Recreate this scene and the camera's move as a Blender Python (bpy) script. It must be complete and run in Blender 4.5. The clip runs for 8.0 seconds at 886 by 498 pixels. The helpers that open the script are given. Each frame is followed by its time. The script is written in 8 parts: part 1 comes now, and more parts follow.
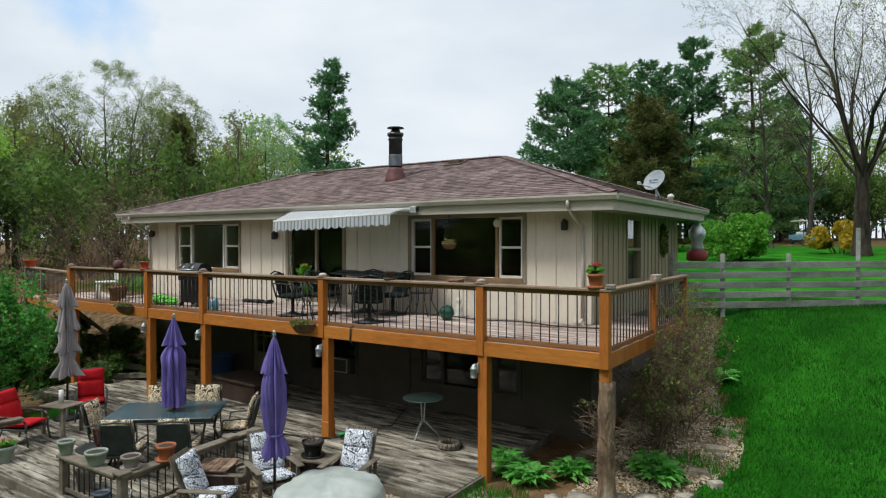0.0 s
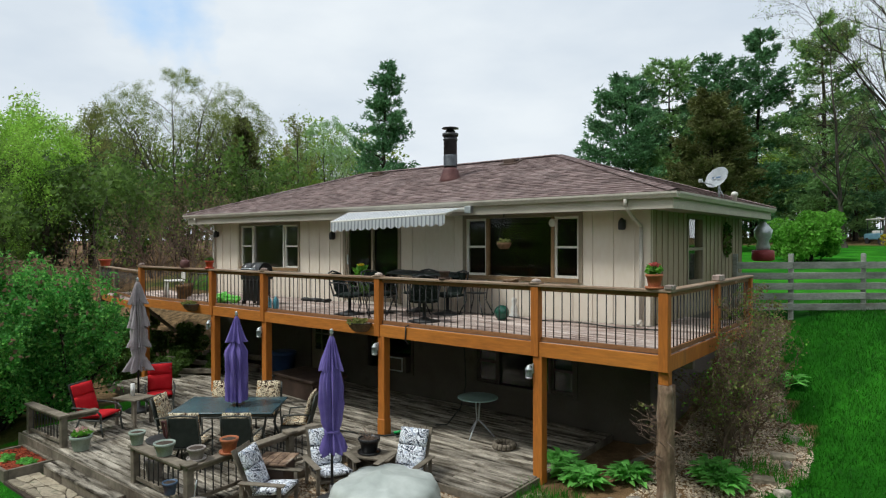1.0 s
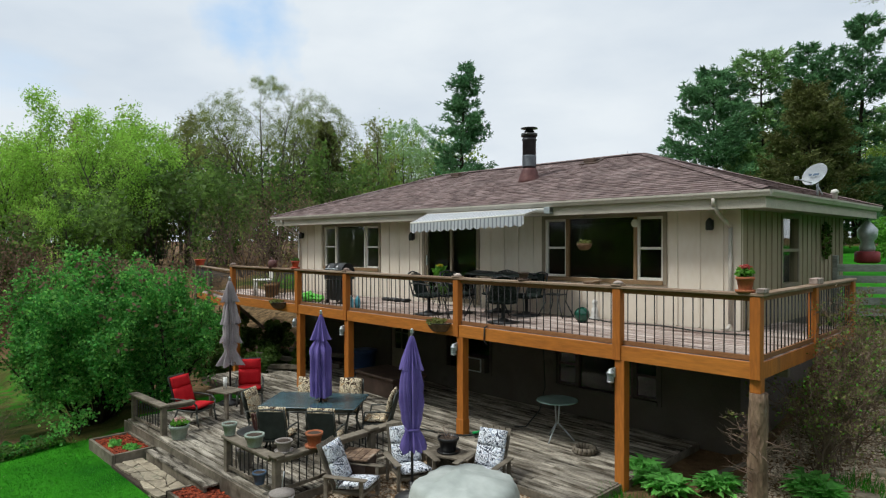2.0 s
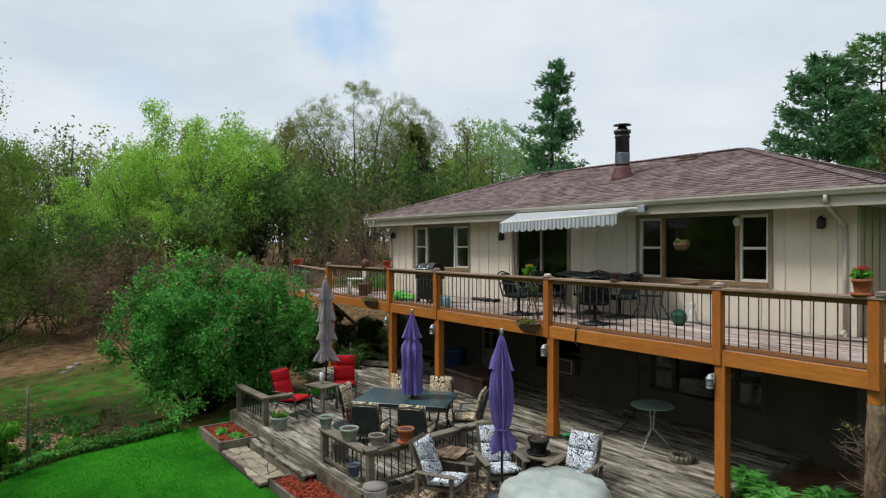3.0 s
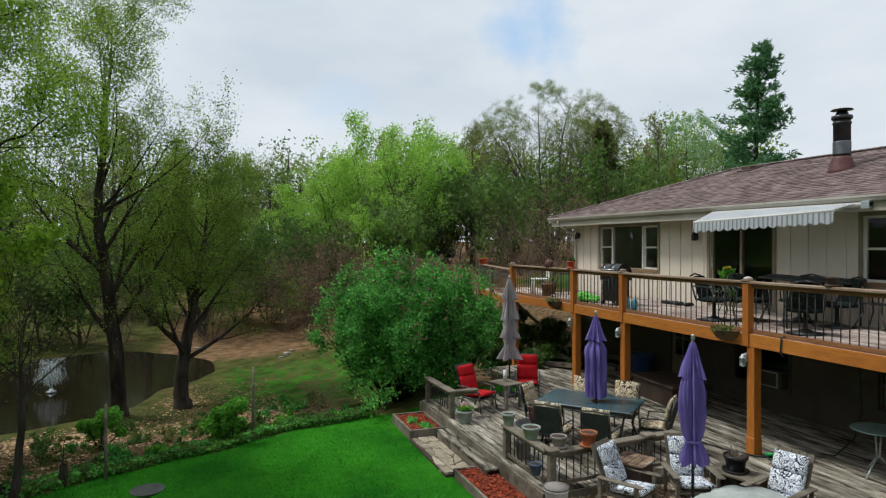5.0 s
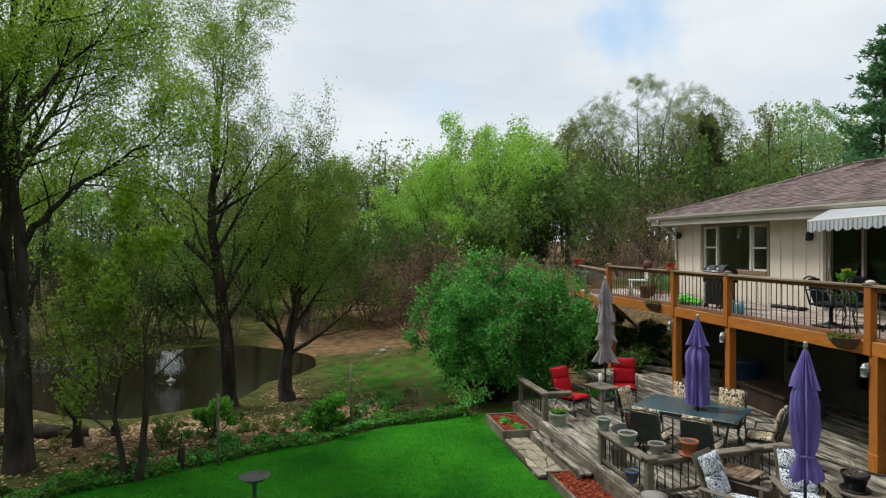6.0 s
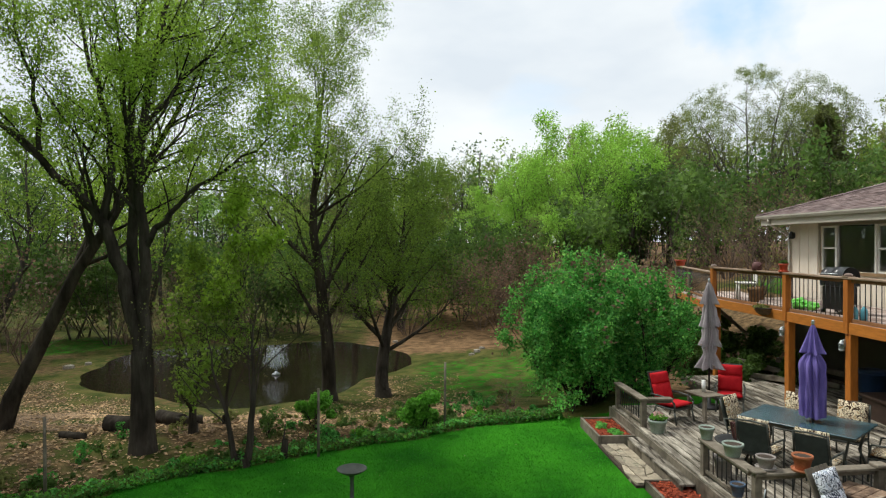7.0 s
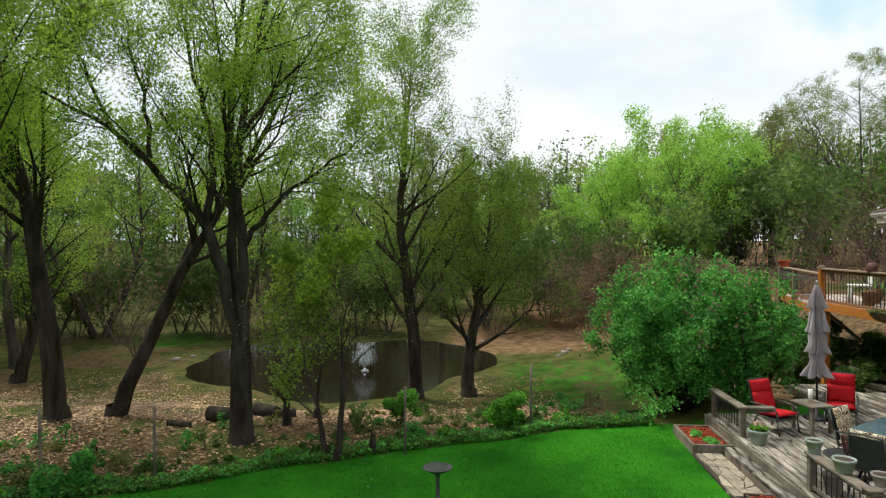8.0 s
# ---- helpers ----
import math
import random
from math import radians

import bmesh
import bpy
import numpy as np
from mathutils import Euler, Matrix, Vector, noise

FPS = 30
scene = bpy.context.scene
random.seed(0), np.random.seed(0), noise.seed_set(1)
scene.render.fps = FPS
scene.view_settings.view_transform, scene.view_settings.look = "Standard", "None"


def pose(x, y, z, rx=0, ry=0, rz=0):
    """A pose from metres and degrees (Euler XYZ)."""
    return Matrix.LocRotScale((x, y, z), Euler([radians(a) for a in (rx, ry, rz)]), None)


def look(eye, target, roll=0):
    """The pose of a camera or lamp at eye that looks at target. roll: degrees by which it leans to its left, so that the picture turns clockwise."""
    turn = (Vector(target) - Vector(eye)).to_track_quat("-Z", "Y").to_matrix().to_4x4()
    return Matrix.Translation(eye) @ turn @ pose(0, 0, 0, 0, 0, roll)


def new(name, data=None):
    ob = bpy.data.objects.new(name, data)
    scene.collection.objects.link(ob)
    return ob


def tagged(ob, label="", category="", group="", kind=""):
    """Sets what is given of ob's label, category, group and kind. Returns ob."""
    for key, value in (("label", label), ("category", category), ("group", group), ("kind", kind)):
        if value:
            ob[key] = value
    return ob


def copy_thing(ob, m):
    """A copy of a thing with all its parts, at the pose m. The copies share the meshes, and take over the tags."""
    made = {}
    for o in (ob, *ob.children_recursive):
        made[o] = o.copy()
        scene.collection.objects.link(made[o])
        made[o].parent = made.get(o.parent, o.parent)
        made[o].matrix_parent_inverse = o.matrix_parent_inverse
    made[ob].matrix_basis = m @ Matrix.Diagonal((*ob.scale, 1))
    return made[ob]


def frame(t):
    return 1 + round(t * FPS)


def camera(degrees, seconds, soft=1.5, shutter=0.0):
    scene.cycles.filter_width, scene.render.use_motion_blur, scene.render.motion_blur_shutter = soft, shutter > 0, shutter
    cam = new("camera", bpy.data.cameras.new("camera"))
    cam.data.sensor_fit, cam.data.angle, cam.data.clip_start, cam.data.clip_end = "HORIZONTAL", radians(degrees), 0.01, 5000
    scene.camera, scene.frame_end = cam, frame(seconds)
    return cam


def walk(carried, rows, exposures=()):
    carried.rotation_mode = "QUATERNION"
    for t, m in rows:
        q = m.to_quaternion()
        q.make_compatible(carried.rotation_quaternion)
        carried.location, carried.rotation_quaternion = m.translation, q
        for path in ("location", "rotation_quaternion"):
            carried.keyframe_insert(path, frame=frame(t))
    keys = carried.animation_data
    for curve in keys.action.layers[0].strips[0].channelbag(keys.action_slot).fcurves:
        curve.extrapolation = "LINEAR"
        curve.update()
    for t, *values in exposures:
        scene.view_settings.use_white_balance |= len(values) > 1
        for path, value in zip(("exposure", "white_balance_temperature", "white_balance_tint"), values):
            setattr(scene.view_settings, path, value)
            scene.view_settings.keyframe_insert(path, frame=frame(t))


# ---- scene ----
cam = camera(69.8, 8.0, soft=1.2)
PATH = [
    (0, (2.829, -8.331, 3.521), (1.725, -6.663, 3.498), -0.0),
    (0.5, (2.835, -8.332, 3.518), (1.669, -6.707, 3.495), -0.0),
    (1, (2.847, -8.33, 3.519), (1.602, -6.765, 3.496), -0.1),
    (1.5, (2.846, -8.343, 3.528), (1.513, -6.853, 3.506), -0.1),
    (3, (2.87, -8.397, 3.527), (1.262, -7.208, 3.507), -0.2),
    (3.5, (2.867, -8.396, 3.526), (1.178, -7.325, 3.506), -0.2),
    (4, (2.86, -8.386, 3.518), (1.098, -7.439, 3.5), -0.2),
    (4.5, (2.915, -8.401, 3.525), (1.089, -7.585, 3.507), -0.2),
    (6, (3.0, -8.39, 3.555), (1.04, -7.994, 3.536), -0.2),
    (6.5, (3.048, -8.37, 3.562), (1.063, -8.124, 3.544), -0.3),
    (7, (3.017, -8.365, 3.555), (1.019, -8.264, 3.538), -0.2),
    (7.5, (2.964, -8.347, 3.552), (0.964, -8.387, 3.536), -0.2),
    (8, (2.994, -8.354, 3.564), (1.001, -8.523, 3.547), -0.3),
]
walk(cam, [(t, look(eye, target, roll)) for t, eye, target, roll in PATH], [(0, -0.13, 6250, 7), (3, -0.24, 6250, 7), (4.5, -0.29, 6200, 7), (6.5, -0.05, 6450, 7), (8, 0.17, 6550, 7)])

# ---- light ----
SUN_EL, SUN_AZ = 58.0, 212.0
w = bpy.data.worlds.new("sky")
scene.world = w
w.use_nodes = True
wt = w.node_tree
bg = wt.nodes["Background"]
sky = wt.nodes.new("ShaderNodeTexSky")
sky.sky_type, sky.sun_disc = "NISHITA", False
sky.sun_elevation, sky.sun_rotation = radians(SUN_EL), radians(SUN_AZ)
sky.air_density, sky.dust_density = 1.0, 2.0
tc = wt.nodes.new("ShaderNodeTexCoord")
mp = wt.nodes.new("ShaderNodeMapping")
mp.inputs["Scale"].default_value = (1.0, 1.0, 2.6)
mp.inputs["Location"].default_value = (0.35, 0.2, 0.1)
wt.links.new(tc.outputs["Generated"], mp.inputs["Vector"])
cl = wt.nodes.new("ShaderNodeTexNoise")
cl.inputs["Scale"].default_value, cl.inputs["Detail"].default_value, cl.inputs["Roughness"].default_value = 1.5, 6.0, 0.52
wt.links.new(mp.outputs[0], cl.inputs["Vector"])
cr = wt.nodes.new("ShaderNodeValToRGB")
cr.color_ramp.elements[0].position, cr.color_ramp.elements[1].position = 0.16, 0.34
cl2 = wt.nodes.new("ShaderNodeTexNoise")
cl2.inputs["Scale"].default_value, cl2.inputs["Detail"].default_value = 2.6, 5.0
wt.links.new(mp.outputs[0], cl2.inputs["Vector"])
cr2 = wt.nodes.new("ShaderNodeValToRGB")
cr2.color_ramp.elements[0].position, cr2.color_ramp.elements[1].position = 0.33, 0.62
cr2.color_ramp.elements[0].color, cr2.color_ramp.elements[1].color = (7.5, 8.1, 8.9, 1), (9.6, 9.9, 10.2, 1)
wt.links.new(cl2.outputs["Fac"], cr2.inputs["Fac"])
mx = wt.nodes.new("ShaderNodeMix")
mx.data_type = "RGBA"
dt0 = wt.nodes.new("ShaderNodeVectorMath")
dt0.operation = "DOT_PRODUCT"
wt.links.new(tc.outputs["Generated"], dt0.inputs[0])
dt0.inputs[1].default_value = (-0.835, 0.455, 0.311)
gap = wt.nodes.new("ShaderNodeMapRange")
gap.inputs["From Min"].default_value, gap.inputs["From Max"].default_value = 1.0005, 1.0085
gap.inputs["To Min"].default_value, gap.inputs["To Max"].default_value = 0.0, 0.28
fray = wt.nodes.new("ShaderNodeTexNoise")
fray.inputs["Scale"].default_value, fray.inputs["Detail"].default_value = 9.0, 5.0
wt.links.new(tc.outputs["Generated"], fray.inputs["Vector"])
torn = wt.nodes.new("ShaderNodeMath")
torn.operation = "MULTIPLY_ADD"
torn.inputs[1].default_value = 0.016
wt.links.new(fray.outputs["Fac"], torn.inputs[0])
wt.links.new(dt0.outputs["Value"], torn.inputs[2])
wt.links.new(torn.outputs[0], gap.inputs["Value"])
lessc = wt.nodes.new("ShaderNodeMath")
lessc.operation = "SUBTRACT"
wt.links.new(cl.outputs["Fac"], lessc.inputs[0])
wt.links.new(gap.outputs[0], lessc.inputs[1])
wt.links.new(lessc.outputs[0], cr.inputs["Fac"])
wt.links.new(cr.outputs[0], mx.inputs[0])
blue = wt.nodes.new("ShaderNodeMix")
blue.data_type, blue.blend_type = "RGBA", "ADD"
blue.inputs[0].default_value = 1.0
wt.links.new(sky.outputs[0], blue.inputs[6])
blue.inputs[7].default_value = (3.4, 4.6, 5.9, 1)
wt.links.new(blue.outputs[2], mx.inputs[6])
wt.links.new(cr2.outputs[0], mx.inputs[7])
wt.links.new(mx.outputs[2], bg.inputs["Color"])
bg.inputs["Strength"].default_value = 0.1
sun = new("sun", bpy.data.lights.new("sun", "SUN"))
sun.data.energy, sun.data.angle, sun.data.color = 3.1, radians(12), (1.0, 0.985, 0.93)
az, el = radians(SUN_AZ), radians(SUN_EL)
sun.matrix_world = look((math.sin(az) * math.cos(el) * 50, math.cos(az) * math.cos(el) * 50, math.sin(el) * 50), (0, 0, 0))


# ---- materials ----
def mat(name, c1, c2, scale=6.0, rough=0.8, bump=0.3, metal=0.0, fine=60.0, contrast=(0.35, 0.65), stretch=(1, 1, 1), rand=0.0, island=0.0, wear=None, spec=0.5, dist=0.01, sub=0.0, grain=0.45):
    """Two-scale mottled surface: broad patches c1 to c2, fine grain in colour and relief, optional worn patches and per-piece change."""
    m = bpy.data.materials.new(name)
    m.use_nodes = True
    nt = m.node_tree
    b = nt.nodes["Principled BSDF"]
    co = nt.nodes.new("ShaderNodeTexCoord")
    ma = nt.nodes.new("ShaderNodeMapping")
    ma.inputs["Scale"].default_value = stretch
    nt.links.new(co.outputs["Object"], ma.inputs["Vector"])
    if rand:
        oi = nt.nodes.new("ShaderNodeObjectInfo")
        sc = nt.nodes.new("ShaderNodeVectorMath")
        sc.operation = "SCALE"
        sc.inputs["Scale"].default_value = 37.0
        nt.links.new(oi.outputs["Random"], sc.inputs[0])
        nt.links.new(sc.outputs[0], ma.inputs["Location"])
    n1 = nt.nodes.new("ShaderNodeTexNoise")
    n1.inputs["Scale"].default_value, n1.inputs["Detail"].default_value = scale, 5
    n2 = nt.nodes.new("ShaderNodeTexNoise")
    n2.inputs["Scale"].default_value, n2.inputs["Detail"].default_value = fine, 3
    nt.links.new(ma.outputs[0], n1.inputs["Vector"])
    nt.links.new(ma.outputs[0], n2.inputs["Vector"])
    r = nt.nodes.new("ShaderNodeValToRGB")
    r.color_ramp.elements[0].position, r.color_ramp.elements[1].position = contrast
    r.color_ramp.elements[0].color, r.color_ramp.elements[1].color = (*c1, 1), (*c2, 1)
    nt.links.new(n1.outputs["Fac"], r.inputs["Fac"])
    g = nt.nodes.new("ShaderNodeMix")
    g.data_type, g.blend_type = "RGBA", "OVERLAY"
    g.inputs[0].default_value = grain
    nt.links.new(r.outputs[0], g.inputs[6])
    nt.links.new(n2.outputs["Fac"], g.inputs[7])
    col = g.outputs[2]
    if wear:
        n3 = nt.nodes.new("ShaderNodeTexNoise")
        n3.inputs["Scale"].default_value, n3.inputs["Detail"].default_value = wear[1], 8
        nt.links.new(ma.outputs[0], n3.inputs["Vector"])
        r3 = nt.nodes.new("ShaderNodeValToRGB")
        r3.color_ramp.elements[0].position, r3.color_ramp.elements[1].position = wear[2], wear[2] + 0.12
        nt.links.new(n3.outputs["Fac"], r3.inputs["Fac"])
        wm = nt.nodes.new("ShaderNodeMix")
        wm.data_type = "RGBA"
        nt.links.new(r3.outputs[0], wm.inputs[0])
        nt.links.new(col, wm.inputs[6])
        wm.inputs[7].default_value = (*wear[0], 1)
        col = wm.outputs[2]
    if rand or island:
        if rand:
            src = oi.outputs["Random"]
        else:
            src = nt.nodes.new("ShaderNodeNewGeometry").outputs["Random Per Island"]
        mr = nt.nodes.new("ShaderNodeMapRange")
        k = rand or island
        mr.inputs["To Min"].default_value, mr.inputs["To Max"].default_value = 1 - k, 1 + k
        nt.links.new(src, mr.inputs["Value"])
        hs = nt.nodes.new("ShaderNodeHueSaturation")
        nt.links.new(mr.outputs[0], hs.inputs["Value"])
        nt.links.new(col, hs.inputs["Color"])
        col = hs.outputs[0]
    nt.links.new(col, b.inputs["Base Color"])
    b.inputs["Roughness"].default_value, b.inputs["Metallic"].default_value = rough, metal
    b.inputs["Specular IOR Level"].default_value = spec
    if bump:
        bp = nt.nodes.new("ShaderNodeBump")
        bp.inputs["Strength"].default_value, bp.inputs["Distance"].default_value = bump, dist
        nt.links.new(n2.outputs["Fac"], bp.inputs["Height"])
        nt.links.new(bp.outputs[0], b.inputs["Normal"])
    if sub:
        tr = nt.nodes.new("ShaderNodeBsdfTranslucent")
        nt.links.new(col, tr.inputs["Color"])
        ad = nt.nodes.new("ShaderNodeMixShader")
        ad.inputs[0].default_value = sub
        nt.links.new(b.outputs[0], ad.inputs[1])
        nt.links.new(tr.outputs[0], ad.inputs[2])
        nt.links.new(ad.outputs[0], nt.nodes["Material Output"].inputs["Surface"])
    return m


M = {}
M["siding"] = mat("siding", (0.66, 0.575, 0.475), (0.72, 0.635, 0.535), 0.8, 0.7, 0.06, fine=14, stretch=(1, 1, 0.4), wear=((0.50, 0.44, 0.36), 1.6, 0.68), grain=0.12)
# Siding away from the sun: its shade is put into this darker tan.
M["siding_side"] = mat("tan siding with side shade", (0.31, 0.255, 0.165), (0.36, 0.30, 0.20), 0.8, 0.8, 0.06, fine=14, stretch=(1, 1, 0.4), grain=0.15)
M["fascia"] = mat("fascia paint", (0.44, 0.39, 0.325), (0.50, 0.45, 0.38), 2, 0.6, 0.1, wear=((0.40, 0.36, 0.30), 3, 0.68))
M["gutter"] = mat("gutter metal", (0.45, 0.405, 0.35), (0.52, 0.475, 0.415), 2, 0.45, 0.05, wear=((0.30, 0.26, 0.21), 2.6, 0.62))
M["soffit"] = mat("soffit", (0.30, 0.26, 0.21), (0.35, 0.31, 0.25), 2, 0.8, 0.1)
M["shingle"] = mat("shingle", (0.14, 0.097, 0.091), (0.235, 0.177, 0.168), 5, 0.95, 0.8, fine=120, island=0.3, wear=((0.28, 0.225, 0.213), 1.1, 0.60), spec=0.2)
M["stain"] = mat("orange stained timber", (0.36, 0.106, 0.010), (0.46, 0.155, 0.019), 3, 0.6, 0.25, fine=35, stretch=(1, 1, 0.15), wear=((0.24, 0.10, 0.03), 2.5, 0.64))
M["rim"] = mat("orange rim board", (0.37, 0.116, 0.012), (0.47, 0.165, 0.021), 2, 0.6, 0.25, fine=35, stretch=(0.15, 1, 1), wear=((0.25, 0.105, 0.03), 1.8, 0.64))
M["cap"] = mat("weathered rail cap", (0.20, 0.125, 0.075), (0.30, 0.215, 0.15), 3, 0.8, 0.3, stretch=(0.3, 1, 1), wear=((0.13, 0.08, 0.05), 5, 0.6))
M["rail"] = mat("brown rail", (0.20, 0.085, 0.03), (0.27, 0.12, 0.045), 3, 0.75, 0.2, stretch=(0.3, 1, 1))
M["plank"] = mat("weathered deck plank", (0.085, 0.07, 0.05), (0.47, 0.42, 0.345), 2.6, 0.9, 0.8, fine=30, stretch=(0.6, 3.4, 1), rand=0.32, wear=((0.035, 0.027, 0.019), 3.4, 0.56), contrast=(0.36, 0.66), spec=0.2, grain=0.75, dist=0.015)
M["plank_up"] = mat("faded red deck plank", (0.19, 0.125, 0.10), (0.50, 0.42, 0.375), 2.6, 0.85, 0.5, fine=30, stretch=(0.4, 3, 1), rand=0.2, wear=((0.09, 0.055, 0.045), 3.4, 0.56), spec=0.3, grain=0.65)
M["old_wood"] = mat("grey old timber", (0.095, 0.08, 0.06), (0.235, 0.20, 0.155), 3, 0.9, 0.5, fine=30, stretch=(0.5, 0.5, 0.5), wear=((0.07, 0.055, 0.04), 4, 0.6), spec=0.2)
M["fence"] = mat("grey fence board", (0.155, 0.165, 0.145), (0.31, 0.315, 0.285), 3, 0.9, 0.4, fine=30, stretch=(0.4, 0.4, 1), rand=0.15, wear=((0.13, 0.12, 0.095), 2.5, 0.60))
M["iron"] = mat("black iron", (0.012, 0.012, 0.013), (0.025, 0.024, 0.024), 20, 0.5, 0.1)
# Gloom of unlit rooms put into one near-black colour.
M["dark"] = mat("interior with room gloom in colour", (0.018, 0.016, 0.014), (0.04, 0.035, 0.03), 1, 0.9, 0)
M["white"] = mat("white frame", (0.66, 0.63, 0.58), (0.72, 0.69, 0.64), 3, 0.5, 0.05)
M["trim"] = mat("tan window trim", (0.21, 0.17, 0.12), (0.27, 0.22, 0.158), 3, 0.7, 0.1)
M["woodtrim"] = mat("brown window sill", (0.20, 0.12, 0.055), (0.26, 0.16, 0.08), 3, 0.7, 0.1)
# Beige wall colour darkened to carry the shade under the deck.
M["lowwall"] = mat("lower wall with deck shade in colour", (0.085, 0.07, 0.058), (0.12, 0.10, 0.08), 1.5, 0.8, 0.2, wear=((0.06, 0.05, 0.042), 1.5, 0.62))
M["purple"] = mat("purple canvas", (0.125, 0.088, 0.33), (0.20, 0.15, 0.46), 3, 0.8, 0.15, fine=150, sub=0.1, wear=((0.27, 0.22, 0.50), 2.6, 0.62))
M["greycanvas"] = mat("faded grey canvas", (0.27, 0.235, 0.245), (0.42, 0.37, 0.385), 3, 0.9, 0.15, fine=150, wear=((0.14, 0.12, 0.12), 2.5, 0.6))
M["red"] = mat("red cushion", (0.40, 0.006, 0.012), (0.52, 0.014, 0.02), 4, 0.85, 0.2, fine=90, spec=0.2)
M["chimney"] = mat("sooty chimney metal", (0.02, 0.02, 0.023), (0.05, 0.05, 0.055), 3, 0.5, 0.1, metal=0.4, wear=((0.30, 0.31, 0.33), 2.3, 0.62))
M["flash"] = mat("rusty flashing", (0.085, 0.03, 0.028), (0.14, 0.055, 0.05), 4, 0.6, 0.2, metal=0.2)
M["galv"] = mat("galvanised metal", (0.42, 0.45, 0.47), (0.56, 0.59, 0.60), 9, 0.4, 0.1, metal=0.6)
M["terracotta"] = mat("terracotta", (0.30, 0.09, 0.035), (0.42, 0.145, 0.06), 8, 0.85, 0.2, wear=((0.45, 0.30, 0.22), 9, 0.66))
M["redpot"] = mat("red glazed pot", (0.40, 0.05, 0.02), (0.50, 0.08, 0.03), 6, 0.4, 0.05)
M["greenpot"] = mat("pale green pot", (0.235, 0.285, 0.24), (0.33, 0.385, 0.33), 6, 0.7, 0.1, wear=((0.16, 0.18, 0.15), 6, 0.64))
M["greypot"] = mat("grey pot", (0.22, 0.19, 0.17), (0.30, 0.27, 0.245), 6, 0.8, 0.1)
M["soil"] = mat("soil", (0.03, 0.02, 0.013), (0.06, 0.04, 0.027), 12, 1, 0.6)
M["coir"] = mat("coir basket", (0.10, 0.06, 0.03), (0.17, 0.10, 0.05), 14, 1, 0.6)
M["bark"] = mat("bark", (0.024, 0.019, 0.015), (0.065, 0.054, 0.043), 5, 0.95, 0.9, fine=22, stretch=(1, 1, 0.25), dist=0.03, spec=0.1)
M["bark_far"] = mat("grey bark", (0.05, 0.043, 0.036), (0.105, 0.092, 0.078), 3, 0.95, 0.5, fine=12, stretch=(1, 1, 0.25), spec=0.1)
M["twig"] = mat("twigs", (0.115, 0.08, 0.06), (0.215, 0.15, 0.115), 3, 0.95, 0, spec=0.1)
M["log"] = mat("old log", (0.10, 0.058, 0.035), (0.30, 0.20, 0.13), 7, 0.95, 0.9, fine=25, stretch=(1, 1, 0.35), dist=0.04, wear=((0.42, 0.35, 0.28), 5, 0.58))
M["lowtrim"] = mat("dark lower trim", (0.075, 0.062, 0.05), (0.11, 0.092, 0.075), 3, 0.7, 0.1)


def leafmat(name, c1, c2, isl=0.35, scale=0.6, sub=0.5):
    return mat(name, c1, c2, scale, 0.6, 0, island=isl, sub=sub, fine=3, spec=0.25)


M["leaf_lilac"] = leafmat("lilac leaves", (0.065, 0.255, 0.045), (0.15, 0.45, 0.09), isl=0.45)
M["leaf_lilac_new"] = leafmat("new lilac leaves", (0.17, 0.42, 0.08), (0.28, 0.58, 0.13))
M["leaf_bud"] = leafmat("grey olive buds", (0.16, 0.215, 0.055), (0.25, 0.31, 0.08))
M["leaf_spring"] = leafmat("spring leaves", (0.21, 0.345, 0.032), (0.36, 0.53, 0.062))
M["leaf_mid"] = leafmat("mid green leaves", (0.16, 0.26, 0.035), (0.29, 0.42, 0.06))
M["leaf_deep"] = leafmat("deep olive green leaves", (0.10, 0.17, 0.022), (0.19, 0.29, 0.04))
M["leaf_bright"] = leafmat("bright leaves", (0.24, 0.46, 0.055), (0.40, 0.64, 0.11))
M["leaf_pale"] = leafmat("pale leaves", (0.22, 0.38, 0.15), (0.34, 0.52, 0.22))
M["leaf_olive"] = leafmat("olive buds", (0.16, 0.18, 0.05), (0.25, 0.26, 0.085))
M["leaf_brown"] = leafmat("brown buds", (0.15, 0.1, 0.065), (0.24, 0.16, 0.1))
M["leaf_dark"] = leafmat("understory leaves", (0.06, 0.12, 0.025), (0.14, 0.235, 0.05))
M["needle"] = leafmat("pine needles", (0.08, 0.19, 0.085), (0.16, 0.33, 0.14), sub=0.25)
M["needle_soft"] = leafmat("soft green needles", (0.15, 0.28, 0.095), (0.26, 0.43, 0.15), sub=0.25)
M["needle_olive"] = leafmat("cedar needles", (0.085, 0.10, 0.03), (0.15, 0.165, 0.05), sub=0.2)
M["leaf_shrub"] = leafmat("shrub leaves", (0.11, 0.3, 0.03), (0.19, 0.46, 0.06))
M["leaf_hosta"] = leafmat("hosta leaves", (0.13, 0.42, 0.075), (0.25, 0.62, 0.14))
M["leaf_yellow"] = leafmat("yellow blossom", (0.42, 0.32, 0.02), (0.58, 0.44, 0.05))
M["grassblade"] = leafmat("grass blades", (0.027, 0.175, 0.008), (0.062, 0.315, 0.018), isl=0.3, scale=0.5)
# Darker copy of the blade green; carries the slope's shade.
M["grass_slope_shade"] = leafmat("long grass blades with slope shade in colour", (0.014, 0.095, 0.005), (0.035, 0.185, 0.011), isl=0.35, scale=0.5)
M["litter"] = leafmat("fallen leaves", (0.18, 0.108, 0.053), (0.41, 0.265, 0.138), isl=0.65, sub=0)
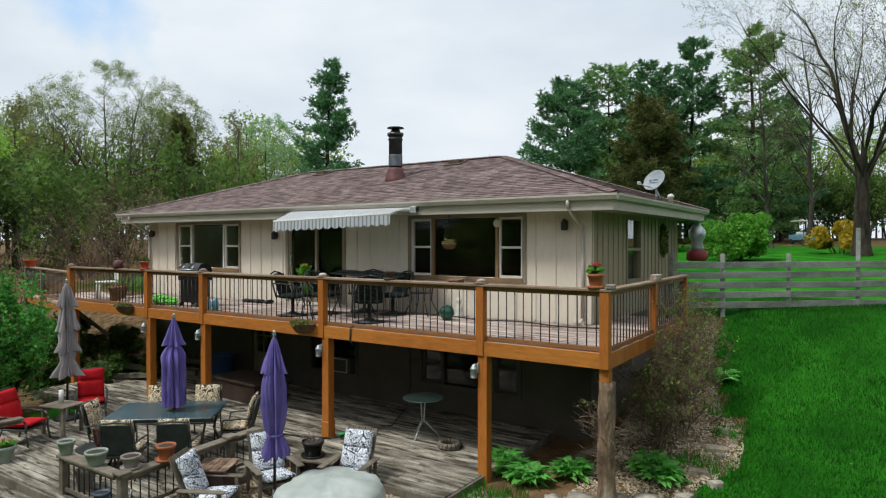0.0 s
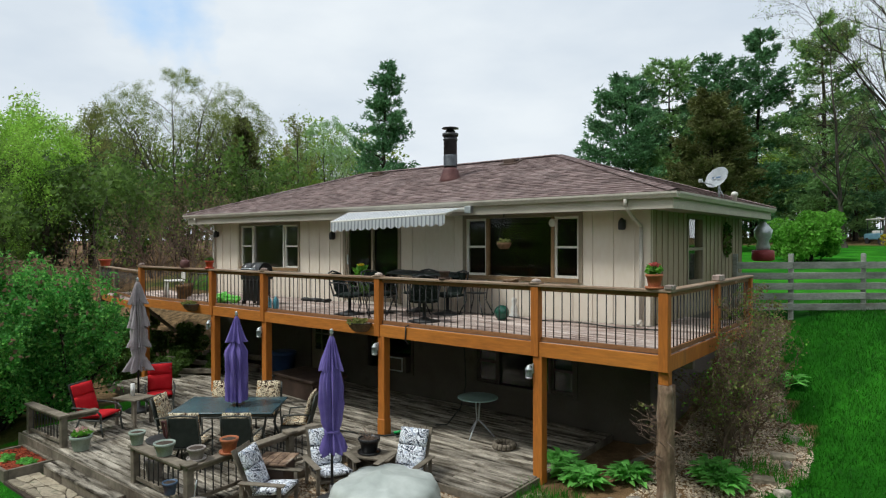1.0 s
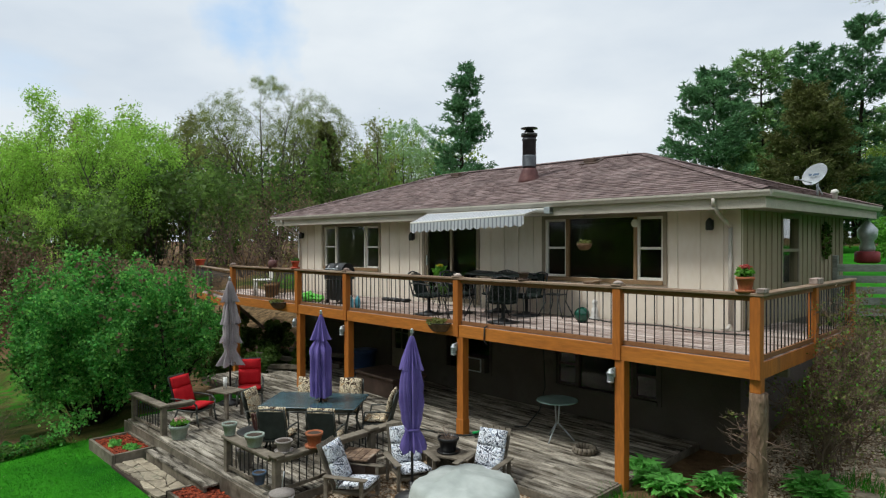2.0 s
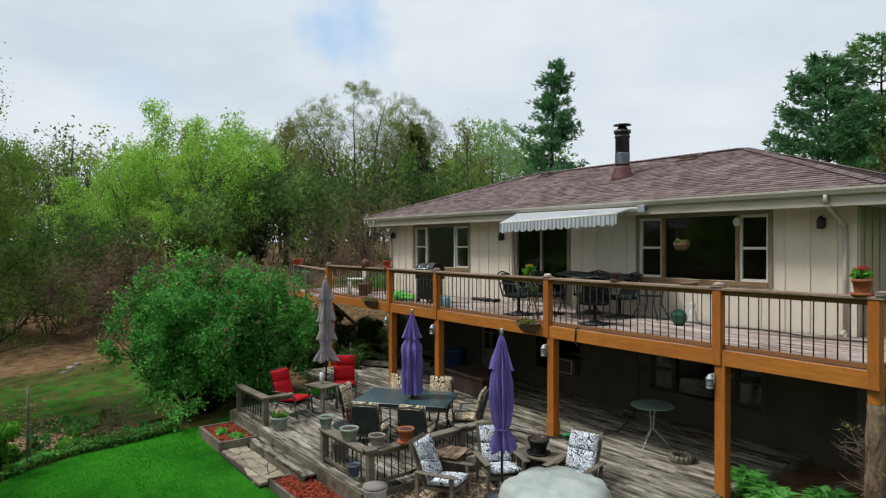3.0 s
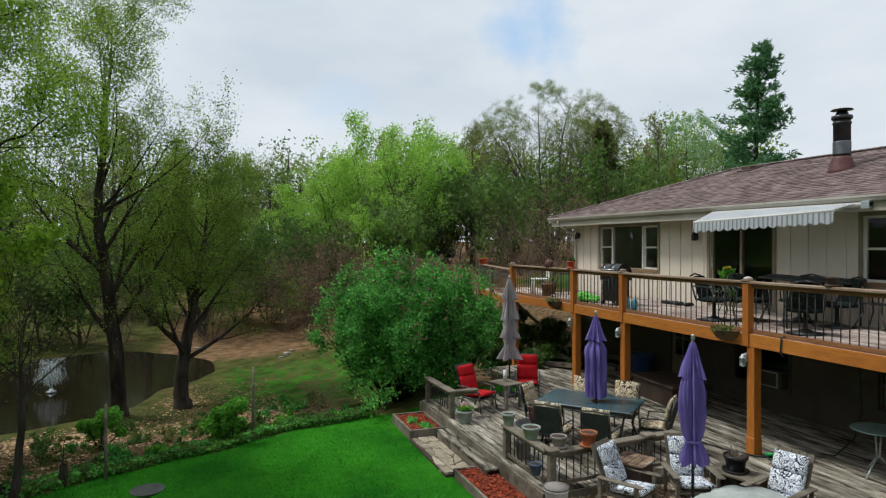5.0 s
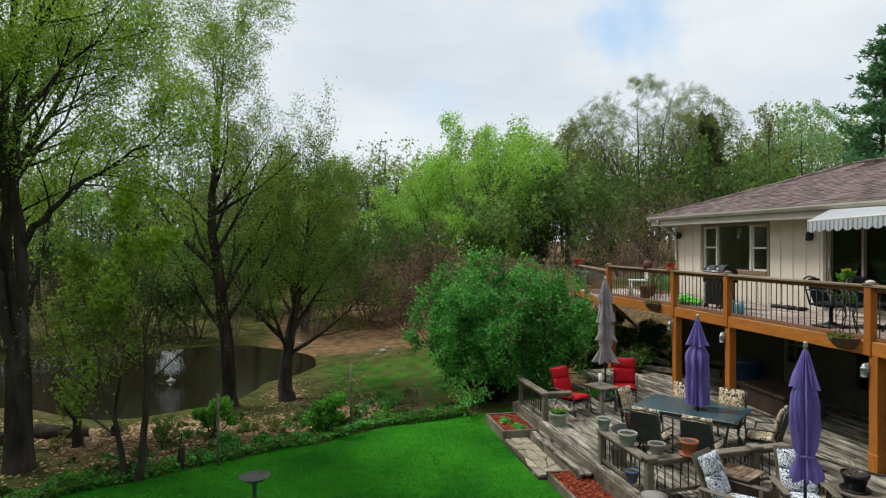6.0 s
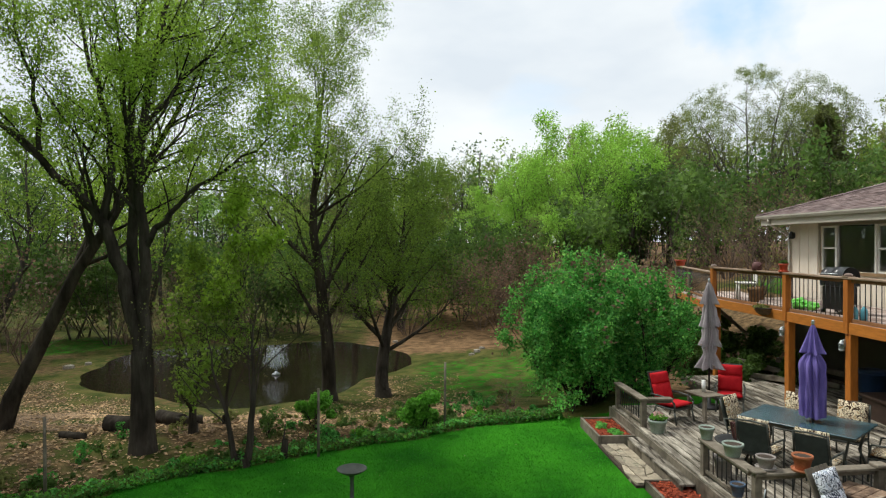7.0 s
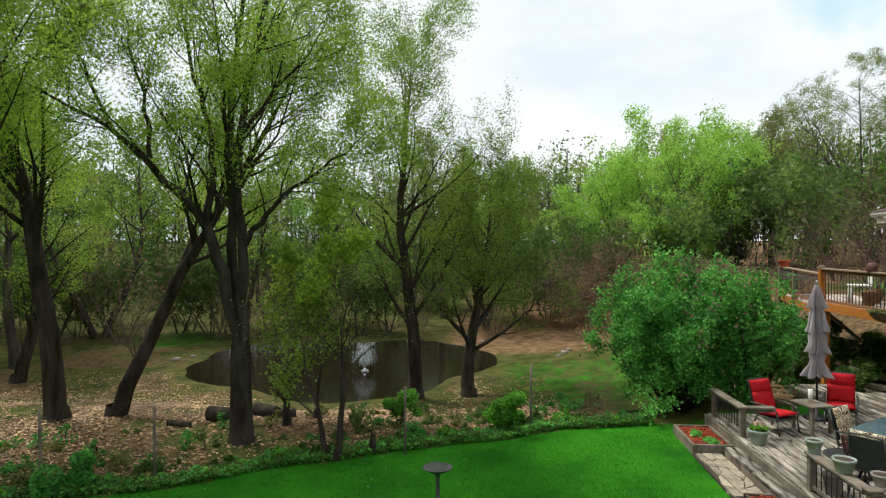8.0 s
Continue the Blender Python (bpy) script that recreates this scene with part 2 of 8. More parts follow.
M["pebble"] = mat("pebbles", (0.27, 0.205, 0.135), (0.47, 0.385, 0.285), 4, 0.9, 0.2, island=0.5)
M["petal_pale"] = leafmat("pale pink petals", (0.55, 0.33, 0.30), (0.7, 0.5, 0.45))
M["stone"] = mat("flagstone", (0.20, 0.165, 0.115), (0.43, 0.365, 0.265), 3.5, 0.9, 0.7, fine=25, rand=0.35, wear=((0.10, 0.105, 0.06), 3.5, 0.57), dist=0.03)
M["mulch"] = mat("red mulch", (0.20, 0.03, 0.012), (0.40, 0.075, 0.025), 10, 0.95, 0.5, island=0.45)
M["mulchbed"] = mat("red mulch bed", (0.16, 0.03, 0.014), (0.30, 0.06, 0.025), 14, 0.95, 0.8, fine=50, dist=0.03)


def glass(name, tint=(0.9, 0.95, 0.93), rough=0.0):
    m = bpy.data.materials.new(name)
    m.use_nodes = True
    b = m.node_tree.nodes["Principled BSDF"]
    b.inputs["Base Color"].default_value = (*tint, 1)
    b.inputs["Transmission Weight"].default_value = 1.0
    b.inputs["Roughness"].default_value, b.inputs["IOR"].default_value = rough, 1.45
    return m


M["glass"] = glass("window glass")
M["frosted"] = glass("green frosted glass", (0.6, 0.85, 0.75), 0.35)


# ---- building helpers ----
def mesh_of(name, bm, material):
    me = bpy.data.meshes.new(name)
    bm.normal_update()
    bm.to_mesh(me)
    bm.free()
    if material:
        me.materials.append(material)
    return me


def part(name, bm, material, parent, label=""):
    ob = new(name, mesh_of(name, bm, material))
    ob.parent = parent
    return tagged(ob, label)


def thing(name, place=(0, 0, 0), label="", category="", group="", kind="", turn=0.0):
    ob = new(name)
    ob.matrix_world = pose(*place, 0, 0, turn)
    ob.empty_display_size = 0.1
    return tagged(ob, label, category, group, kind)


def solid(name, bm, material, label="", category="", group="", kind=""):
    return tagged(new(name, mesh_of(name, bm, material)), label, category, group, kind)


def box(bm, x0, x1, y0, y1, z0, z1, bevel=0.0):
    g = bmesh.ops.create_cube(bm, size=1.0)
    for v in g["verts"]:
        v.co = Vector(((x0 + x1) / 2 + v.co.x * (x1 - x0), (y0 + y1) / 2 + v.co.y * (y1 - y0), (z0 + z1) / 2 + v.co.z * (z1 - z0)))
    if bevel:
        es = list({e for v in g["verts"] for e in v.link_edges})
        bmesh.ops.bevel(bm, geom=es, offset=bevel, segments=1, affect="EDGES", profile=0.5)
    return bm


def B(*a, **k):
    return box(bmesh.new(), *a, **k)


def tube(bm, p0, p1, r0, r1=None, n=8, caps=True):
    p0, p1 = Vector(p0), Vector(p1)
    r1 = r0 if r1 is None else r1
    q = (p1 - p0).to_track_quat("Z", "Y")
    rings = []
    for p, r in ((p0, r0), (p1, r1)):
        rings.append([bm.verts.new(p + q @ Vector((r * math.cos(a), r * math.sin(a), 0))) for a in (2 * math.pi * k / n for k in range(n))])
    for k in range(n):
        f = bm.faces.new((rings[0][k], rings[0][(k + 1) % n], rings[1][(k + 1) % n], rings[1][k]))
        f.smooth = n > 5
    if caps:
        bm.faces.new(rings[0][::-1])
        bm.faces.new(rings[1])
    return bm


def pipe(bm, pts, r, n=6):
    for a, b in zip(pts, pts[1:]):
        tube(bm, a, b, r, r, n)
    return bm


def lathe(bm, prof, n=20, at=(0, 0, 0), wob=None):
    """Turned shape from (radius, height) pairs; wob(angle, k) scales the radius."""
    rings = []
    for k, (r, z) in enumerate(prof):
        rings.append([bm.verts.new((at[0] + r * math.cos(a) * (wob(a, k) if wob else 1), at[1] + r * math.sin(a) * (wob(a, k) if wob else 1), at[2] + z)) for a in (2 * math.pi * j / n for j in range(n))])
    for lo, hi in zip(rings, rings[1:]):
        for j in range(n):
            bm.faces.new((lo[j], lo[(j + 1) % n], hi[(j + 1) % n], hi[j])).smooth = True
    bm.faces.new(rings[0][::-1])
    bm.faces.new(rings[-1])
    return bm


def pad(bm, w, d, h, m=None, puff=0.35):
    """A soft cushion, w x d x h, middle at the origin of m."""
    nx, ny = 6, 6
    top, bot = {}, {}
    for i in range(nx + 1):
        for j in range(ny + 1):
            u, v = i / nx * 2 - 1, j / ny * 2 - 1
            e = (1 - u ** 4) * (1 - v ** 4)
            t = h / 2 * (1 - puff + puff * e)
            if abs(u) == 1 or abs(v) == 1:
                t *= 0.55
            p = Vector((u * w / 2, v * d / 2, t))
            q = Vector((u * w / 2, v * d / 2, -t))
            top[i, j] = bm.verts.new(m @ p if m else p)
            bot[i, j] = bm.verts.new(m @ q if m else q)
    for i in range(nx):
        for j in range(ny):
            bm.faces.new((top[i, j], top[i + 1, j], top[i + 1, j + 1], top[i, j + 1])).smooth = True
            bm.faces.new((bot[i, j], bot[i, j + 1], bot[i + 1, j + 1], bot[i + 1, j])).smooth = True
    rim = [(i, 0) for i in range(nx)] + [(nx, j) for j in range(ny)] + [(i, ny) for i in range(nx, 0, -1)] + [(0, j) for j in range(ny, 0, -1)]
    for a, b in zip(rim, rim[1:] + rim[:1]):
        bm.faces.new((top[b], top[a], bot[a], bot[b])).smooth = True
    return bm


def mesh_np(name, verts, faces, material, smooth=False):
    me = bpy.data.meshes.new(name)
    me.from_pydata([tuple(v) for v in verts], [], faces)
    me.materials.append(material)
    if smooth:
        me.polygons.foreach_set("use_smooth", [True] * len(me.polygons))
    me.update()
    return me


def mesh_arrays(name, verts, rings, material, smooth=False):
    """A mesh from an array of corners and arrays of equal-sided faces."""
    me = bpy.data.meshes.new(name)
    verts = np.asarray(verts, np.float32)
    loops = np.concatenate([np.asarray(f).ravel() for f in rings]).astype(np.int32)
    sides = np.concatenate([np.full(len(f), np.shape(f)[1]) for f in rings])
    me.vertices.add(len(verts))
    me.vertices.foreach_set("co", verts.ravel())
    me.loops.add(len(loops))
    me.loops.foreach_set("vertex_index", loops)
    me.polygons.add(len(sides))
    me.polygons.foreach_set("loop_start", np.concatenate([[0], np.cumsum(sides)[:-1]]).astype(np.int32))
    me.polygons.foreach_set("use_smooth", np.full(len(sides), smooth))
    me.materials.append(material)
    me.update(calc_edges=True)
    me.validate()
    return me


def flakes(name, pts, size, material, rng, flat=0.0, aspect=1.6, vary=0.5, tri=False):
    """One mesh of small four-cornered leaves at the points, turned at random (flat 1: lying on the ground)."""
    pts = np.asarray(pts, float)
    n = len(pts)
    a = rng.normal(size=(n, 3))
    nrm = rng.normal(size=(n, 3)) * (1 - flat) + np.array([0, 0, 1.0]) * (flat * 2 + 0.3)
    nrm /= np.linalg.norm(nrm, axis=1, keepdims=True)
    a -= nrm * (a * nrm).sum(1, keepdims=True)
    a /= np.linalg.norm(a, axis=1, keepdims=True)
    b = np.cross(nrm, a)
    s = size * (1 - vary + 2 * vary * rng.random((n, 1))) / 2
    fold = nrm * s * 0.35
    if tri:
        s = s * 1.25
        v = np.stack([pts - a * s * aspect, pts + a * s * aspect * 0.6 + b * s * 0.9, pts + a * s * 0.4 - b * s], 1).reshape(-1, 3)
        return mesh_arrays(name, v, [np.arange(3 * n).reshape(-1, 3)], material)
    v = np.stack([pts - a * s * aspect, pts + b * s + fold, pts + a * s * aspect, pts - b * s + fold], 1).reshape(-1, 3)
    return mesh_arrays(name, v, [np.arange(4 * n).reshape(-1, 4)], material)


def needles(name, pts, dirs, length, width, material, rng):
    """One mesh of slim pointed leaves, each from its point along its direction."""
    n = len(pts)
    d = dirs / np.linalg.norm(dirs, axis=1, keepdims=True)
    w = np.cross(d, rng.normal(size=(n, 3)))
    w /= np.linalg.norm(w, axis=1, keepdims=True)
    k = 0.6 + 0.8 * rng.random((n, 1))
    v = np.stack([pts - w * width * k, pts + w * width * k, pts + d * length * k], 1).reshape(-1, 3)
    return mesh_arrays(name, v, [np.arange(3 * n).reshape(-1, 3)], material)


# ---- ground ----
def sm(a, b, t):
    t = min(1.0, max(0.0, (t - a) / (b - a)))
    return t * t * (3 - 2 * t)


POND = (-24.8, -15.0, 6.9, 7.2)


def shore(a):
    """Uneven outline of the pond, about 1, by the angle."""
    return 1 + 0.08 * math.sin(3 * a + 1) + 0.05 * math.sin(5 * a) + 0.014 * math.sin(9 * a + 2) + 0.007 * math.sin(17 * a) + 0.004 * math.sin(29 * a + 1)


def pond_r(x, y):
    a = math.atan2(y - POND[1], x - POND[0])
    k = shore(a)
    return math.hypot((x - POND[0]) / POND[2], (y - POND[1]) / POND[3]) / k


def ground_z(x, y):
    rise = 0.27 * (y - 0.8) if y < 8 else 1.944 + 0.036 * (min(y, 62) - 8)
    wgt = max(sm(-1.5, -0.2, x), sm(-15.2, -17.5, x) if x < -15 else 0.0, sm(3, 9, y))
    z = -0.12 + wgt * max(0.0, rise + 0.1)
    z -= 0.23 * sm(0, 0.3, -3.62 - y) * sm(-3.9, -4.5, x) + 0.28 * sm(0, 5, -4.9 - y) * sm(2.0, -5.0, x)
    z -= 1.1 * sm(11, 19, -x) * sm(6, -5, y)
    z += 0.06 * max(0.0, min(-36 - x, 60)) * sm(14, -6, y)
    if y < 0:
        z += 0.05 * max(0.0, min(-26 - y, 50))
    r = pond_r(x, y)
    if r < 1.5:
        z = z + (-1.66 - z) * (1 - sm(1.02, 1.5, r))
    if r < 1.02:
        z = -1.66 - 0.6 * (1 - r)
    if math.hypot(x, y) > 6 and not (-11.5 < x < -3.5 and -6.2 < y < 3):
        z += 0.05 * noise.noise((x * 0.3, y * 0.3, 2.0))
    return z


def gravel_edge(y):
    """The x at which the gravel beside the deck gives way to lawn."""
    return float(np.interp(y, [-1.5, -0.3, 0.4, 0.75, 1.7, 2.7, 3.5, 5.3, 7.6], [-1.3, -0.2, 0.35, 0.7, 1.36, 1.26, 0.76, 0.30, 0.05])) + 0.08 * noise.noise((0, y * 2, 9))


def lawn_edge(y):
    """The x at which the mown lawn ends towards the pond."""
    return float(np.interp(y, [-26, -20, -14.4, -13.2, -11.9, -9.3, -6.9, -5.7, -4.0, 0.0], [-3.5, -5.0, -7.3, -8.0, -9.0, -10.1, -10.8, -10.8, -11.2, -12.5])) + 0.15 * noise.noise((y * 0.9, 0.3, 5.0))


def cover(x, y):
    """Shares of mown lawn, leaf litter and bare earth."""
    n = noise.noise((x * 0.35, y * 0.35, 0.0)) * 0.5 + noise.noise((x * 1.1, y * 1.1, 3.0)) * 0.25
    if x > -1.4 and y > -1.5 or y > 9.5 and x > -17:
        lawn, litter, earth = 1.0, 0.0, 0.0
        if -1.5 < x < gravel_edge(y) + 0.05 and -1 < y < 7.4:
            lawn, earth = 0.0, 1.0
        if y > 44 + 4 * n:
            lawn, litter = 0.25, 0.6
        return lawn, litter, earth
    lawn = sm(-0.15, 0.15, x - lawn_edge(y))
    litter = earth = 0.0
    if lawn < 0.99:
        litter = sm(-0.38, 0.28, n) * sm(-4.5, -7.5, y - 0.25 * (x + 14))
        r = pond_r(x, y)
        far = sm(-25, -29, x) * sm(-13, -9, y)
        earth = max(far * 0.9, sm(1.22, 1.04, r) * 0.3, sm(-32, -38, x) * 0.2)
        litter = max(litter * (1 - earth), sm(-34, -44, x) * 0.35)
        strip = sm(-14, -17, x) * sm(-9.5, -7.6, y) * sm(-26.5, -24, x)
        if strip > 0.02:
            lawn, litter, earth = max(lawn, strip * 0.42), litter * (1 - 0.6 * strip), earth * (1 - strip)
        lawn = max(lawn, 0.35 * sm(0.1, 0.5, n), 0.45 * sm(4.5, 2.0, math.hypot(x + 31, y + 26)))
        litter *= 1 - 0.4 * sm(-14, -18, x)
    if -26 < x < -12.3 and -2.0 < y < 6.5:
        lawn, litter, earth = 0.0, 0.9, 0.1
    # West of -10.5 the deck's shade is put in as darker litter.
    if -14.5 < x < -1.4 and -1.3 < y < 3 or -11 < x < -4 and -4.2 < y <= 0 or -5.2 < x < -0.6 and -4.4 < y < 1:
        lawn, litter, earth = 0.0, (0.9 if x < -10.5 else 0.0), (0.0 if x < -10.5 else 1.0)
    return lawn, litter, earth


def slope_shade_share(x, y):
    """Share of long grass, its green darkened for slope shade, between gravel and fence."""
    n = 0.8 * noise.noise((x * 0.5, y * 0.5, 7.0))
    return sm(-2.5, -0.5, x + n) * sm(9.8, 8.2, y - 0.85 * x + n)


def ground_material():
    m = bpy.data.materials.new("ground cover")
    m.use_nodes = True
    nt = m.node_tree
    b = nt.nodes["Principled BSDF"]
    co = nt.nodes.new("ShaderNodeTexCoord")

    def tex(scale, detail=4):
        n = nt.nodes.new("ShaderNodeTexNoise")
        n.inputs["Scale"].default_value, n.inputs["Detail"].default_value = scale, detail
        nt.links.new(co.outputs["Object"], n.inputs["Vector"])
        return n.outputs["Fac"]

    def ramp(fac, a, b2, lo=0.35, hi=0.65):
        r = nt.nodes.new("ShaderNodeValToRGB")
        r.color_ramp.elements[0].position, r.color_ramp.elements[1].position = lo, hi
        r.color_ramp.elements[0].color, r.color_ramp.elements[1].color = (*a, 1), (*b2, 1)
        nt.links.new(fac, r.inputs["Fac"])
        return r.outputs[0]

    def mixc(fac, a, b2, kind="MIX"):
        x = nt.nodes.new("ShaderNodeMix")
        x.data_type, x.blend_type = "RGBA", kind
        if isinstance(fac, float):
            x.inputs[0].default_value = fac
        else:
            nt.links.new(fac, x.inputs[0])
        nt.links.new(a, x.inputs[6])
        nt.links.new(b2, x.inputs[7])
        return x.outputs[2]

    fine = tex(45, 3)
    broad = tex(0.7)
    lawn = mixc(0.5, ramp(broad, (0.010, 0.092, 0.004), (0.034, 0.195, 0.009)), fine, "OVERLAY")
    lawn = mixc(0.4, lawn, ramp(tex(7, 5), (0.3, 0.32, 0.3), (0.72, 0.7, 0.66), 0.3, 0.7), "OVERLAY")
    litter = mixc(0.6, ramp(tex(5.5, 6), (0.06, 0.04, 0.02), (0.19, 0.124, 0.064)), fine, "OVERLAY")
    earth = mixc(0.5, ramp(tex(2.0, 6), (0.09, 0.055, 0.027), (0.22, 0.134, 0.07)), fine, "OVERLAY")
    rough = mixc(0.5, ramp(tex(1.6, 6), (0.034, 0.05, 0.010), (0.10, 0.095, 0.028)), fine, "OVERLAY")
    at = nt.nodes.new("ShaderNodeVertexColor")
    at.layer_name = "cover"
    sp = nt.nodes.new("ShaderNodeSeparateColor")
    nt.links.new(at.outputs["Color"], sp.inputs[0])
    edge = tex(3.0, 6)

    def crisp(v):
        ad = nt.nodes.new("ShaderNodeMath")
        ad.operation = "MULTIPLY_ADD"
        nt.links.new(edge, ad.inputs[0])
        ad.inputs[1].default_value = 0.9
        nt.links.new(v, ad.inputs[2])
        r = nt.nodes.new("ShaderNodeMapRange")
        r.inputs["From Min"].default_value, r.inputs["From Max"].default_value = 0.78, 1.05
        nt.links.new(ad.outputs[0], r.inputs["Value"])
        return r.outputs[0]

    col = mixc(crisp(sp.outputs[1]), rough, litter)
    col = mixc(crisp(sp.outputs[2]), col, earth)
    # Second, darker lawn colour with the shade of the slope in it.
    shaded_lawn = mixc(0.5, ramp(broad, (0.008, 0.065, 0.003), (0.022, 0.133, 0.007)), fine, "OVERLAY")
    shaded_lawn = mixc(0.45, shaded_lawn, ramp(tex(3.5, 6), (0.3, 0.32, 0.3), (0.72, 0.7, 0.66), 0.3, 0.7), "OVERLAY")
    lawn = mixc(at.outputs["Alpha"], lawn, shaded_lawn)
    col = mixc(crisp(sp.outputs[0]), col, lawn)
    nt.links.new(col, b.inputs["Base Color"])
    b.inputs["Roughness"].default_value, b.inputs["Specular IOR Level"].default_value = 0.95, 0.06
    bp = nt.nodes.new("ShaderNodeBump")
    bp.inputs["Strength"].default_value, bp.inputs["Distance"].default_value = 0.7, 0.04
    nt.links.new(tex(25, 4), bp.inputs["Height"])
    nt.links.new(bp.outputs[0], b.inputs["Normal"])
    return m


def axis(lo, hi, step, far):
    mid = list(np.arange(lo, hi, step))
    out, d = [], step
    p = hi
    while p < far:
        out.append(p)
        d *= 1.25
        p += d
    out.append(far)
    neg, d, p = [], step, lo
    while p > -far:
        d *= 1.25
        p -= d
        neg.append(max(p, -far))
    return sorted(set(neg + mid + out))


gx, gy = axis(-36, 6, 0.36, 900), axis(-28, 14, 0.36, 900)
gv = [(x, y, ground_z(x, y)) for y in gy for x in gx]
nxg = len(gx)
gf = [(j * nxg + i, j * nxg + i + 1, (j + 1) * nxg + i + 1, (j + 1) * nxg + i) for j in range(len(gy) - 1) for i in range(nxg - 1)]
gme = mesh_np("ground", gv, gf, ground_material(), True)
ca = gme.color_attributes.new("cover", "FLOAT_COLOR", "POINT")
ca.data.foreach_set("color", [c for x, y, z in gv for c in (*cover(x, y), slope_shade_share(x, y))])
tagged(new("ground", gme), "mown green lawn, leaf litter and bare earth sloping to a pond", "ground", kind="structure")

wm = bpy.data.materials.new("pond water")
wm.use_nodes = True
wb = wm.node_tree.nodes["Principled BSDF"]
wb.inputs["Base Color"].default_value = (0.014, 0.010, 0.006, 1)
wb.inputs["Specular IOR Level"].default_value = 0.22
wb.inputs["Roughness"].default_value = 0.09
wn = wm.node_tree.nodes.new("ShaderNodeTexNoise")
wn.inputs["Scale"].default_value = 2.5
wc = wm.node_tree.nodes.new("ShaderNodeTexCoord")
wm.node_tree.links.new(wc.outputs["Object"], wn.inputs["Vector"])
wbp = wm.node_tree.nodes.new("ShaderNodeBump")
wbp.inputs["Strength"].default_value, wbp.inputs["Distance"].default_value = 0.12, 0.05
wm.node_tree.links.new(wn.outputs["Fac"], wbp.inputs["Height"])
wm.node_tree.links.new(wbp.outputs[0], wb.inputs["Normal"])
bm = bmesh.new()
ring = []
for k in range(160):
    a = 2 * math.pi * k / 160
    kk = 1.03 * shore(a)
    ring.append(bm.verts.new((POND[0] + POND[2] * kk * math.cos(a), POND[1] + POND[3] * kk * math.sin(a), -1.70)))
bm.faces.new(ring)
solid("water", bm, wm, "dark still pond water with reflections of trees", "water", kind="structure")

# ---- house ----
WX0, WX1, WY, WB = -14.93, -1.26, 2.66, 8.9
UF, SOF = 2.02, 4.08
UP = [(-13.54, -10.89, 2.81, 3.99), (-9.02, -7.23, 2.06, 3.95), (-5.26, -2.61, 2.81, 4.005)]
LO = [(-10.4, -9.6, -0.06, 1.72), (-8.25, -6.85, 0.5, 1.34), (-4.98, -2.72, 0.56, 1.44)]


def pierced(x0, x1, y0, y1, z0, z1, holes):
    bm = bmesh.new()
    x = x0
    for a, b, lo, hi in sorted(holes):
        box(bm, x, a, y0, y1, z0, z1)
        if lo > z0:
            box(bm, a, b, y0, y1, z0, lo)
        if hi < z1:
            box(bm, a, b, y0, y1, hi, z1)
        x = b
    box(bm, x, x1, y0, y1, z0, z1)
    return bm


wall_front = solid("wall_front", pierced(WX0, WX1, WY, WY + 0.15, 1.99, SOF, UP), M["siding"], "cream board and batten siding of the upper storey", "wall", kind="structure")
solid("wall_front_lower", pierced(WX0, WX1, WY + 0.02, WY + 0.15, -0.4, 1.985, LO), M["lowwall"], "lower storey wall, the deck's shade put into its colour", "wall", kind="structure")
SW = (4.75, 5.65, 2.72, 3.98)
# Side wall uses the siding copy with shade in its colour.
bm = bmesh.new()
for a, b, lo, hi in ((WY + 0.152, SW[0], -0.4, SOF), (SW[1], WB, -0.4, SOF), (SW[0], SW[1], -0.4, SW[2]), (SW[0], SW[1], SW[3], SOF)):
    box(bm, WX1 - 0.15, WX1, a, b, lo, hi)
wall_side = solid("wall_side", bm, M["siding_side"], "board and batten side wall, shade put into its tan colour", "wall", kind="structure")
# Added board over the side wall; its dark colour stands for deck shade.
solid("wall_shade_board", B(WX1 + 0.002, WX1 + 0.028, WY - 0.02, 6.9, -0.4, 1.985), M["lowwall"], "added board below the deck, shade put into its colour", "wall", kind="structure")
solid("wall_back", B(WX0, WX1, WB + 0.002, WB + 0.15, -0.4, SOF), M["siding_side"], "back wall of the house in the shade-darkened tan siding", "wall", kind="structure")
solid("wall_far_side", B(WX0, WX0 + 0.15, WY + 0.152, WB, -0.4, SOF), M["siding"], "cream end wall of the house", "wall", kind="structure")
# Floors, ceiling and inner wall take the painted room gloom.
solid("floor_upper", B(WX0 + 0.16, WX1 - 0.16, WY + 0.155, WB - 0.01, 1.80, 2.0), M["dark"], "indoor floor with room gloom in its colour", "floor", kind="structure")
solid("floor_lower", B(WX0 + 0.16, WX1 - 0.16, WY + 0.155, WB - 0.01, -0.35, -0.1), M["dark"], "lower floor with room gloom in its colour", "floor", kind="structure")
solid("ceiling", B(WX0 + 0.16, WX1 - 0.16, WY + 0.155, WB - 0.01, 4.02, 4.07), M["dark"], "indoor ceiling with room gloom in its colour", "ceiling", kind="structure")
solid("wall_inner", B(WX0 + 0.16, WX1 - 0.16, 6.2, 6.3, -0.1, 4.01), M["dark"], "inner wall with room gloom in its colour", "wall", kind="structure")

# Added panel, not a known wall: blocks brightness behind the side window.
solid("wall_view_block", B(-2.5, -2.4, WY + 0.16, 6.19, 2.01, 4.01), M["dark"], "added dark panel blocking the bright view through the side window", "wall", kind="structure")

# roof: hip roof of two unequal hips
EX0, EX1, EY0, EY1, EZ = -15.62, -0.60, 2.06, 9.48, 4.34
RX0, RX1, RY, RZ = -11.5, -4.68, 5.78, 5.645
bm = bmesh.new()
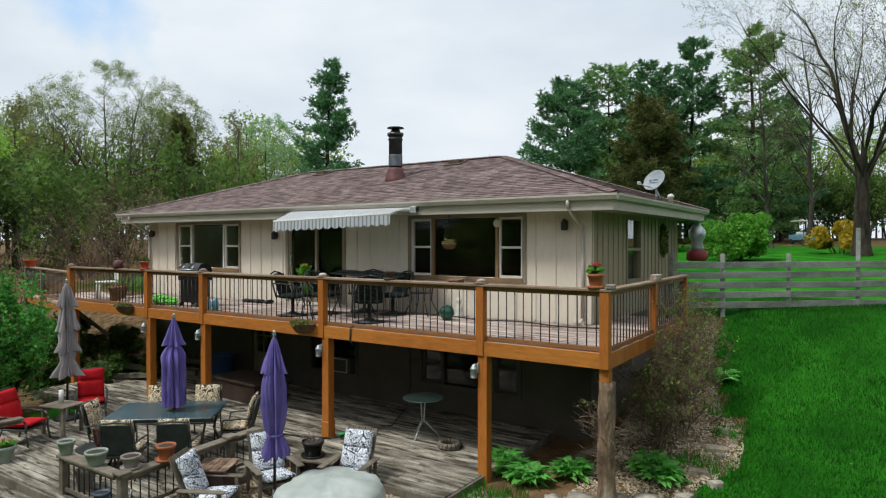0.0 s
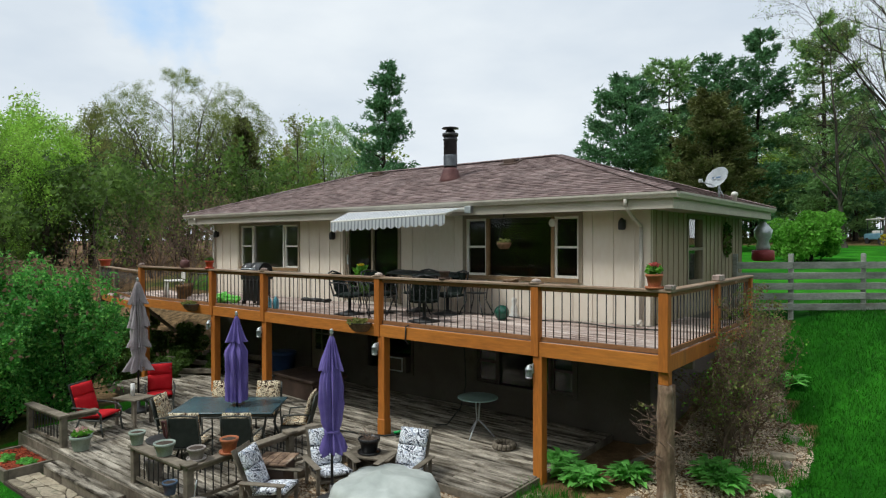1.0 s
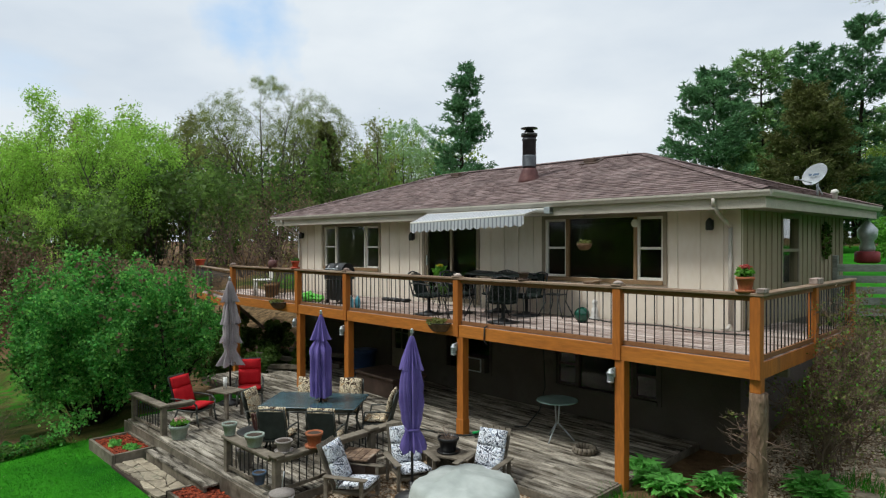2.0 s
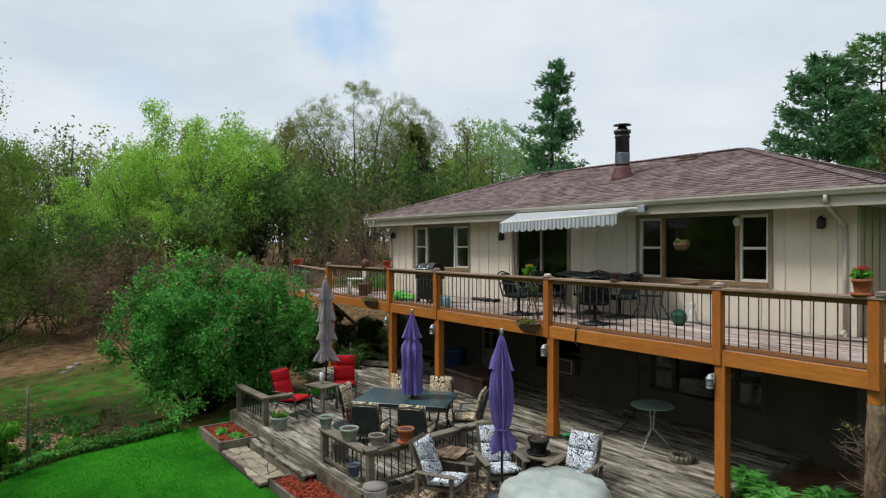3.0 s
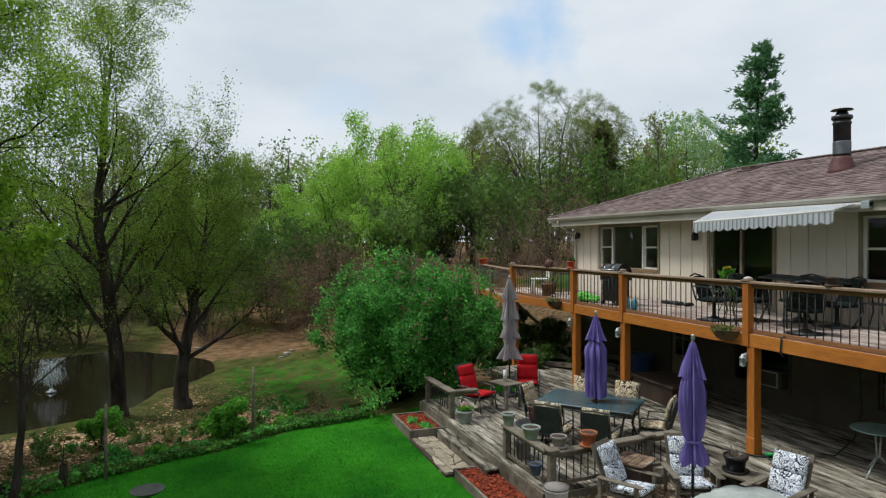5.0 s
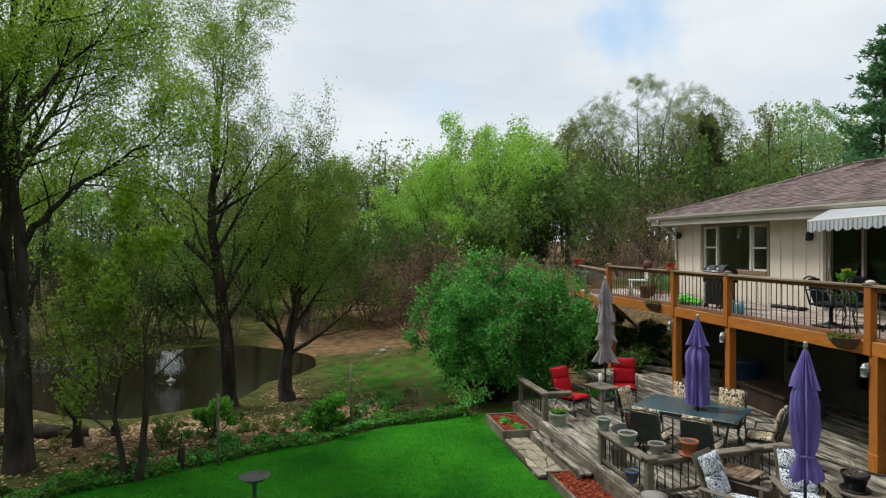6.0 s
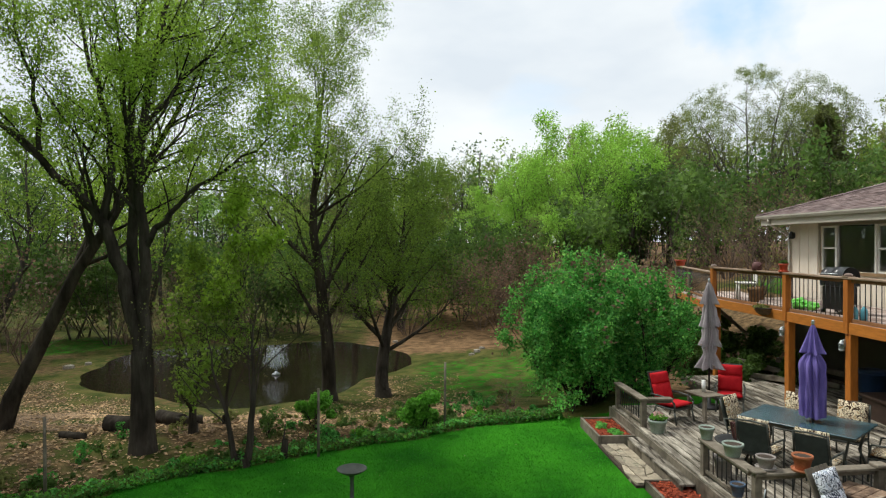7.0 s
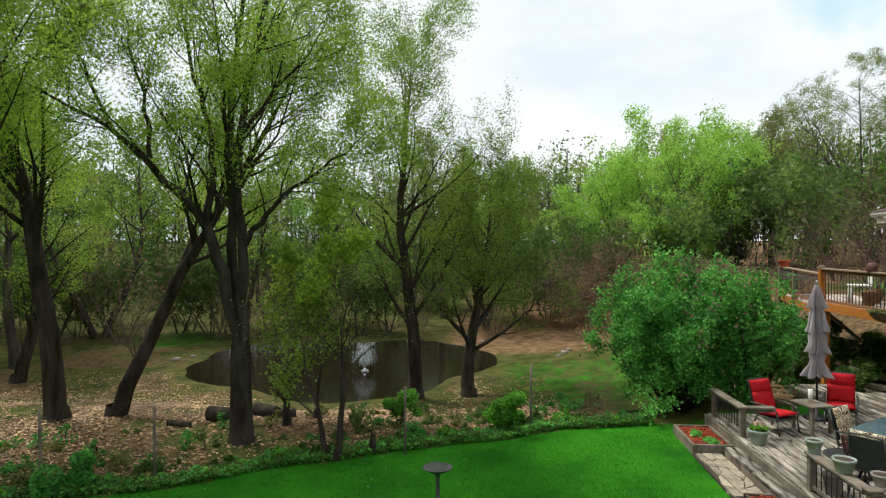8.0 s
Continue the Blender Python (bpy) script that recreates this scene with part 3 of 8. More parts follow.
c = [bm.verts.new(p) for p in ((EX0, EY0, EZ), (EX1, EY0, EZ), (EX1, EY1, EZ), (EX0, EY1, EZ), (RX0, RY, RZ), (RX1, RY, RZ))]
d = [bm.verts.new((EX0, EY0, EZ - 0.04)), bm.verts.new((EX1, EY0, EZ - 0.04)), bm.verts.new((EX1, EY1, EZ - 0.04)), bm.verts.new((EX0, EY1, EZ - 0.04))]
for f in ((0, 1, 5, 4), (1, 2, 5), (2, 3, 4, 5), (3, 0, 4)):
    bm.faces.new([c[k] for k in f])
bm.faces.new(d[::-1])
for k in range(4):
    bm.faces.new((d[k], d[(k + 1) % 4], c[(k + 1) % 4], c[k]))
roof = solid("roof", bm, M["shingle"], "brown asphalt shingle hip roof with low pitch", "roof", kind="structure")


def shingles(name, e0, e1, r0, r1, rng):
    """Overlapping tabs on a slope from the eave e0-e1 to the ridge r0-r1."""
    e0, e1, r0, r1 = (np.array(p, float) for p in (e0, e1, r0, r1))
    along = (e1 - e0) / np.linalg.norm(e1 - e0)
    up = (r0 - e0) - along * ((r0 - e0) @ along)
    length = np.linalg.norm(up)
    up /= length
    nrm = np.cross(along, up)
    v, f = [], []
    n = int(length / 0.135)
    for k in range(n):
        s0 = k / n
        a, b = e0 + (r0 - e0) * s0, e1 + (r1 - e1) * s0
        total = np.linalg.norm(b - a)
        u = -0.3 * rng.random()
        while u < total:
            wd = 0.16 + 0.22 * rng.random()
            q0, q1 = max(u, 0.0), min(u + wd - 0.006, total)
            if q1 - q0 > 0.03:
                lift = 0.010 + 0.010 * rng.random()
                p = a + along * q0 + nrm * lift - up * 0.012
                q = a + along * q1 + nrm * lift - up * 0.012
                i = len(v)
                v += [p, q, q + up * 0.15 - nrm * (lift - 0.003), p + up * 0.15 - nrm * (lift - 0.003), p - nrm * (lift - 0.002), q - nrm * (lift - 0.002)]
                f += [(i, i + 1, i + 2, i + 3), (i + 4, i + 5, i + 1, i), (i, i + 3, i + 4), (i + 1, i + 5, i + 2)]
            u += wd
    ob = new(name, mesh_np(name, v, f, M["shingle"]))
    ob.parent = roof
    return tagged(ob, "mottled brown shingle tabs", kind="stuff")


rg = np.random.default_rng(3)
shingles("shingles", (EX0, EY0, EZ), (EX1, EY0, EZ), (RX0, RY, RZ), (RX1, RY, RZ), rg)
shingles("shingles", (EX1, EY0, EZ), (EX1, EY1, EZ), (RX1, RY, RZ), (RX1, RY + 0.01, RZ), rg)
shingles("shingles", (EX0, EY1, EZ), (EX0, EY0, EZ), (RX0, RY + 0.01, RZ), (RX0, RY, RZ), rg)
for a, b in (((EX1, EY0, EZ), (RX1, RY, RZ)), ((EX0, EY0, EZ), (RX0, RY, RZ)), ((RX0, RY, RZ), (RX1, RY, RZ)), ((EX1, EY1, EZ), (RX1, RY, RZ))):
    a, b = Vector(a), Vector(b)
    n = int((b - a).length / 0.16)
    way = (b - a).normalized()
    side = way.cross(Vector((0, 0, 1))).normalized()
    upv = side.cross(way)
    bm = bmesh.new()
    for k in range(n):
        p, q = a + way * (k * 0.16), a + way * (k * 0.16 + 0.2)
        vs = [bm.verts.new(pp + side * s * 0.13 + upv * (0.035 + lift - abs(s) * 0.04)) for pp, lift in ((p, 0.012), (q, 0.0)) for s in (-1, 0, 1)]
        bm.faces.new((vs[0], vs[1], vs[4], vs[3]))
        bm.faces.new((vs[1], vs[2], vs[5], vs[4]))
    part("ridge_cap", bm, M["shingle"], roof)

# fascia, gutter, soffit
bm = bmesh.new()
box(bm, EX0 + 0.14, EX1 - 0.06, 2.10, 2.14, SOF - 0.02, 4.26)
box(bm, EX1 - 0.10, EX1 - 0.06, 2.142, 9.4, SOF - 0.02, 4.26)
solid("fascia", bm, M["fascia"], "cream painted fascia board under the gutter", "fascia", kind="structure")
for nm, a in (("gutter", (EX0, EX1 + 0.03, 1.99, 2.098)), ("gutter", (EX1 - 0.058, EX1 + 0.05, 2.10, EY1))):
    bm = bmesh.new()
    x0, x1, y0, y1 = a
    if nm and x1 - x0 > 1:
        prof = ((y1, 4.235), (y0 + 0.035, 4.235), (y0 + 0.02, 4.265), (y0, 4.30), (y0, 4.335), (y0 + 0.02, 4.335), (y1, 4.31))
        ends = [[bm.verts.new((x, py, pz)) for py, pz in prof] for x in (x0, x1)]
    else:
        prof = ((x0, 4.235), (x1 - 0.035, 4.235), (x1 - 0.02, 4.265), (x1, 4.30), (x1, 4.335), (x1 - 0.02, 4.335), (x0, 4.31))
        ends = [[bm.verts.new((px, y, pz)) for px, pz in prof] for y in (y0, y1)]
    for k in range(len(prof)):
        bm.faces.new((ends[0][k], ends[0][(k + 1) % len(prof)], ends[1][(k + 1) % len(prof)], ends[1][k]))
    bm.faces.new(ends[0][::-1])
    bm.faces.new(ends[1])
    bmesh.ops.recalc_face_normals(bm, faces=bm.faces)
    tagged(part("gutter", bm, M["gutter"], None), "almond coloured metal rain gutter along the eave", "gutter", kind="structure")
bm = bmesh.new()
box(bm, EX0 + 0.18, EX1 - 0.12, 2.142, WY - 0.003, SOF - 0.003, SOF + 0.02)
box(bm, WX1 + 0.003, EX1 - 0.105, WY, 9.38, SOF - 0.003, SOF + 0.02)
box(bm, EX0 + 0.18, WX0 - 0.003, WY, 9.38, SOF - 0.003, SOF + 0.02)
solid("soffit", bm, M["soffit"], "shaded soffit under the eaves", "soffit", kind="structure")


def downspout(x, dx):
    bm = bmesh.new()
    w2 = 0.034
    pts = [(x, 2.04, 4.24), (x, 2.06, 4.10), (x + dx * 0.5, 2.34, 3.92), (x + dx, 2.60, 3.78), (x + dx, 2.60, 2.12), (x + dx, 2.45, 2.05)]
    for a, b in zip(pts, pts[1:]):
        tube(bm, a, b, w2, w2, 6)
    ob = solid("downspout", bm, M["gutter"], "almond metal downspout from the gutter to the deck", "downspout")
    return ob


downspout(-1.45, 0.06)
downspout(-15.0, 0.12)

# battens on the siding
def battens(parent, spots, face, axis_x=True):
    me = mesh_of("batten", B(-0.022, 0.022, -0.018, 0.002, 0, 1), None)
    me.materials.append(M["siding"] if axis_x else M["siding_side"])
    for p, z0, z1 in spots:
        ob = new("batten", me)
        ob.parent = parent
        ob.location = (p, face, z0) if axis_x else (face, p, z0)
        ob.rotation_euler = (0, 0, 0 if axis_x else radians(90))
        ob.scale = (1, 1, z1 - z0)


sp = []
k = WX0 + 0.02
while k < WX1:
    hits = [h for h in UP if h[0] - 0.12 < k < h[1] + 0.12]
    if hits:
        if hits[0][2] - 0.14 > 2.1:
            sp.append((k, 2.03, hits[0][2] - 0.13))
    else:
        sp.append((k, 2.03, SOF - 0.005))
    k += 0.405
battens(wall_front, sp, WY)
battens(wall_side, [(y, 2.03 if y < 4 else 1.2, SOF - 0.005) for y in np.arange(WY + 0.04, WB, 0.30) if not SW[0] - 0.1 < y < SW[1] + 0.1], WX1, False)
solid("trim", B(WX1 - 0.10, WX1 + 0.022, WY - 0.022, WY - 0.002, 2.03, SOF - 0.004), M["siding"], "cream corner board of the siding", "trim", kind="structure")


def pane(parent, x0, x1, z0, z1, y):
    ob = part("pane", B(x0, x1, y, y + 0.006, z0, z1), M["glass"], parent)
    ob.visible_shadow = False
    return ob


def sash(win, x0, x1, z0, z1, y, paint=None):
    f = bmesh.new()
    t = 0.045
    for a in ((x0, x0 + t, z0, z1), (x1 - t, x1, z0, z1), (x0 + t, x1 - t, z0, z0 + t), (x0 + t, x1 - t, z1 - t, z1), (x0 + t, x1 - t, (z0 + z1) / 2 - 0.02, (z0 + z1) / 2 + 0.025)):
        box(f, a[0], a[1], y, y + 0.05, a[2], a[3])
    fr = part("sash_frame", f, paint or M["white"], win, "double-hung sash frame")
    pane(fr, x0 + t, x1 - t, z0 + t, (z0 + z1) / 2 - 0.02, y + 0.022)
    pane(fr, x0 + t, x1 - t, (z0 + z1) / 2 + 0.025, z1 - t, y + 0.034)


def window(name, x0, x1, z0, z1, side, y, label, tm, mid=None):
    """A picture pane between two double-hung sashes, with trim boards and a sill."""
    win = thing(name, (0, 0, 0), label, "window", kind="structure")
    bm = bmesh.new()
    t = 0.075
    for a in ((x0 - t, x0, z0 - t, z1 + t), (x1, x1 + t, z0 - t, z1 + t), (x0, x1, z1, z1 + t)):
        box(bm, a[0], a[1], y - 0.026, y - 0.003, a[2], a[3])
    part("window_frame", bm, tm, win, "tan trim boards")
    part("window_sill", B(x0, x1, y - 0.05, y - 0.003, z0 - t, z0), M["woodtrim"] if tm is M["trim"] else tm, win, "brown wooden sill")
    bm = bmesh.new()
    for a in (x0 + side, x1 - side):
        box(bm, a - 0.03, a + 0.03, y - 0.018, y + 0.06, z0 + 0.002, z1 - 0.002)
    part("mullion", bm, M["woodtrim"] if mid is None else mid, win, "brown mullion posts")
    sash(win, x0 + 0.005, x0 + side - 0.03, z0 + 0.005, z1 - 0.005, y + 0.02, mid)
    sash(win, x1 - side + 0.03, x1 - 0.005, z0 + 0.005, z1 - 0.005, y + 0.02, mid)
    pane(win, x0 + side + 0.03, x1 - side - 0.03, z0 + 0.002, z1 - 0.002, y + 0.05)
    return win


window("window_1", *UP[0], 0.62, WY, "picture window between double-hung sashes, tan trim", M["trim"], M["white"])
window("window_2", *UP[2], 0.56, WY, "picture window between white sashes, brown sill", M["trim"])
window("window_3", *LO[2], 0.52, WY + 0.022, "dark lower window group with brown frames", M["lowtrim"], M["lowtrim"])
w4 = thing("window_4", (0, 0, 0), "lower window holding an air conditioner", "window", kind="structure")
x0, x1, z0, z1 = LO[1]
bm = bmesh.new()
for a in ((x0 - 0.07, x0, z0 - 0.07, z1 + 0.07), (x1, x1 + 0.07, z0 - 0.07, z1 + 0.07), (x0, x1, z1, z1 + 0.07), (x0, x1, z0 - 0.07, z0), ((x0 + x1) / 2 - 0.03, (x0 + x1) / 2 + 0.03, z0, z1)):
    box(bm, a[0], a[1], WY - 0.006, WY + 0.016, a[2], a[3])
part("window_frame", bm, M["lowtrim"], w4)
pane(w4, x0, x1, z0, z1, WY + 0.06)
ac = thing("air_conditioner", (-7.2, WY - 0.16, 0.5), "grey window air conditioner in the lower window", "air conditioner")
part("housing", B(-0.33, 0.33, 0, 0.35, 0.003, 0.36, bevel=0.015), M["lowtrim"], ac)
bm = bmesh.new()
for k in range(9):
    box(bm, -0.20, 0.20, -0.012, 0.002, 0.05 + k * 0.03, 0.062 + k * 0.03)
part("grille", bm, M["lowtrim"], ac, "dark slatted grille")
bm = bmesh.new()
for a in ((-0.25, -0.215, 0.02, 0.345), (0.215, 0.25, 0.02, 0.345), (-0.215, 0.215, 0.02, 0.05), (-0.215, 0.215, 0.315, 0.345)):
    box(bm, a[0], a[1], -0.016, -0.001, a[2], a[3])
part("bezel", bm, M["galv"], ac, "pale grey front bezel")
w5 = thing("window_5", (0, 0, 0), "narrow side window of the house", "window", kind="structure")
bm = bmesh.new()
for a in ((SW[0] - 0.07, SW[0], SW[2] - 0.07, SW[3] + 0.07), (SW[1], SW[1] + 0.07, SW[2] - 0.07, SW[3] + 0.07), (SW[0], SW[1], SW[3], SW[3] + 0.07), (SW[0], SW[1], SW[2] - 0.07, SW[2]), (SW[0], SW[1], 3.33, 3.39)):
    box(bm, WX1 + 0.003, WX1 + 0.026, a[0], a[1], a[2], a[3])
part("window_frame", bm, M["trim"], w5)
part("pane", B(WX1 - 0.06, WX1 - 0.054, SW[0], SW[1], SW[2], SW[3]), M["glass"], w5)

# sliding door
dr = thing("door_1", (0, 0, 0), "sliding glass patio door in a tan frame, one leaf dark", "door", kind="structure")
x0, x1, z0, z1 = UP[1]
bm = bmesh.new()
for a in ((x0 - 0.09, x0, z0, z1 + 0.09), (x1, x1 + 0.09, z0, z1 + 0.09), (x0, x1, z1, z1 + 0.09)):
    box(bm, a[0], a[1], WY - 0.026, WY - 0.003, a[2], a[3])
part("door_frame", bm, M["trim"], dr)
for a, b, yy in ((x0 + 0.01, (x0 + x1) / 2 + 0.03, WY + 0.03), ((x0 + x1) / 2 - 0.03, x1 - 0.01, WY + 0.075)):
    bm = bmesh.new()
    for q in ((a, a + 0.06, z0 + 0.01, z1 - 0.01), (b - 0.06, b, z0 + 0.01, z1 - 0.01), (a + 0.06, b - 0.06, z0 + 0.01, z0 + 0.1), (a + 0.06, b - 0.06, z1 - 0.07, z1 - 0.01)):
        box(bm, q[0], q[1], yy, yy + 0.04, q[2], q[3])
    lf = part("door_leaf", bm, M["trim"], dr)
    pane(lf, a + 0.06, b - 0.06, z0 + 0.1, z1 - 0.07, yy + 0.015)
part("door_handle", B(x0 + 0.045, x0 + 0.075, WY - 0.01, WY + 0.03, 2.95, 3.2, bevel=0.006), M["galv"], dr, "metal pull handle")
dl = thing("door_2", (0, 0, 0), "tan glazed door of the lower storey", "door", kind="structure")
x0, x1, z0, z1 = LO[0]
bm = bmesh.new()
for q in ((x0 + 0.02, x0 + 0.13, z0, z1 - 0.02), (x1 - 0.13, x1 - 0.02, z0, z1 - 0.02), (x0 + 0.13, x1 - 0.13, z0, z0 + 0.75), (x0 + 0.13, x1 - 0.13, z1 - 0.14, z1 - 0.02), ((x0 + x1) / 2 - 0.015, (x0 + x1) / 2 + 0.015, z0 + 0.75, z1 - 0.14), (x0 + 0.13, x1 - 0.13, 1.1, 1.13)):
    box(bm, q[0], q[1], WY + 0.04, WY + 0.08, q[2], q[3])
part("door_leaf", bm, M["trim"], dl)
pane(dl, x0 + 0.13, x1 - 0.13, z0 + 0.75, z1 - 0.14, WY + 0.055)

# ---- raised deck ----
deck = thing("deck", (0, 0, 0), "raised timber deck with orange-stained rim along the house", "deck", kind="structure")
part("rim_board", B(-14.23, 0.0, -0.042, -0.002, 1.80, 2.015, bevel=0.004), M["rim"], deck, "orange-stained front rim board")
part("rim_board", B(-0.04, 0.0, 0.0, 4.50, 1.80, 2.015, bevel=0.004), M["stain"], deck)
part("rim_board", B(-14.23, -14.19, 0.0, 2.6, 1.80, 2.015, bevel=0.004), M["stain"], deck)
jm = mesh_of("joist", B(-0.02, 0.02, 0.01, WY - 0.03, 1.80, 1.972), M["old_wood"])
for k in range(35):
    ob = new("joist", jm)
    ob.parent = deck
    ob.location = (-14.05 + k * 0.405, 0, 0)
part("beam", B(-14.15, -0.1, 1.3, 1.4, 1.62, 1.796), M["old_wood"], deck)

lower_posts = [(-1.95, 0.04), (-5.19, 0.04), (-8.69, 0.04), (-10.67, 0.04), (-14.05, 0.04)]
pm = mesh_of("support_post", B(-0.078, 0.078, -0.12, 0.036, -0.12, 1.797, bevel=0.006), M["stain"])
bmw = B(-0.088, 0.088, -0.130, 0.046, -0.06, 0.30, bevel=0.006)
wrap = mesh_of("post_wrap", bmw, M["stain"])
for x, y in lower_posts:
    ob = new("support_post", pm)
    ob.parent = deck
    ob.location = (x, y + 0.04, 0)
    if x > -6 and x < -5:
        o2 = new("post_wrap", wrap)
        o2.parent = deck
        o2.location = (x, y + 0.04, 0)
part("support_post", B(-0.145, -0.01, 0.0, 0.14, 1.62, 1.797, bevel=0.006), M["stain"], deck)

rail_posts = [(-0.06, 0.03), (-1.99, 0.03), (-5.28, 0.03), (-8.73, 0.03), (-10.73, 0.03), (-14.16, 0.03), (-0.05, 2.30), (-0.05, 4.44)]
rail = thing("deck_railing", (0, 0, 0), "brown timber deck railing with thin black metal balusters", "railing", kind="structure")
rp = mesh_of("rail_post", B(-0.065, 0.065, -0.085, 0.045, 1.80, 2.842, bevel=0.006), M["stain"])
for x, y in rail_posts:
    ob = new("rail_post", rp)
    ob.parent = rail
    ob.location = (x, y - 0.01, 0)
part("rail_cap", B(-14.24, 0.05, -0.075, 0.075, 2.845, 2.887, bevel=0.008), M["cap"], rail, "weathered flat top rail")
part("rail_cap", B(-0.125, 0.025, 0.078, 4.52, 2.843, 2.885, bevel=0.008), M["cap"], rail)
bal = mesh_of("baluster", tube(bmesh.new(), (0, 0, 2.06), (0, 0, 2.807), 0.009, 0.009, 6), M["iron"])


def run(a, b, z_lo=2.055, z_hi=2.807):
    a, b = Vector((*a, 0)), Vector((*b, 0))
    way = (b - a).normalized()
    ln = (b - a).length
    for z in (z_lo, z_hi):
        bm = B(0.066, ln - 0.066, -0.02, 0.02, z - 0.03, z + 0.034, bevel=0.004)
        ob = part("rail", bm, M["rail"], rail)
        ob.matrix_world = Matrix.Translation(a) @ way.to_track_quat("X", "Z").to_matrix().to_4x4()
    n = int(round(ln / 0.138))
    for k in range(1, n):
        ob = new("baluster", bal)
        ob.parent = rail
        ob.location = a + way * (ln * k / n)


front = sorted([p for p in rail_posts if p[1] < 0.1], reverse=True)
for p, q in zip(front, front[1:]):
    run(q, p)
run((-0.05, 0.03), (-0.05, 2.30))
run((-0.05, 2.30), (-0.05, 4.44))

# lower landing with its own rail beyond the far deck corner
land = thing("landing", (0, 0, 0), "lower timber landing with railing beyond the deck corner", "landing", kind="structure")
ld0, ld1 = Vector((-14.27, 0.1, 0)), Vector((-19.6, 1.3, 0))
way = (ld1 - ld0).normalized()
ml = Matrix.Translation(ld0) @ way.to_track_quat("X", "Z").to_matrix().to_4x4()
ll = (ld1 - ld0).length
for nm, bm, mm in (("rail_cap", B(0, ll, -0.07, 0.07, 2.70, 2.74, bevel=0.006), M["cap"]), ("rail", B(0, ll, -0.02, 0.02, 1.92, 1.98), M["rail"]), ("rim_board", B(0, ll, -0.02, 0.02, 1.60, 1.80), M["stain"]), ("landing_floor", B(0, ll, -2.2, -0.02, 1.76, 1.80), M["plank_up"])):
    part(nm, bm, mm, land).matrix_world = ml
for k in range(1, 38):
    ob = new("baluster", bal)
    ob.parent = land
    ob.matrix_world = ml @ Matrix.Translation((ll * k / 38, 0, -0.17))
for k in (0.6, 0.99):
    part("support_post", B(ll * k - 0.06, ll * k + 0.06, -0.06, 0.06, -0.5, 2.69), M["old_wood"], land).matrix_world = ml
part("brace", tube(bmesh.new(), (-14.25, 0.1, 1.78), (-14.25, 1.0, 1.0), 0.05, 0.05, 4), M["old_wood"], land)

# ---- low fence on the upper lawn ----
fence = thing("fence", (0, 0, 0), "weathered grey horizontal board fence across the lawn", "fence", kind="structure")
fpts = [(-0.85, 6.75), (0.12, 7.5), (1.37, 8.62), (2.73, 9.8), (4.05, 10.95), (5.4, 12.1)]
for k, (x, y) in enumerate(fpts):
    z = ground_z(x, y)
    h = 1.32 if k != 3 else 1.93
    part("fence_post", B(x - 0.05, x + 0.05, y - 0.05, y + 0.05, z - 0.3, 1.92 + h, bevel=0.01), M["fence"], fence)
for (xa, ya), (xb, yb) in zip(fpts, fpts[1:]):
    for j, zz in enumerate((0.14, 0.37, 0.60, 0.83, 1.06)):
        a, b = Vector((xa, ya, 1.92 + zz)), Vector((xb, yb, 1.92 + zz + random.uniform(-0.02, 0.02)))
        wv = (b - a).normalized()
        bm = B(0, (b - a).length, -0.072, -0.052, -0.075, 0.075, bevel=0.004)
        part("board", bm, M["fence"], fence).matrix_world = Matrix.Translation(a) @ wv.to_track_quat("X", "Z").to_matrix().to_4x4()


# ---- things on the roof and walls ----
def pattern(name, base, ink, tone, scale):
    """Printed cloth: curling brush strokes of ink and leaf blotches on a ground colour."""
    m = bpy.data.materials.new(name)
    m.use_nodes = True
    nt = m.node_tree
    b = nt.nodes["Principled BSDF"]
    co = nt.nodes.new("ShaderNodeTexCoord")
    n1 = nt.nodes.new("ShaderNodeTexNoise")
    n1.inputs["Scale"].default_value, n1.inputs["Detail"].default_value, n1.inputs["Distortion"].default_value = scale, 1.5, 1.4
    nt.links.new(co.outputs["Object"], n1.inputs["Vector"])
    r = nt.nodes.new("ShaderNodeValToRGB")
    e = r.color_ramp.elements
    e[0].position, e[0].color = 0.0, (*tone, 1)
    e[1].position, e[1].color = 1.0, (*tone, 1)
    for p, c in ((0.34, tone), (0.36, base), (0.455, base), (0.465, ink), (0.525, ink), (0.535, base), (0.605, base), (0.615, ink), (0.64, ink), (0.65, tone)):
        e.new(p).color = (*c, 1)
    nt.links.new(n1.outputs["Fac"], r.inputs["Fac"])
    nt.links.new(r.outputs[0], b.inputs["Base Color"])
    b.inputs["Roughness"].default_value = 0.9
    b.inputs["Specular IOR Level"].default_value = 0.2
    return m


M["floral_tan"] = pattern("tan floral cloth", (0.68, 0.58, 0.41), (0.045, 0.022, 0.012), (0.36, 0.20, 0.08), 9)
M["floral_white"] = pattern("white floral cloth", (0.76, 0.78, 0.82), (0.03, 0.038, 0.06), (0.36, 0.41, 0.50), 9)
M["floral_green"] = pattern("dark green floral cloth", (0.011, 0.019, 0.015), (0.005, 0.007, 0.006), (0.045, 0.055, 0.048), 12)
M["bronze"] = mat("dark bronze frame", (0.035, 0.04, 0.034), (0.065, 0.07, 0.06), 8, 0.5, 0.1)
M["sling"] = mat("dark green sling", (0.022, 0.03, 0.026), (0.045, 0.055, 0.048), 5, 0.8, 0.3, fine=120)
M["tabletop"] = mat("blue green glass top", (0.035, 0.07, 0.085), (0.06, 0.11, 0.125), 3, 0.2, 0.0, spec=0.6)
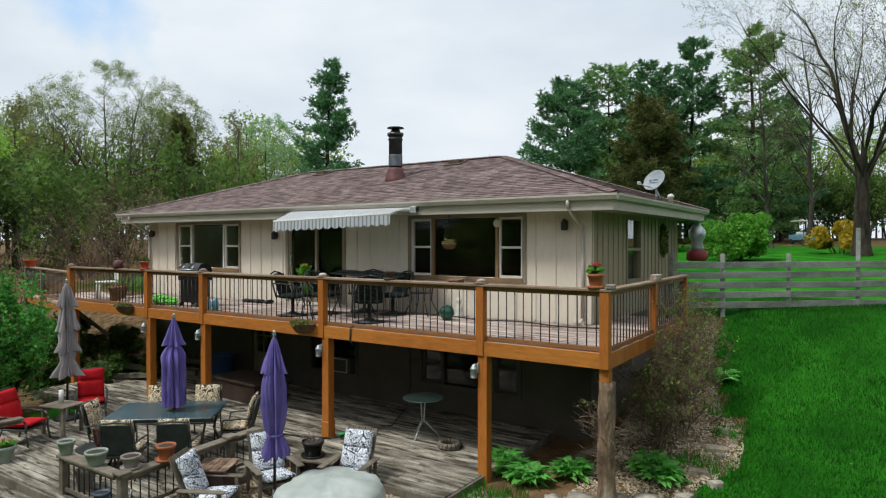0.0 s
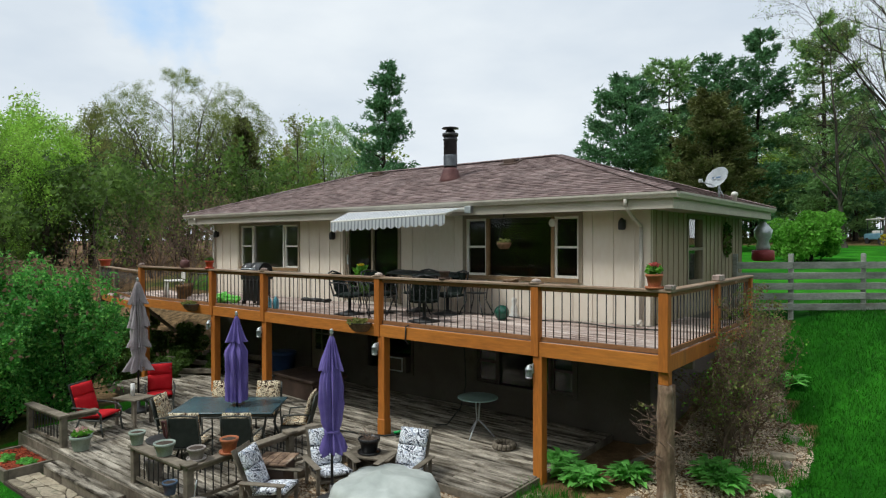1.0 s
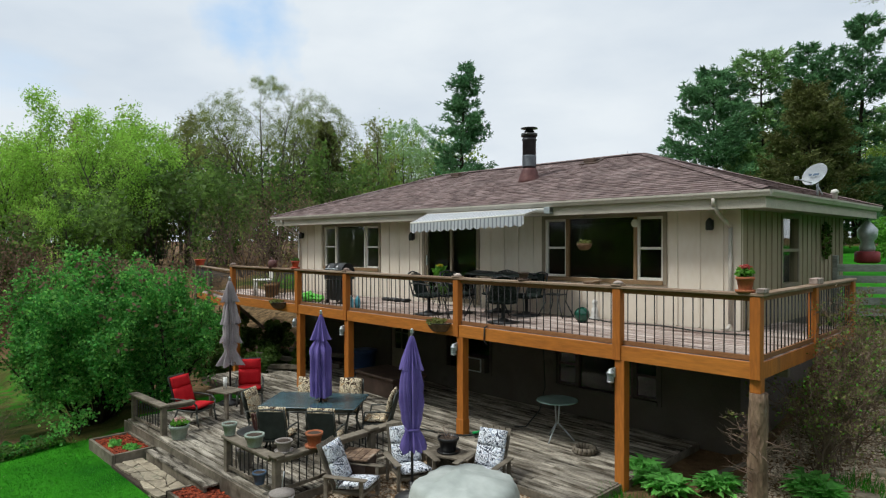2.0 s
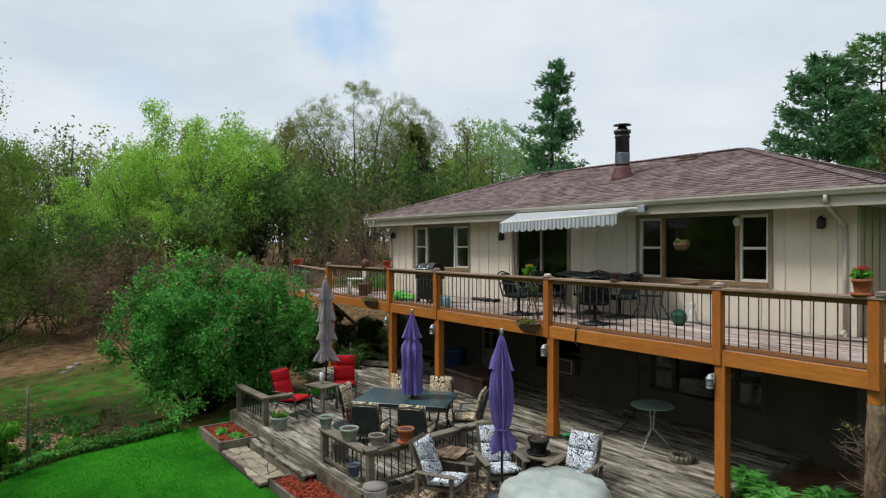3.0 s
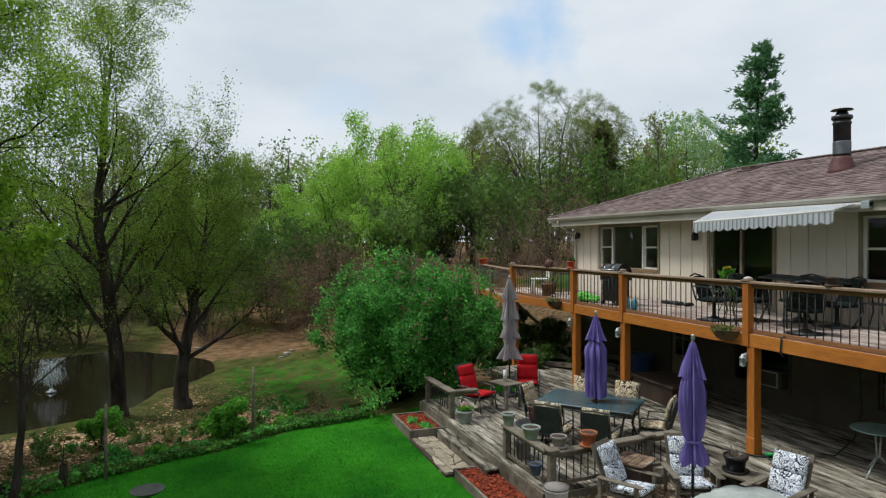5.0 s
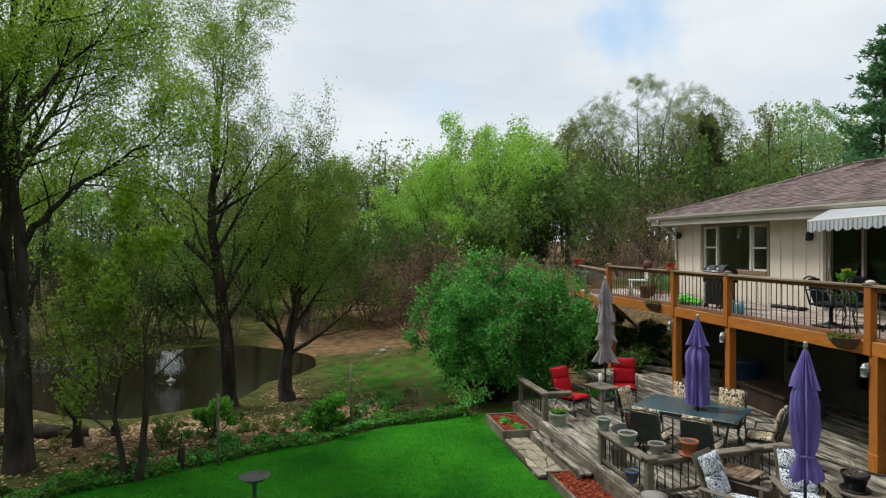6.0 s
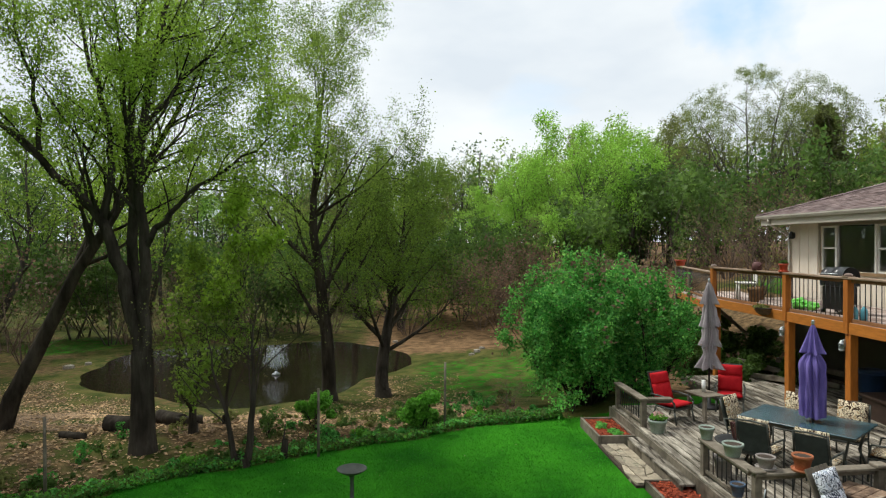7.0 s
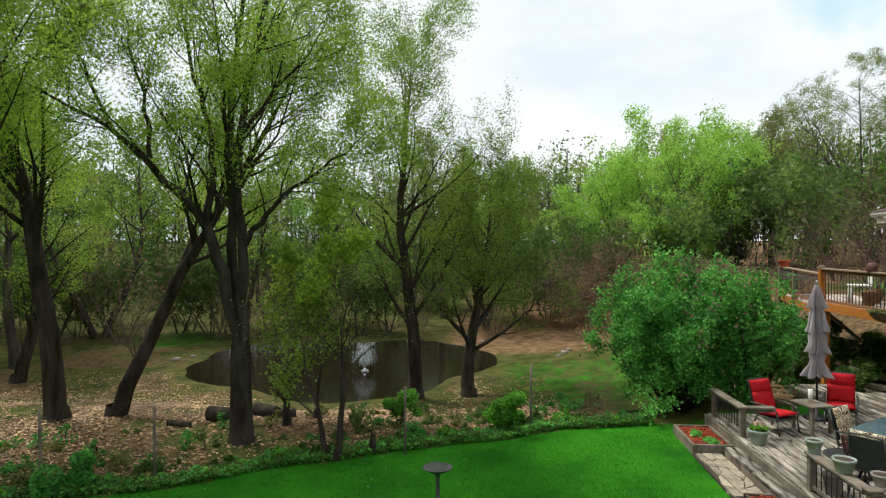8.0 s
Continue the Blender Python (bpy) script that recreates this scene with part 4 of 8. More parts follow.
M["tarp"] = mat("grey tarpaulin", (0.33, 0.36, 0.335), (0.45, 0.48, 0.45), 2.0, 0.6, 0.08, fine=9, wear=((0.22, 0.24, 0.21), 2.2, 0.64), grain=0.2)
M["wicker"] = mat("brown tub", (0.14, 0.07, 0.028), (0.24, 0.13, 0.05), 9, 0.8, 0.3)
M["brownbox"] = mat("dark brown box", (0.045, 0.026, 0.018), (0.085, 0.05, 0.035), 3, 0.7, 0.2)
M["bluebin"] = mat("blue plastic", (0.02, 0.05, 0.13), (0.03, 0.075, 0.18), 3, 0.5, 0.05)
M["bluepot"] = mat("blue pot", (0.045, 0.085, 0.15), (0.08, 0.13, 0.21), 5, 0.6, 0.1)
M["aqua"] = mat("aqua plastic", (0.09, 0.34, 0.43), (0.16, 0.44, 0.52), 5, 0.4, 0.0)
M["lime"] = mat("lime plastic bag", (0.09, 0.45, 0.03), (0.22, 0.65, 0.12), 9, 0.5, 0.3)
M["greenball"] = mat("green glass ball", (0.008, 0.05, 0.032), (0.02, 0.09, 0.06), 5, 0.08, 0)
M["plaster"] = mat("white plaster", (0.50, 0.49, 0.46), (0.60, 0.58, 0.54), 6, 0.8, 0.2)
M["candle"] = mat("white candle", (0.70, 0.69, 0.66), (0.76, 0.75, 0.72), 6, 0.6, 0)
M["grillblack"] = mat("black enamel", (0.010, 0.010, 0.011), (0.02, 0.02, 0.02), 5, 0.3, 0.05)
M["dishgrey"] = mat("pale dish", (0.52, 0.55, 0.58), (0.60, 0.63, 0.66), 3, 0.5, 0.02)
M["petal_pink"] = leafmat("pink petals", (0.55, 0.10, 0.09), (0.68, 0.20, 0.17))
M["petal_yellow"] = leafmat("yellow petals", (0.60, 0.50, 0.02), (0.72, 0.62, 0.05))
M["hose"] = mat("dark hose", (0.012, 0.016, 0.013), (0.03, 0.035, 0.03), 5, 0.6, 0)
M["brightgreen"] = mat("green nozzle", (0.01, 0.30, 0.07), (0.02, 0.40, 0.1), 5, 0.4, 0)
M["rock"] = mat("garden rock", (0.22, 0.19, 0.155), (0.38, 0.335, 0.27), 4, 0.9, 0.5, fine=18, dist=0.03, rand=0.25)
aw = bpy.data.materials.new("striped canvas")
aw.use_nodes = True
awc = aw.node_tree.nodes.new("ShaderNodeTexCoord")
aws = aw.node_tree.nodes.new("ShaderNodeTexWave")
aws.wave_type, aws.bands_direction, aws.wave_profile = "BANDS", "X", "SIN"
aws.inputs["Scale"].default_value = 2.9
aw.node_tree.links.new(awc.outputs["Object"], aws.inputs["Vector"])
awr = aw.node_tree.nodes.new("ShaderNodeValToRGB")
awr.color_ramp.elements[0].position, awr.color_ramp.elements[1].position = 0.22, 0.34
awr.color_ramp.elements[0].color, awr.color_ramp.elements[1].color = (0.40, 0.43, 0.48, 1), (0.80, 0.82, 0.84, 1)
aw.node_tree.links.new(aws.outputs["Fac"], awr.inputs["Fac"])
aw.node_tree.links.new(awr.outputs[0], aw.node_tree.nodes["Principled BSDF"].inputs["Base Color"])
aw.node_tree.nodes["Principled BSDF"].inputs["Roughness"].default_value = 0.85

awn = thing("awning", (-6.60, 0, 0), "grey and white striped retractable awning half rolled out", "awning")
x0, x1 = -1.66, 1.68
bm = bmesh.new()
n = 48
top, low = [], []
for k in range(n + 1):
    x = x0 + (x1 - x0) * k / n
    top.append(bm.verts.new((x, 2.0, 4.20)))
    low.append(bm.verts.new((x, 1.50, 4.035 + 0.028 * x)))
for k in range(n):
    bm.faces.new((low[k], low[k + 1], top[k + 1], top[k]))
bmesh.ops.solidify(bm, geom=bm.faces[:], thickness=0.006)
part("canopy", bm, aw, awn)
bm = bmesh.new()
n = 132
up, dn = [], []
for k in range(n + 1):
    x = x0 + (x1 - x0) * k / n
    sc = 0.195 + 0.055 * abs(math.sin(math.pi * (x - x0) / 0.222))
    wv = 0.008 * math.sin(x * 9)
    up.append(bm.verts.new((x, 1.492, 4.035 + 0.028 * x)))
    dn.append(bm.verts.new((x, 1.488 + wv, 4.035 + 0.028 * x - sc)))
for k in range(n):
    bm.faces.new((dn[k], dn[k + 1], up[k + 1], up[k]))
bmesh.ops.solidify(bm, geom=bm.faces[:], thickness=0.005)
part("valance", bm, aw, awn, "scalloped striped valance")
part("front_bar", tube(bmesh.new(), (x0, 1.51, 4.02 + 0.028 * x0), (x1, 1.51, 4.02 + 0.028 * x1), 0.025, n=10), M["white"], awn)
part("roller", tube(bmesh.new(), (x0, 2.03, 4.17), (1.95, 2.03, 4.17), 0.045, n=12), M["white"], awn)
bm = bmesh.new()
box(bm, 1.80, 1.95, 1.97, 2.09, 4.09, 4.23, bevel=0.01)
part("bracket", bm, M["galv"], awn, "grey metal end bracket")
for x in (x0 + 0.25, x1 - 0.25):
    part("arm", pipe(bmesh.new(), [(x, 2.05, 4.12), (x + 0.25 * (1 if x < 0 else -1), 1.75, 4.03), (x, 1.51, 4.005 + 0.028 * x)], 0.018), M["white"], awn)

ch = thing("chimney", (-6.85, 4.16, 4.985), "black sooty metal chimney pipe with a rain cap", "chimney")
part("flashing", lathe(bmesh.new(), [(0.30, -0.06), (0.27, 0.08), (0.20, 0.30), (0.185, 0.36)], 16), M["flash"], ch, "rusty brown flashing cone")
part("flue", lathe(bmesh.new(), [(0.165, 0.30), (0.165, 1.04), (0.18, 1.05), (0.18, 1.08), (0.165, 1.09), (0.165, 1.16)], 20), M["chimney"], ch)
part("flue_band", lathe(bmesh.new(), [(0.169, 0.40), (0.171, 0.42), (0.171, 0.66), (0.169, 0.68)], 20), mat("heat-bleached metal", (0.05, 0.055, 0.065), (0.24, 0.26, 0.29), 4, 0.5, 0.1, metal=0.3, stretch=(1, 1, 0.3)), ch, "bleached grey band of the flue")
part("collar", lathe(bmesh.new(), [(0.185, 1.14), (0.20, 1.16), (0.20, 1.22), (0.12, 1.23), (0.12, 1.28)], 20), M["grillblack"], ch)
part("rain_cap", lathe(bmesh.new(), [(0.10, 1.27), (0.10, 1.33), (0.215, 1.34), (0.20, 1.36), (0.03, 1.385)], 20), M["grillblack"], ch, "flat black rain cap")
for x, y in ((-10.55, 5.45), (-5.85, 5.42)):
    z = EZ + (y - EY0) * (RZ - EZ) / (RY - EY0)
    rv = thing("roof_vent", (x, y, z), "small dark roof vent near the ridge", "vent", "roof vents")
    bm = bmesh.new()
    box(bm, -0.17, 0.17, -0.15, 0.2, -0.05, 0.09, bevel=0.02)
    part("hood", bm, M["brownbox"], rv)
    part("flange", B(-0.24, 0.24, -0.24, 0.24, -0.02, 0.035), M["brownbox"], rv).rotation_euler = (math.atan((RZ - EZ) / (RY - EY0)), 0, 0)

ds = thing("satellite_dish", (-0.82, 5.30, 4.42), "pale grey satellite dish on a bracket at the roof edge", "satellite dish")
bm = bmesh.new()
n, rings = 28, []
for k in range(6):
    r = 0.02 + 0.255 * k / 5
    rings.append([bm.verts.new((r * math.cos(a), r * 0.86 * math.sin(a), 0.55 * r * r * 1.6)) for a in (2 * math.pi * j / n for j in range(n))])
for lo, hi in zip(rings, rings[1:]):
    for j in range(n):
        bm.faces.new((lo[j], lo[(j + 1) % n], hi[(j + 1) % n], hi[j])).smooth = True
bm.faces.new(rings[0])
bmesh.ops.solidify(bm, geom=bm.faces[:], thickness=0.012)
bowl = part("reflector", bm, M["dishgrey"], ds)
bowl.matrix_basis = pose(0, 0, 0.37, 64, 0, -28)
bm = bmesh.new()
for a in ((-0.10, 0.06, 0.0), (0.0, 0.06, 0.006), (0.06, 0.05, -0.01)):
    box(bm, a[0] - 0.03, a[0] + 0.03, -0.02, 0.02, 0.052, 0.056)
part("mark", bm, M["bluepot"], bowl, "dark plain bars printed on the dish")
bm = pipe(bmesh.new(), [(0, 0.05, -0.06), (0, 0.04, 0.22), (0, 0.02, 0.38)], 0.022)
tube(bm, (0.1, 0.0, 0.0), (0, 0.03, 0.2), 0.012)
part("mast", bm, M["galv"], ds)
bm = pipe(bmesh.new(), [(-0.02, -0.02, 0.22), (-0.24, -0.34, 0.30)], 0.012)
box(bm, -0.28, -0.21, -0.40, -0.32, 0.28, 0.35, bevel=0.01)
part("feed_arm", bm, M["galv"], ds)
part("vent_cap", lathe(bmesh.new(), [(0.05, -0.06), (0.05, 0.08), (0.08, 0.09), (0.06, 0.15), (0.01, 0.17)], 12, (0.12, 0.75, -0.02)), M["white"], ds, "white pipe cap")


def wall_lamp(x, z):
    t = thing("wall_lamp", (x, WY - 0.02, z), "black wall lamp on the siding", "lamp", "wall lamps")
    t.scale = (0.75, 0.75, 0.8)
    part("back_plate", B(-0.05, 0.05, -0.03, 0.0, -0.10, 0.10, bevel=0.008), M["iron"], t)
    part("shade", lathe(bmesh.new(), [(0.075, -0.13), (0.09, -0.10), (0.09, 0.05), (0.05, 0.11), (0.012, 0.14)], 8, (0, -0.13, 0)), M["iron"], t)


wall_lamp(-1.72, 3.83)
wall_lamp(-14.68, 3.76)
wall_lamp(-9.42, 3.68)
th = thing("thermometer", (-3.15, WY - 0.05, 3.88), "round white dial thermometer on the window post", "thermometer")
part("dial", tube(bmesh.new(), (0, 0.02, 0), (0, -0.012, 0), 0.075, n=20), M["white"], th)


def leaves_part(parent, name, pts, size, leaf, seed, aspect=1.5):
    ob = new(name, flakes(name, pts, size, M[leaf], np.random.default_rng(seed), aspect=aspect))
    ob.parent = parent
    return ob


def blob(seed, n, c0, r, squash=0.7):
    q = np.random.default_rng(seed)
    d = q.normal(size=(n, 3))
    d /= np.linalg.norm(d, axis=1, keepdims=True)
    return np.array(c0) + d * np.array((r, r, r * squash)) * q.random((n, 1)) ** 0.5


hb = thing("hanging_basket", (-4.06, 2.3, 3.42), "coir hanging basket with trailing plant under the eave", "basket")
part("basket", lathe(bmesh.new(), [(0.06, -0.05), (0.11, -0.02), (0.14, 0.04), (0.15, 0.08), (0.13, 0.075)], 14), M["coir"], hb)
bm = bmesh.new()
for a in (0.3, 2.4, 4.5):
    tube(bm, (0.17 * math.cos(a), 0.17 * math.sin(a), 0.08), (0, 0, 0.665), 0.005, n=4)
part("chain", bm, M["iron"], hb)
leaves_part(hb, "foliage", blob(1, 160, (0, 0, 0.10), 0.14, 0.45), 0.035, "leaf_olive", 1)
wr = thing("wreath", (WX1 + 0.05, 7.45, 3.55), "dark oval wreath on the side wall", "wreath")
q = np.random.default_rng(8)
an = q.random(420) * 6.283
part("ring", pipe(bmesh.new(), [(0, 0.2 * math.cos(a), 0.30 * math.sin(a)) for a in (k * 0.3927 for k in range(17))], 0.035), M["coir"], wr)
leaves_part(wr, "foliage", np.stack([q.normal(size=420) * 0.03, 0.2 * np.cos(an) + q.normal(size=420) * 0.03, 0.30 * np.sin(an) + q.normal(size=420) * 0.03], 1), 0.06, "leaf_dark", 2)
bf = thing("bird_feeder", (-0.78, 9.1, 3.02), "grey hanging bird feeder with red tray under the eave", "bird feeder")
part("tray", lathe(bmesh.new(), [(0.20, 0.0), (0.27, 0.04), (0.26, 0.26), (0.21, 0.28)], 14), mat("faded red tray", (0.20, 0.02, 0.025), (0.30, 0.04, 0.04), 4, 0.6, 0.1), bf, "faded red tray")
part("tube", lathe(bmesh.new(), [(0.15, 0.27), (0.17, 0.35), (0.13, 0.5), (0.20, 0.6), (0.22, 0.78), (0.12, 0.9), (0.03, 1.0)], 12), M["galv"], bf)
part("chain", tube(bmesh.new(), (0, 0, 0.98), (0, 0, 1.06), 0.01), M["iron"], bf)


# ---- on the rail and rim ----
def flower_pot(name, place, r, h, material, label, saucer=False, plant=None, seed=0, size=0.05, category="flower pot", group="", petals=None, height=0.12):
    t = thing(name, place, label, category, group)
    pot = part("pot", lathe(bmesh.new(), [(r * 0.68, 0), (r * 0.70, 0.01), (r * 0.92, h * 0.78), (r * 1.02, h * 0.79), (r * 1.04, h), (r * 0.92, h), (r * 0.9, h * 0.9)], 18), M[material], t)
    part("soil", tube(bmesh.new(), (0, 0, h * 0.78), (0, 0, h * 0.905), r * 0.86, n=16), M["soil"], pot)
    if saucer:
        part("saucer", lathe(bmesh.new(), [(r * 0.9, -0.022), (r * 1.05, -0.02), (r * 1.12, 0.012), (r * 1.02, 0.012), (r * 0.98, -0.001)], 18), M[material], pot)
    if plant:
        leaves_part(t, "foliage", blob(seed, 120, (0, 0, h + height * 0.5), r * 0.95, height / r * 0.6), size, plant, seed)
    if petals:
        leaves_part(t, "blossom", blob(seed + 5, 60, (0, 0, h + height * 1.15), r * 0.7, 0.35), 0.04, petals, seed + 5, 1.0)
    return t


flower_pot("flower_pot", (-0.20, 0.0, 2.909), 0.11, 0.175, "terracotta", "terracotta pot of pink geraniums on the deck rail", True, "leaf_shrub", 3, petals="petal_pink", height=0.11)
flower_pot("flower_pot", (-10.85, 0.0, 2.909), 0.10, 0.17, "redpot", "orange-red pot on the deck rail", True, "leaf_dark", 4, height=0.05)
flower_pot("flower_pot", (-19.0, 1.16, 2.74), 0.19, 0.22, "redpot", "orange-red tub on the landing rail", False, "leaf_olive", 5, height=0.04)
wc2 = thing("watering_can", (-11.95, 0.0, 2.887), "dark red watering can on the deck rail", "watering can")
part("body", lathe(bmesh.new(), [(0.10, 0), (0.12, 0.02), (0.11, 0.16), (0.06, 0.20)], 14), M["flash"], wc2)
part("spout", tube(bmesh.new(), (0.08, 0, 0.05), (0.24, 0, 0.19), 0.022, 0.012), M["flash"], wc2)
part("handle", pipe(bmesh.new(), [(-0.09, 0, 0.15), (-0.14, 0, 0.19), (-0.08, 0, 0.25), (0.03, 0, 0.2)], 0.010), M["flash"], wc2)
for x in (-1.99, -5.28, -8.73, -14.14):
    pc = thing("cap_ornament", (x, 0.0, 2.887), "small weathered tan ornament on the rail post", "ornament", "rail post ornaments")
    part("plate", B(-0.085, 0.085, -0.085, 0.085, 0, 0.022, bevel=0.006), M["cap"], pc)
    part("top", lathe(bmesh.new(), [(0.075, 0.022), (0.07, 0.055), (0.02, 0.075)], 12), M["plank_up"], pc)
pc = thing("cap_ornament", (-0.04, 0.0, 2.887), "square weathered tan ornament on the corner post", "ornament", "rail post ornaments")
part("plate", B(0.0, 0.10, -0.085, 0.085, 0, 0.06, bevel=0.01), M["plank_up"], pc)
pc = thing("planter_box", (-0.05, 2.45, 2.885), "small tan box on the side rail", "planter")
part("box", B(-0.06, 0.06, -0.16, 0.16, 0, 0.09, bevel=0.01), M["plank_up"], pc)
dw = thing("driftwood", (-2.42, 0.0, 2.894), "small piece of brown driftwood on the rail", "driftwood")
bm = bmesh.new()
tube(bm, (-0.16, 0, 0.015), (0.1, 0.02, 0.03), 0.02, 0.028)
tube(bm, (0.0, 0, 0.03), (0.16, -0.03, 0.06), 0.02, 0.012)
part("branch", bm, M["log"], dw)
flower_pot("flower_pot", (-3.75, 0.0, 2.909), 0.09, 0.12, "brownbox", "small dark brown pot on the rail", True)


def rim_basket(x, seed):
    t = thing("rail_basket", (x, -0.05, 1.86), "half-round coir basket hung on the deck rim", "basket", "rim baskets")
    bm = bmesh.new()
    n = 10
    rings = []
    for k in range(5):
        z, r = 0.16 * k / 4, 0.13 + 0.12 * (k / 4) ** 0.6
        rings.append([bm.verts.new((r * 1.1 * math.cos(math.pi + math.pi * j / n), r * math.sin(math.pi + math.pi * j / n), z)) for j in range(n + 1)])
    for lo, hi in zip(rings, rings[1:]):
        for j in range(n):
            bm.faces.new((lo[j], lo[j + 1], hi[j + 1], hi[j]))
    bm.faces.new(rings[0])
    bm.faces.new(rings[-1])
    for lo, hi in zip(rings, rings[1:]):
        bm.faces.new((lo[0], hi[0], hi[-1], lo[-1]))
    part("basket", bm, M["coir"], t)
    part("wire", pipe(bmesh.new(), [(0.28 * math.cos(a), 0.255 * math.sin(a), 0.165) for a in (math.pi + math.pi * j / 10 for j in range(11))], 0.008), M["iron"], t)
    leaves_part(t, "foliage", blob(seed, 110, (0, -0.1, 0.19), 0.2, 0.28), 0.05, "leaf_olive", seed)


rim_basket(-5.68, 12)
rim_basket(-11.5, 13)


def lantern(x):
    t = thing("post_lantern", (x - 0.125, -0.075, 1.47), "galvanised cage lantern on the deck post", "lantern", "post lanterns")
    part("arm", pipe(bmesh.new(), [(0.09, 0.06, 0.20), (0.04, 0.02, 0.27), (0, 0, 0.26)], 0.012), M["galv"], t)
    part("back_plate", B(0.075, 0.095, 0.0, 0.11, 0.10, 0.30, bevel=0.004), M["galv"], t)
    part("hood", lathe(bmesh.new(), [(0.085, 0.16), (0.075, 0.19), (0.045, 0.22), (0.04, 0.25), (0.01, 0.265)], 14), M["galv"], t)
    bm = bmesh.new()
    for k in range(8):
        a = k * math.pi / 4
        tube(bm, (0.068 * math.cos(a), 0.068 * math.sin(a), 0.02), (0.068 * math.cos(a), 0.068 * math.sin(a), 0.165), 0.006, n=4)
    for z in (0.06, 0.11):
        lathe(bm, [(0.066, z), (0.074, z + 0.004), (0.066, z + 0.008)], 14)
    cage = part("cage", bm, M["galv"], t)
    part("globe", lathe(bmesh.new(), [(0.04, 0.02), (0.052, 0.06), (0.052, 0.13), (0.03, 0.16)], 12), M["frosted"], cage)
    part("base", lathe(bmesh.new(), [(0.04, -0.02), (0.075, 0.0), (0.075, 0.022)], 14), M["galv"], t)
    return t


for x, y in lower_posts[:4]:
    lantern(x).scale = (0.70, 0.70, 0.74)


# ---- furniture on the raised deck ----
def swivel_chair(x, y, turn):
    t = thing("swivel_chair", (x, y, 2.022), "black metal swivel chair with dark green floral cushions", "chair", "swivel chairs", turn=turn)
    part("base", lathe(bmesh.new(), [(0.30, 0), (0.31, 0.015), (0.12, 0.05), (0.035, 0.09), (0.035, 0.34)], 18), M["iron"], t)
    part("seat", pad(bmesh.new(), 0.52, 0.50, 0.10, Matrix.Translation((0, 0, 0.40))), M["floral_green"], t)
    bm = bmesh.new()
    rows = []
    for j in range(9):
        v = j / 8
        hw = 0.25 * (1 - 0.35 * v ** 3)
        rows.append([bm.verts.new((hw * (i / 4 - 1), -0.24 - 0.15 * v + 0.06 * (i / 4 - 1) ** 2 + dy, 0.43 + 0.42 * v)) for dy in (0.0, 0.035) for i in range(9)])
    for lo, hi in zip(rows, rows[1:]):
        for i in range(8):
            bm.faces.new((lo[i], lo[i + 1], hi[i + 1], hi[i])).smooth = True
            bm.faces.new((lo[i + 10], lo[i + 9], hi[i + 9], hi[i + 10])).smooth = True
        bm.faces.new((lo[0], hi[0], hi[9], lo[9]))
        bm.faces.new((lo[17], hi[17], hi[8], lo[8]))
    part("cushion", bm, M["floral_green"], t, "dark green floral back cushion")
    bm = pipe(bmesh.new(), [(-0.26, -0.24, 0.42), (-0.27, -0.31, 0.68), (-0.2, -0.38, 0.85), (0, -0.40, 0.89), (0.2, -0.38, 0.85), (0.27, -0.31, 0.68), (0.26, -0.24, 0.42)], 0.016, 6)
    part("backrest", bm, M["iron"], t)
    for s in (-1, 1):
        part("armrest", pipe(bmesh.new(), [(s * 0.27, -0.30, 0.66), (s * 0.30, -0.05, 0.66), (s * 0.29, 0.16, 0.62), (s * 0.26, 0.18, 0.42)], 0.016, 6), M["iron"], t)
    return t


swivel_chair(-6.85, 0.75, -70)
swivel_chair(-4.85, 0.78, 40)
swivel_chair(-6.1, 2.1, 190)
swivel_chair(-5.25, 2.0, 160)
swivel_chair(-6.55, 1.35, -95)
tb = thing("patio_table", (-5.75, 1.35, 2.022), "black metal patio table with dark glass top on the deck", "table")
part("tabletop", lathe(bmesh.new(), [(0.60, 0.68), (0.62, 0.69), (0.62, 0.71), (0.60, 0.715)], 28), M["grillblack"], tb)
for k in range(4):
    a = math.pi / 4 + k * math.pi / 2
    part("leg", pipe(bmesh.new(), [(0.45 * math.cos(a), 0.45 * math.sin(a), 0), (0.30 * math.cos(a), 0.30 * math.sin(a), 0.35), (0.48 * math.cos(a), 0.48 * math.sin(a), 0.68)], 0.016), M["iron"], tb)


def wire_chair(x, y, turn):
    t = thing("bistro_stand", (x, y, 2.022), "thin-legged black metal stand against the siding", "stand", turn=turn)
    for sx in (-1, 1):
        for sy in (-1, 1):
            part("leg", pipe(bmesh.new(), [(sx * 0.30, sy * 0.20, 0), (sx * 0.16, sy * 0.12, 0.30), (sx * 0.18, sy * 0.13, 0.52), (sx * 0.26, sy * 0.17, 0.66)], 0.013), M["iron"], t)
    part("shelf", B(-0.18, 0.18, -0.13, 0.13, 0.44, 0.46), M["iron"], t)
    part("tabletop", B(-0.32, 0.32, -0.22, 0.22, 0.655, 0.68, bevel=0.01), M["iron"], t)


wire_chair(-4.70, 2.25, 0)


def lounge(x, y, turn):
    t = thing("lounge_chair", (x, y, 2.022), "folded black sling lounge chair leaning on the siding", "lounger", "folded loungers", turn=turn)
    part("sling", pad(bmesh.new(), 1.1, 0.42, 0.07, pose(0, -0.1, 0.80, 8, 2, 0)), M["sling"], t)
    part("rail", pipe(bmesh.new(), [(-0.55, 0, 0), (-0.6, -0.1, 0.80), (-0.3, -0.3, 0.86), (0.3, -0.3, 0.84), (0.6, -0.1, 0.80), (0.55, 0, 0)], 0.014), M["iron"], t)


lounge(-6.55, 2.42, 0)
lounge(-5.75, 2.5, 3)

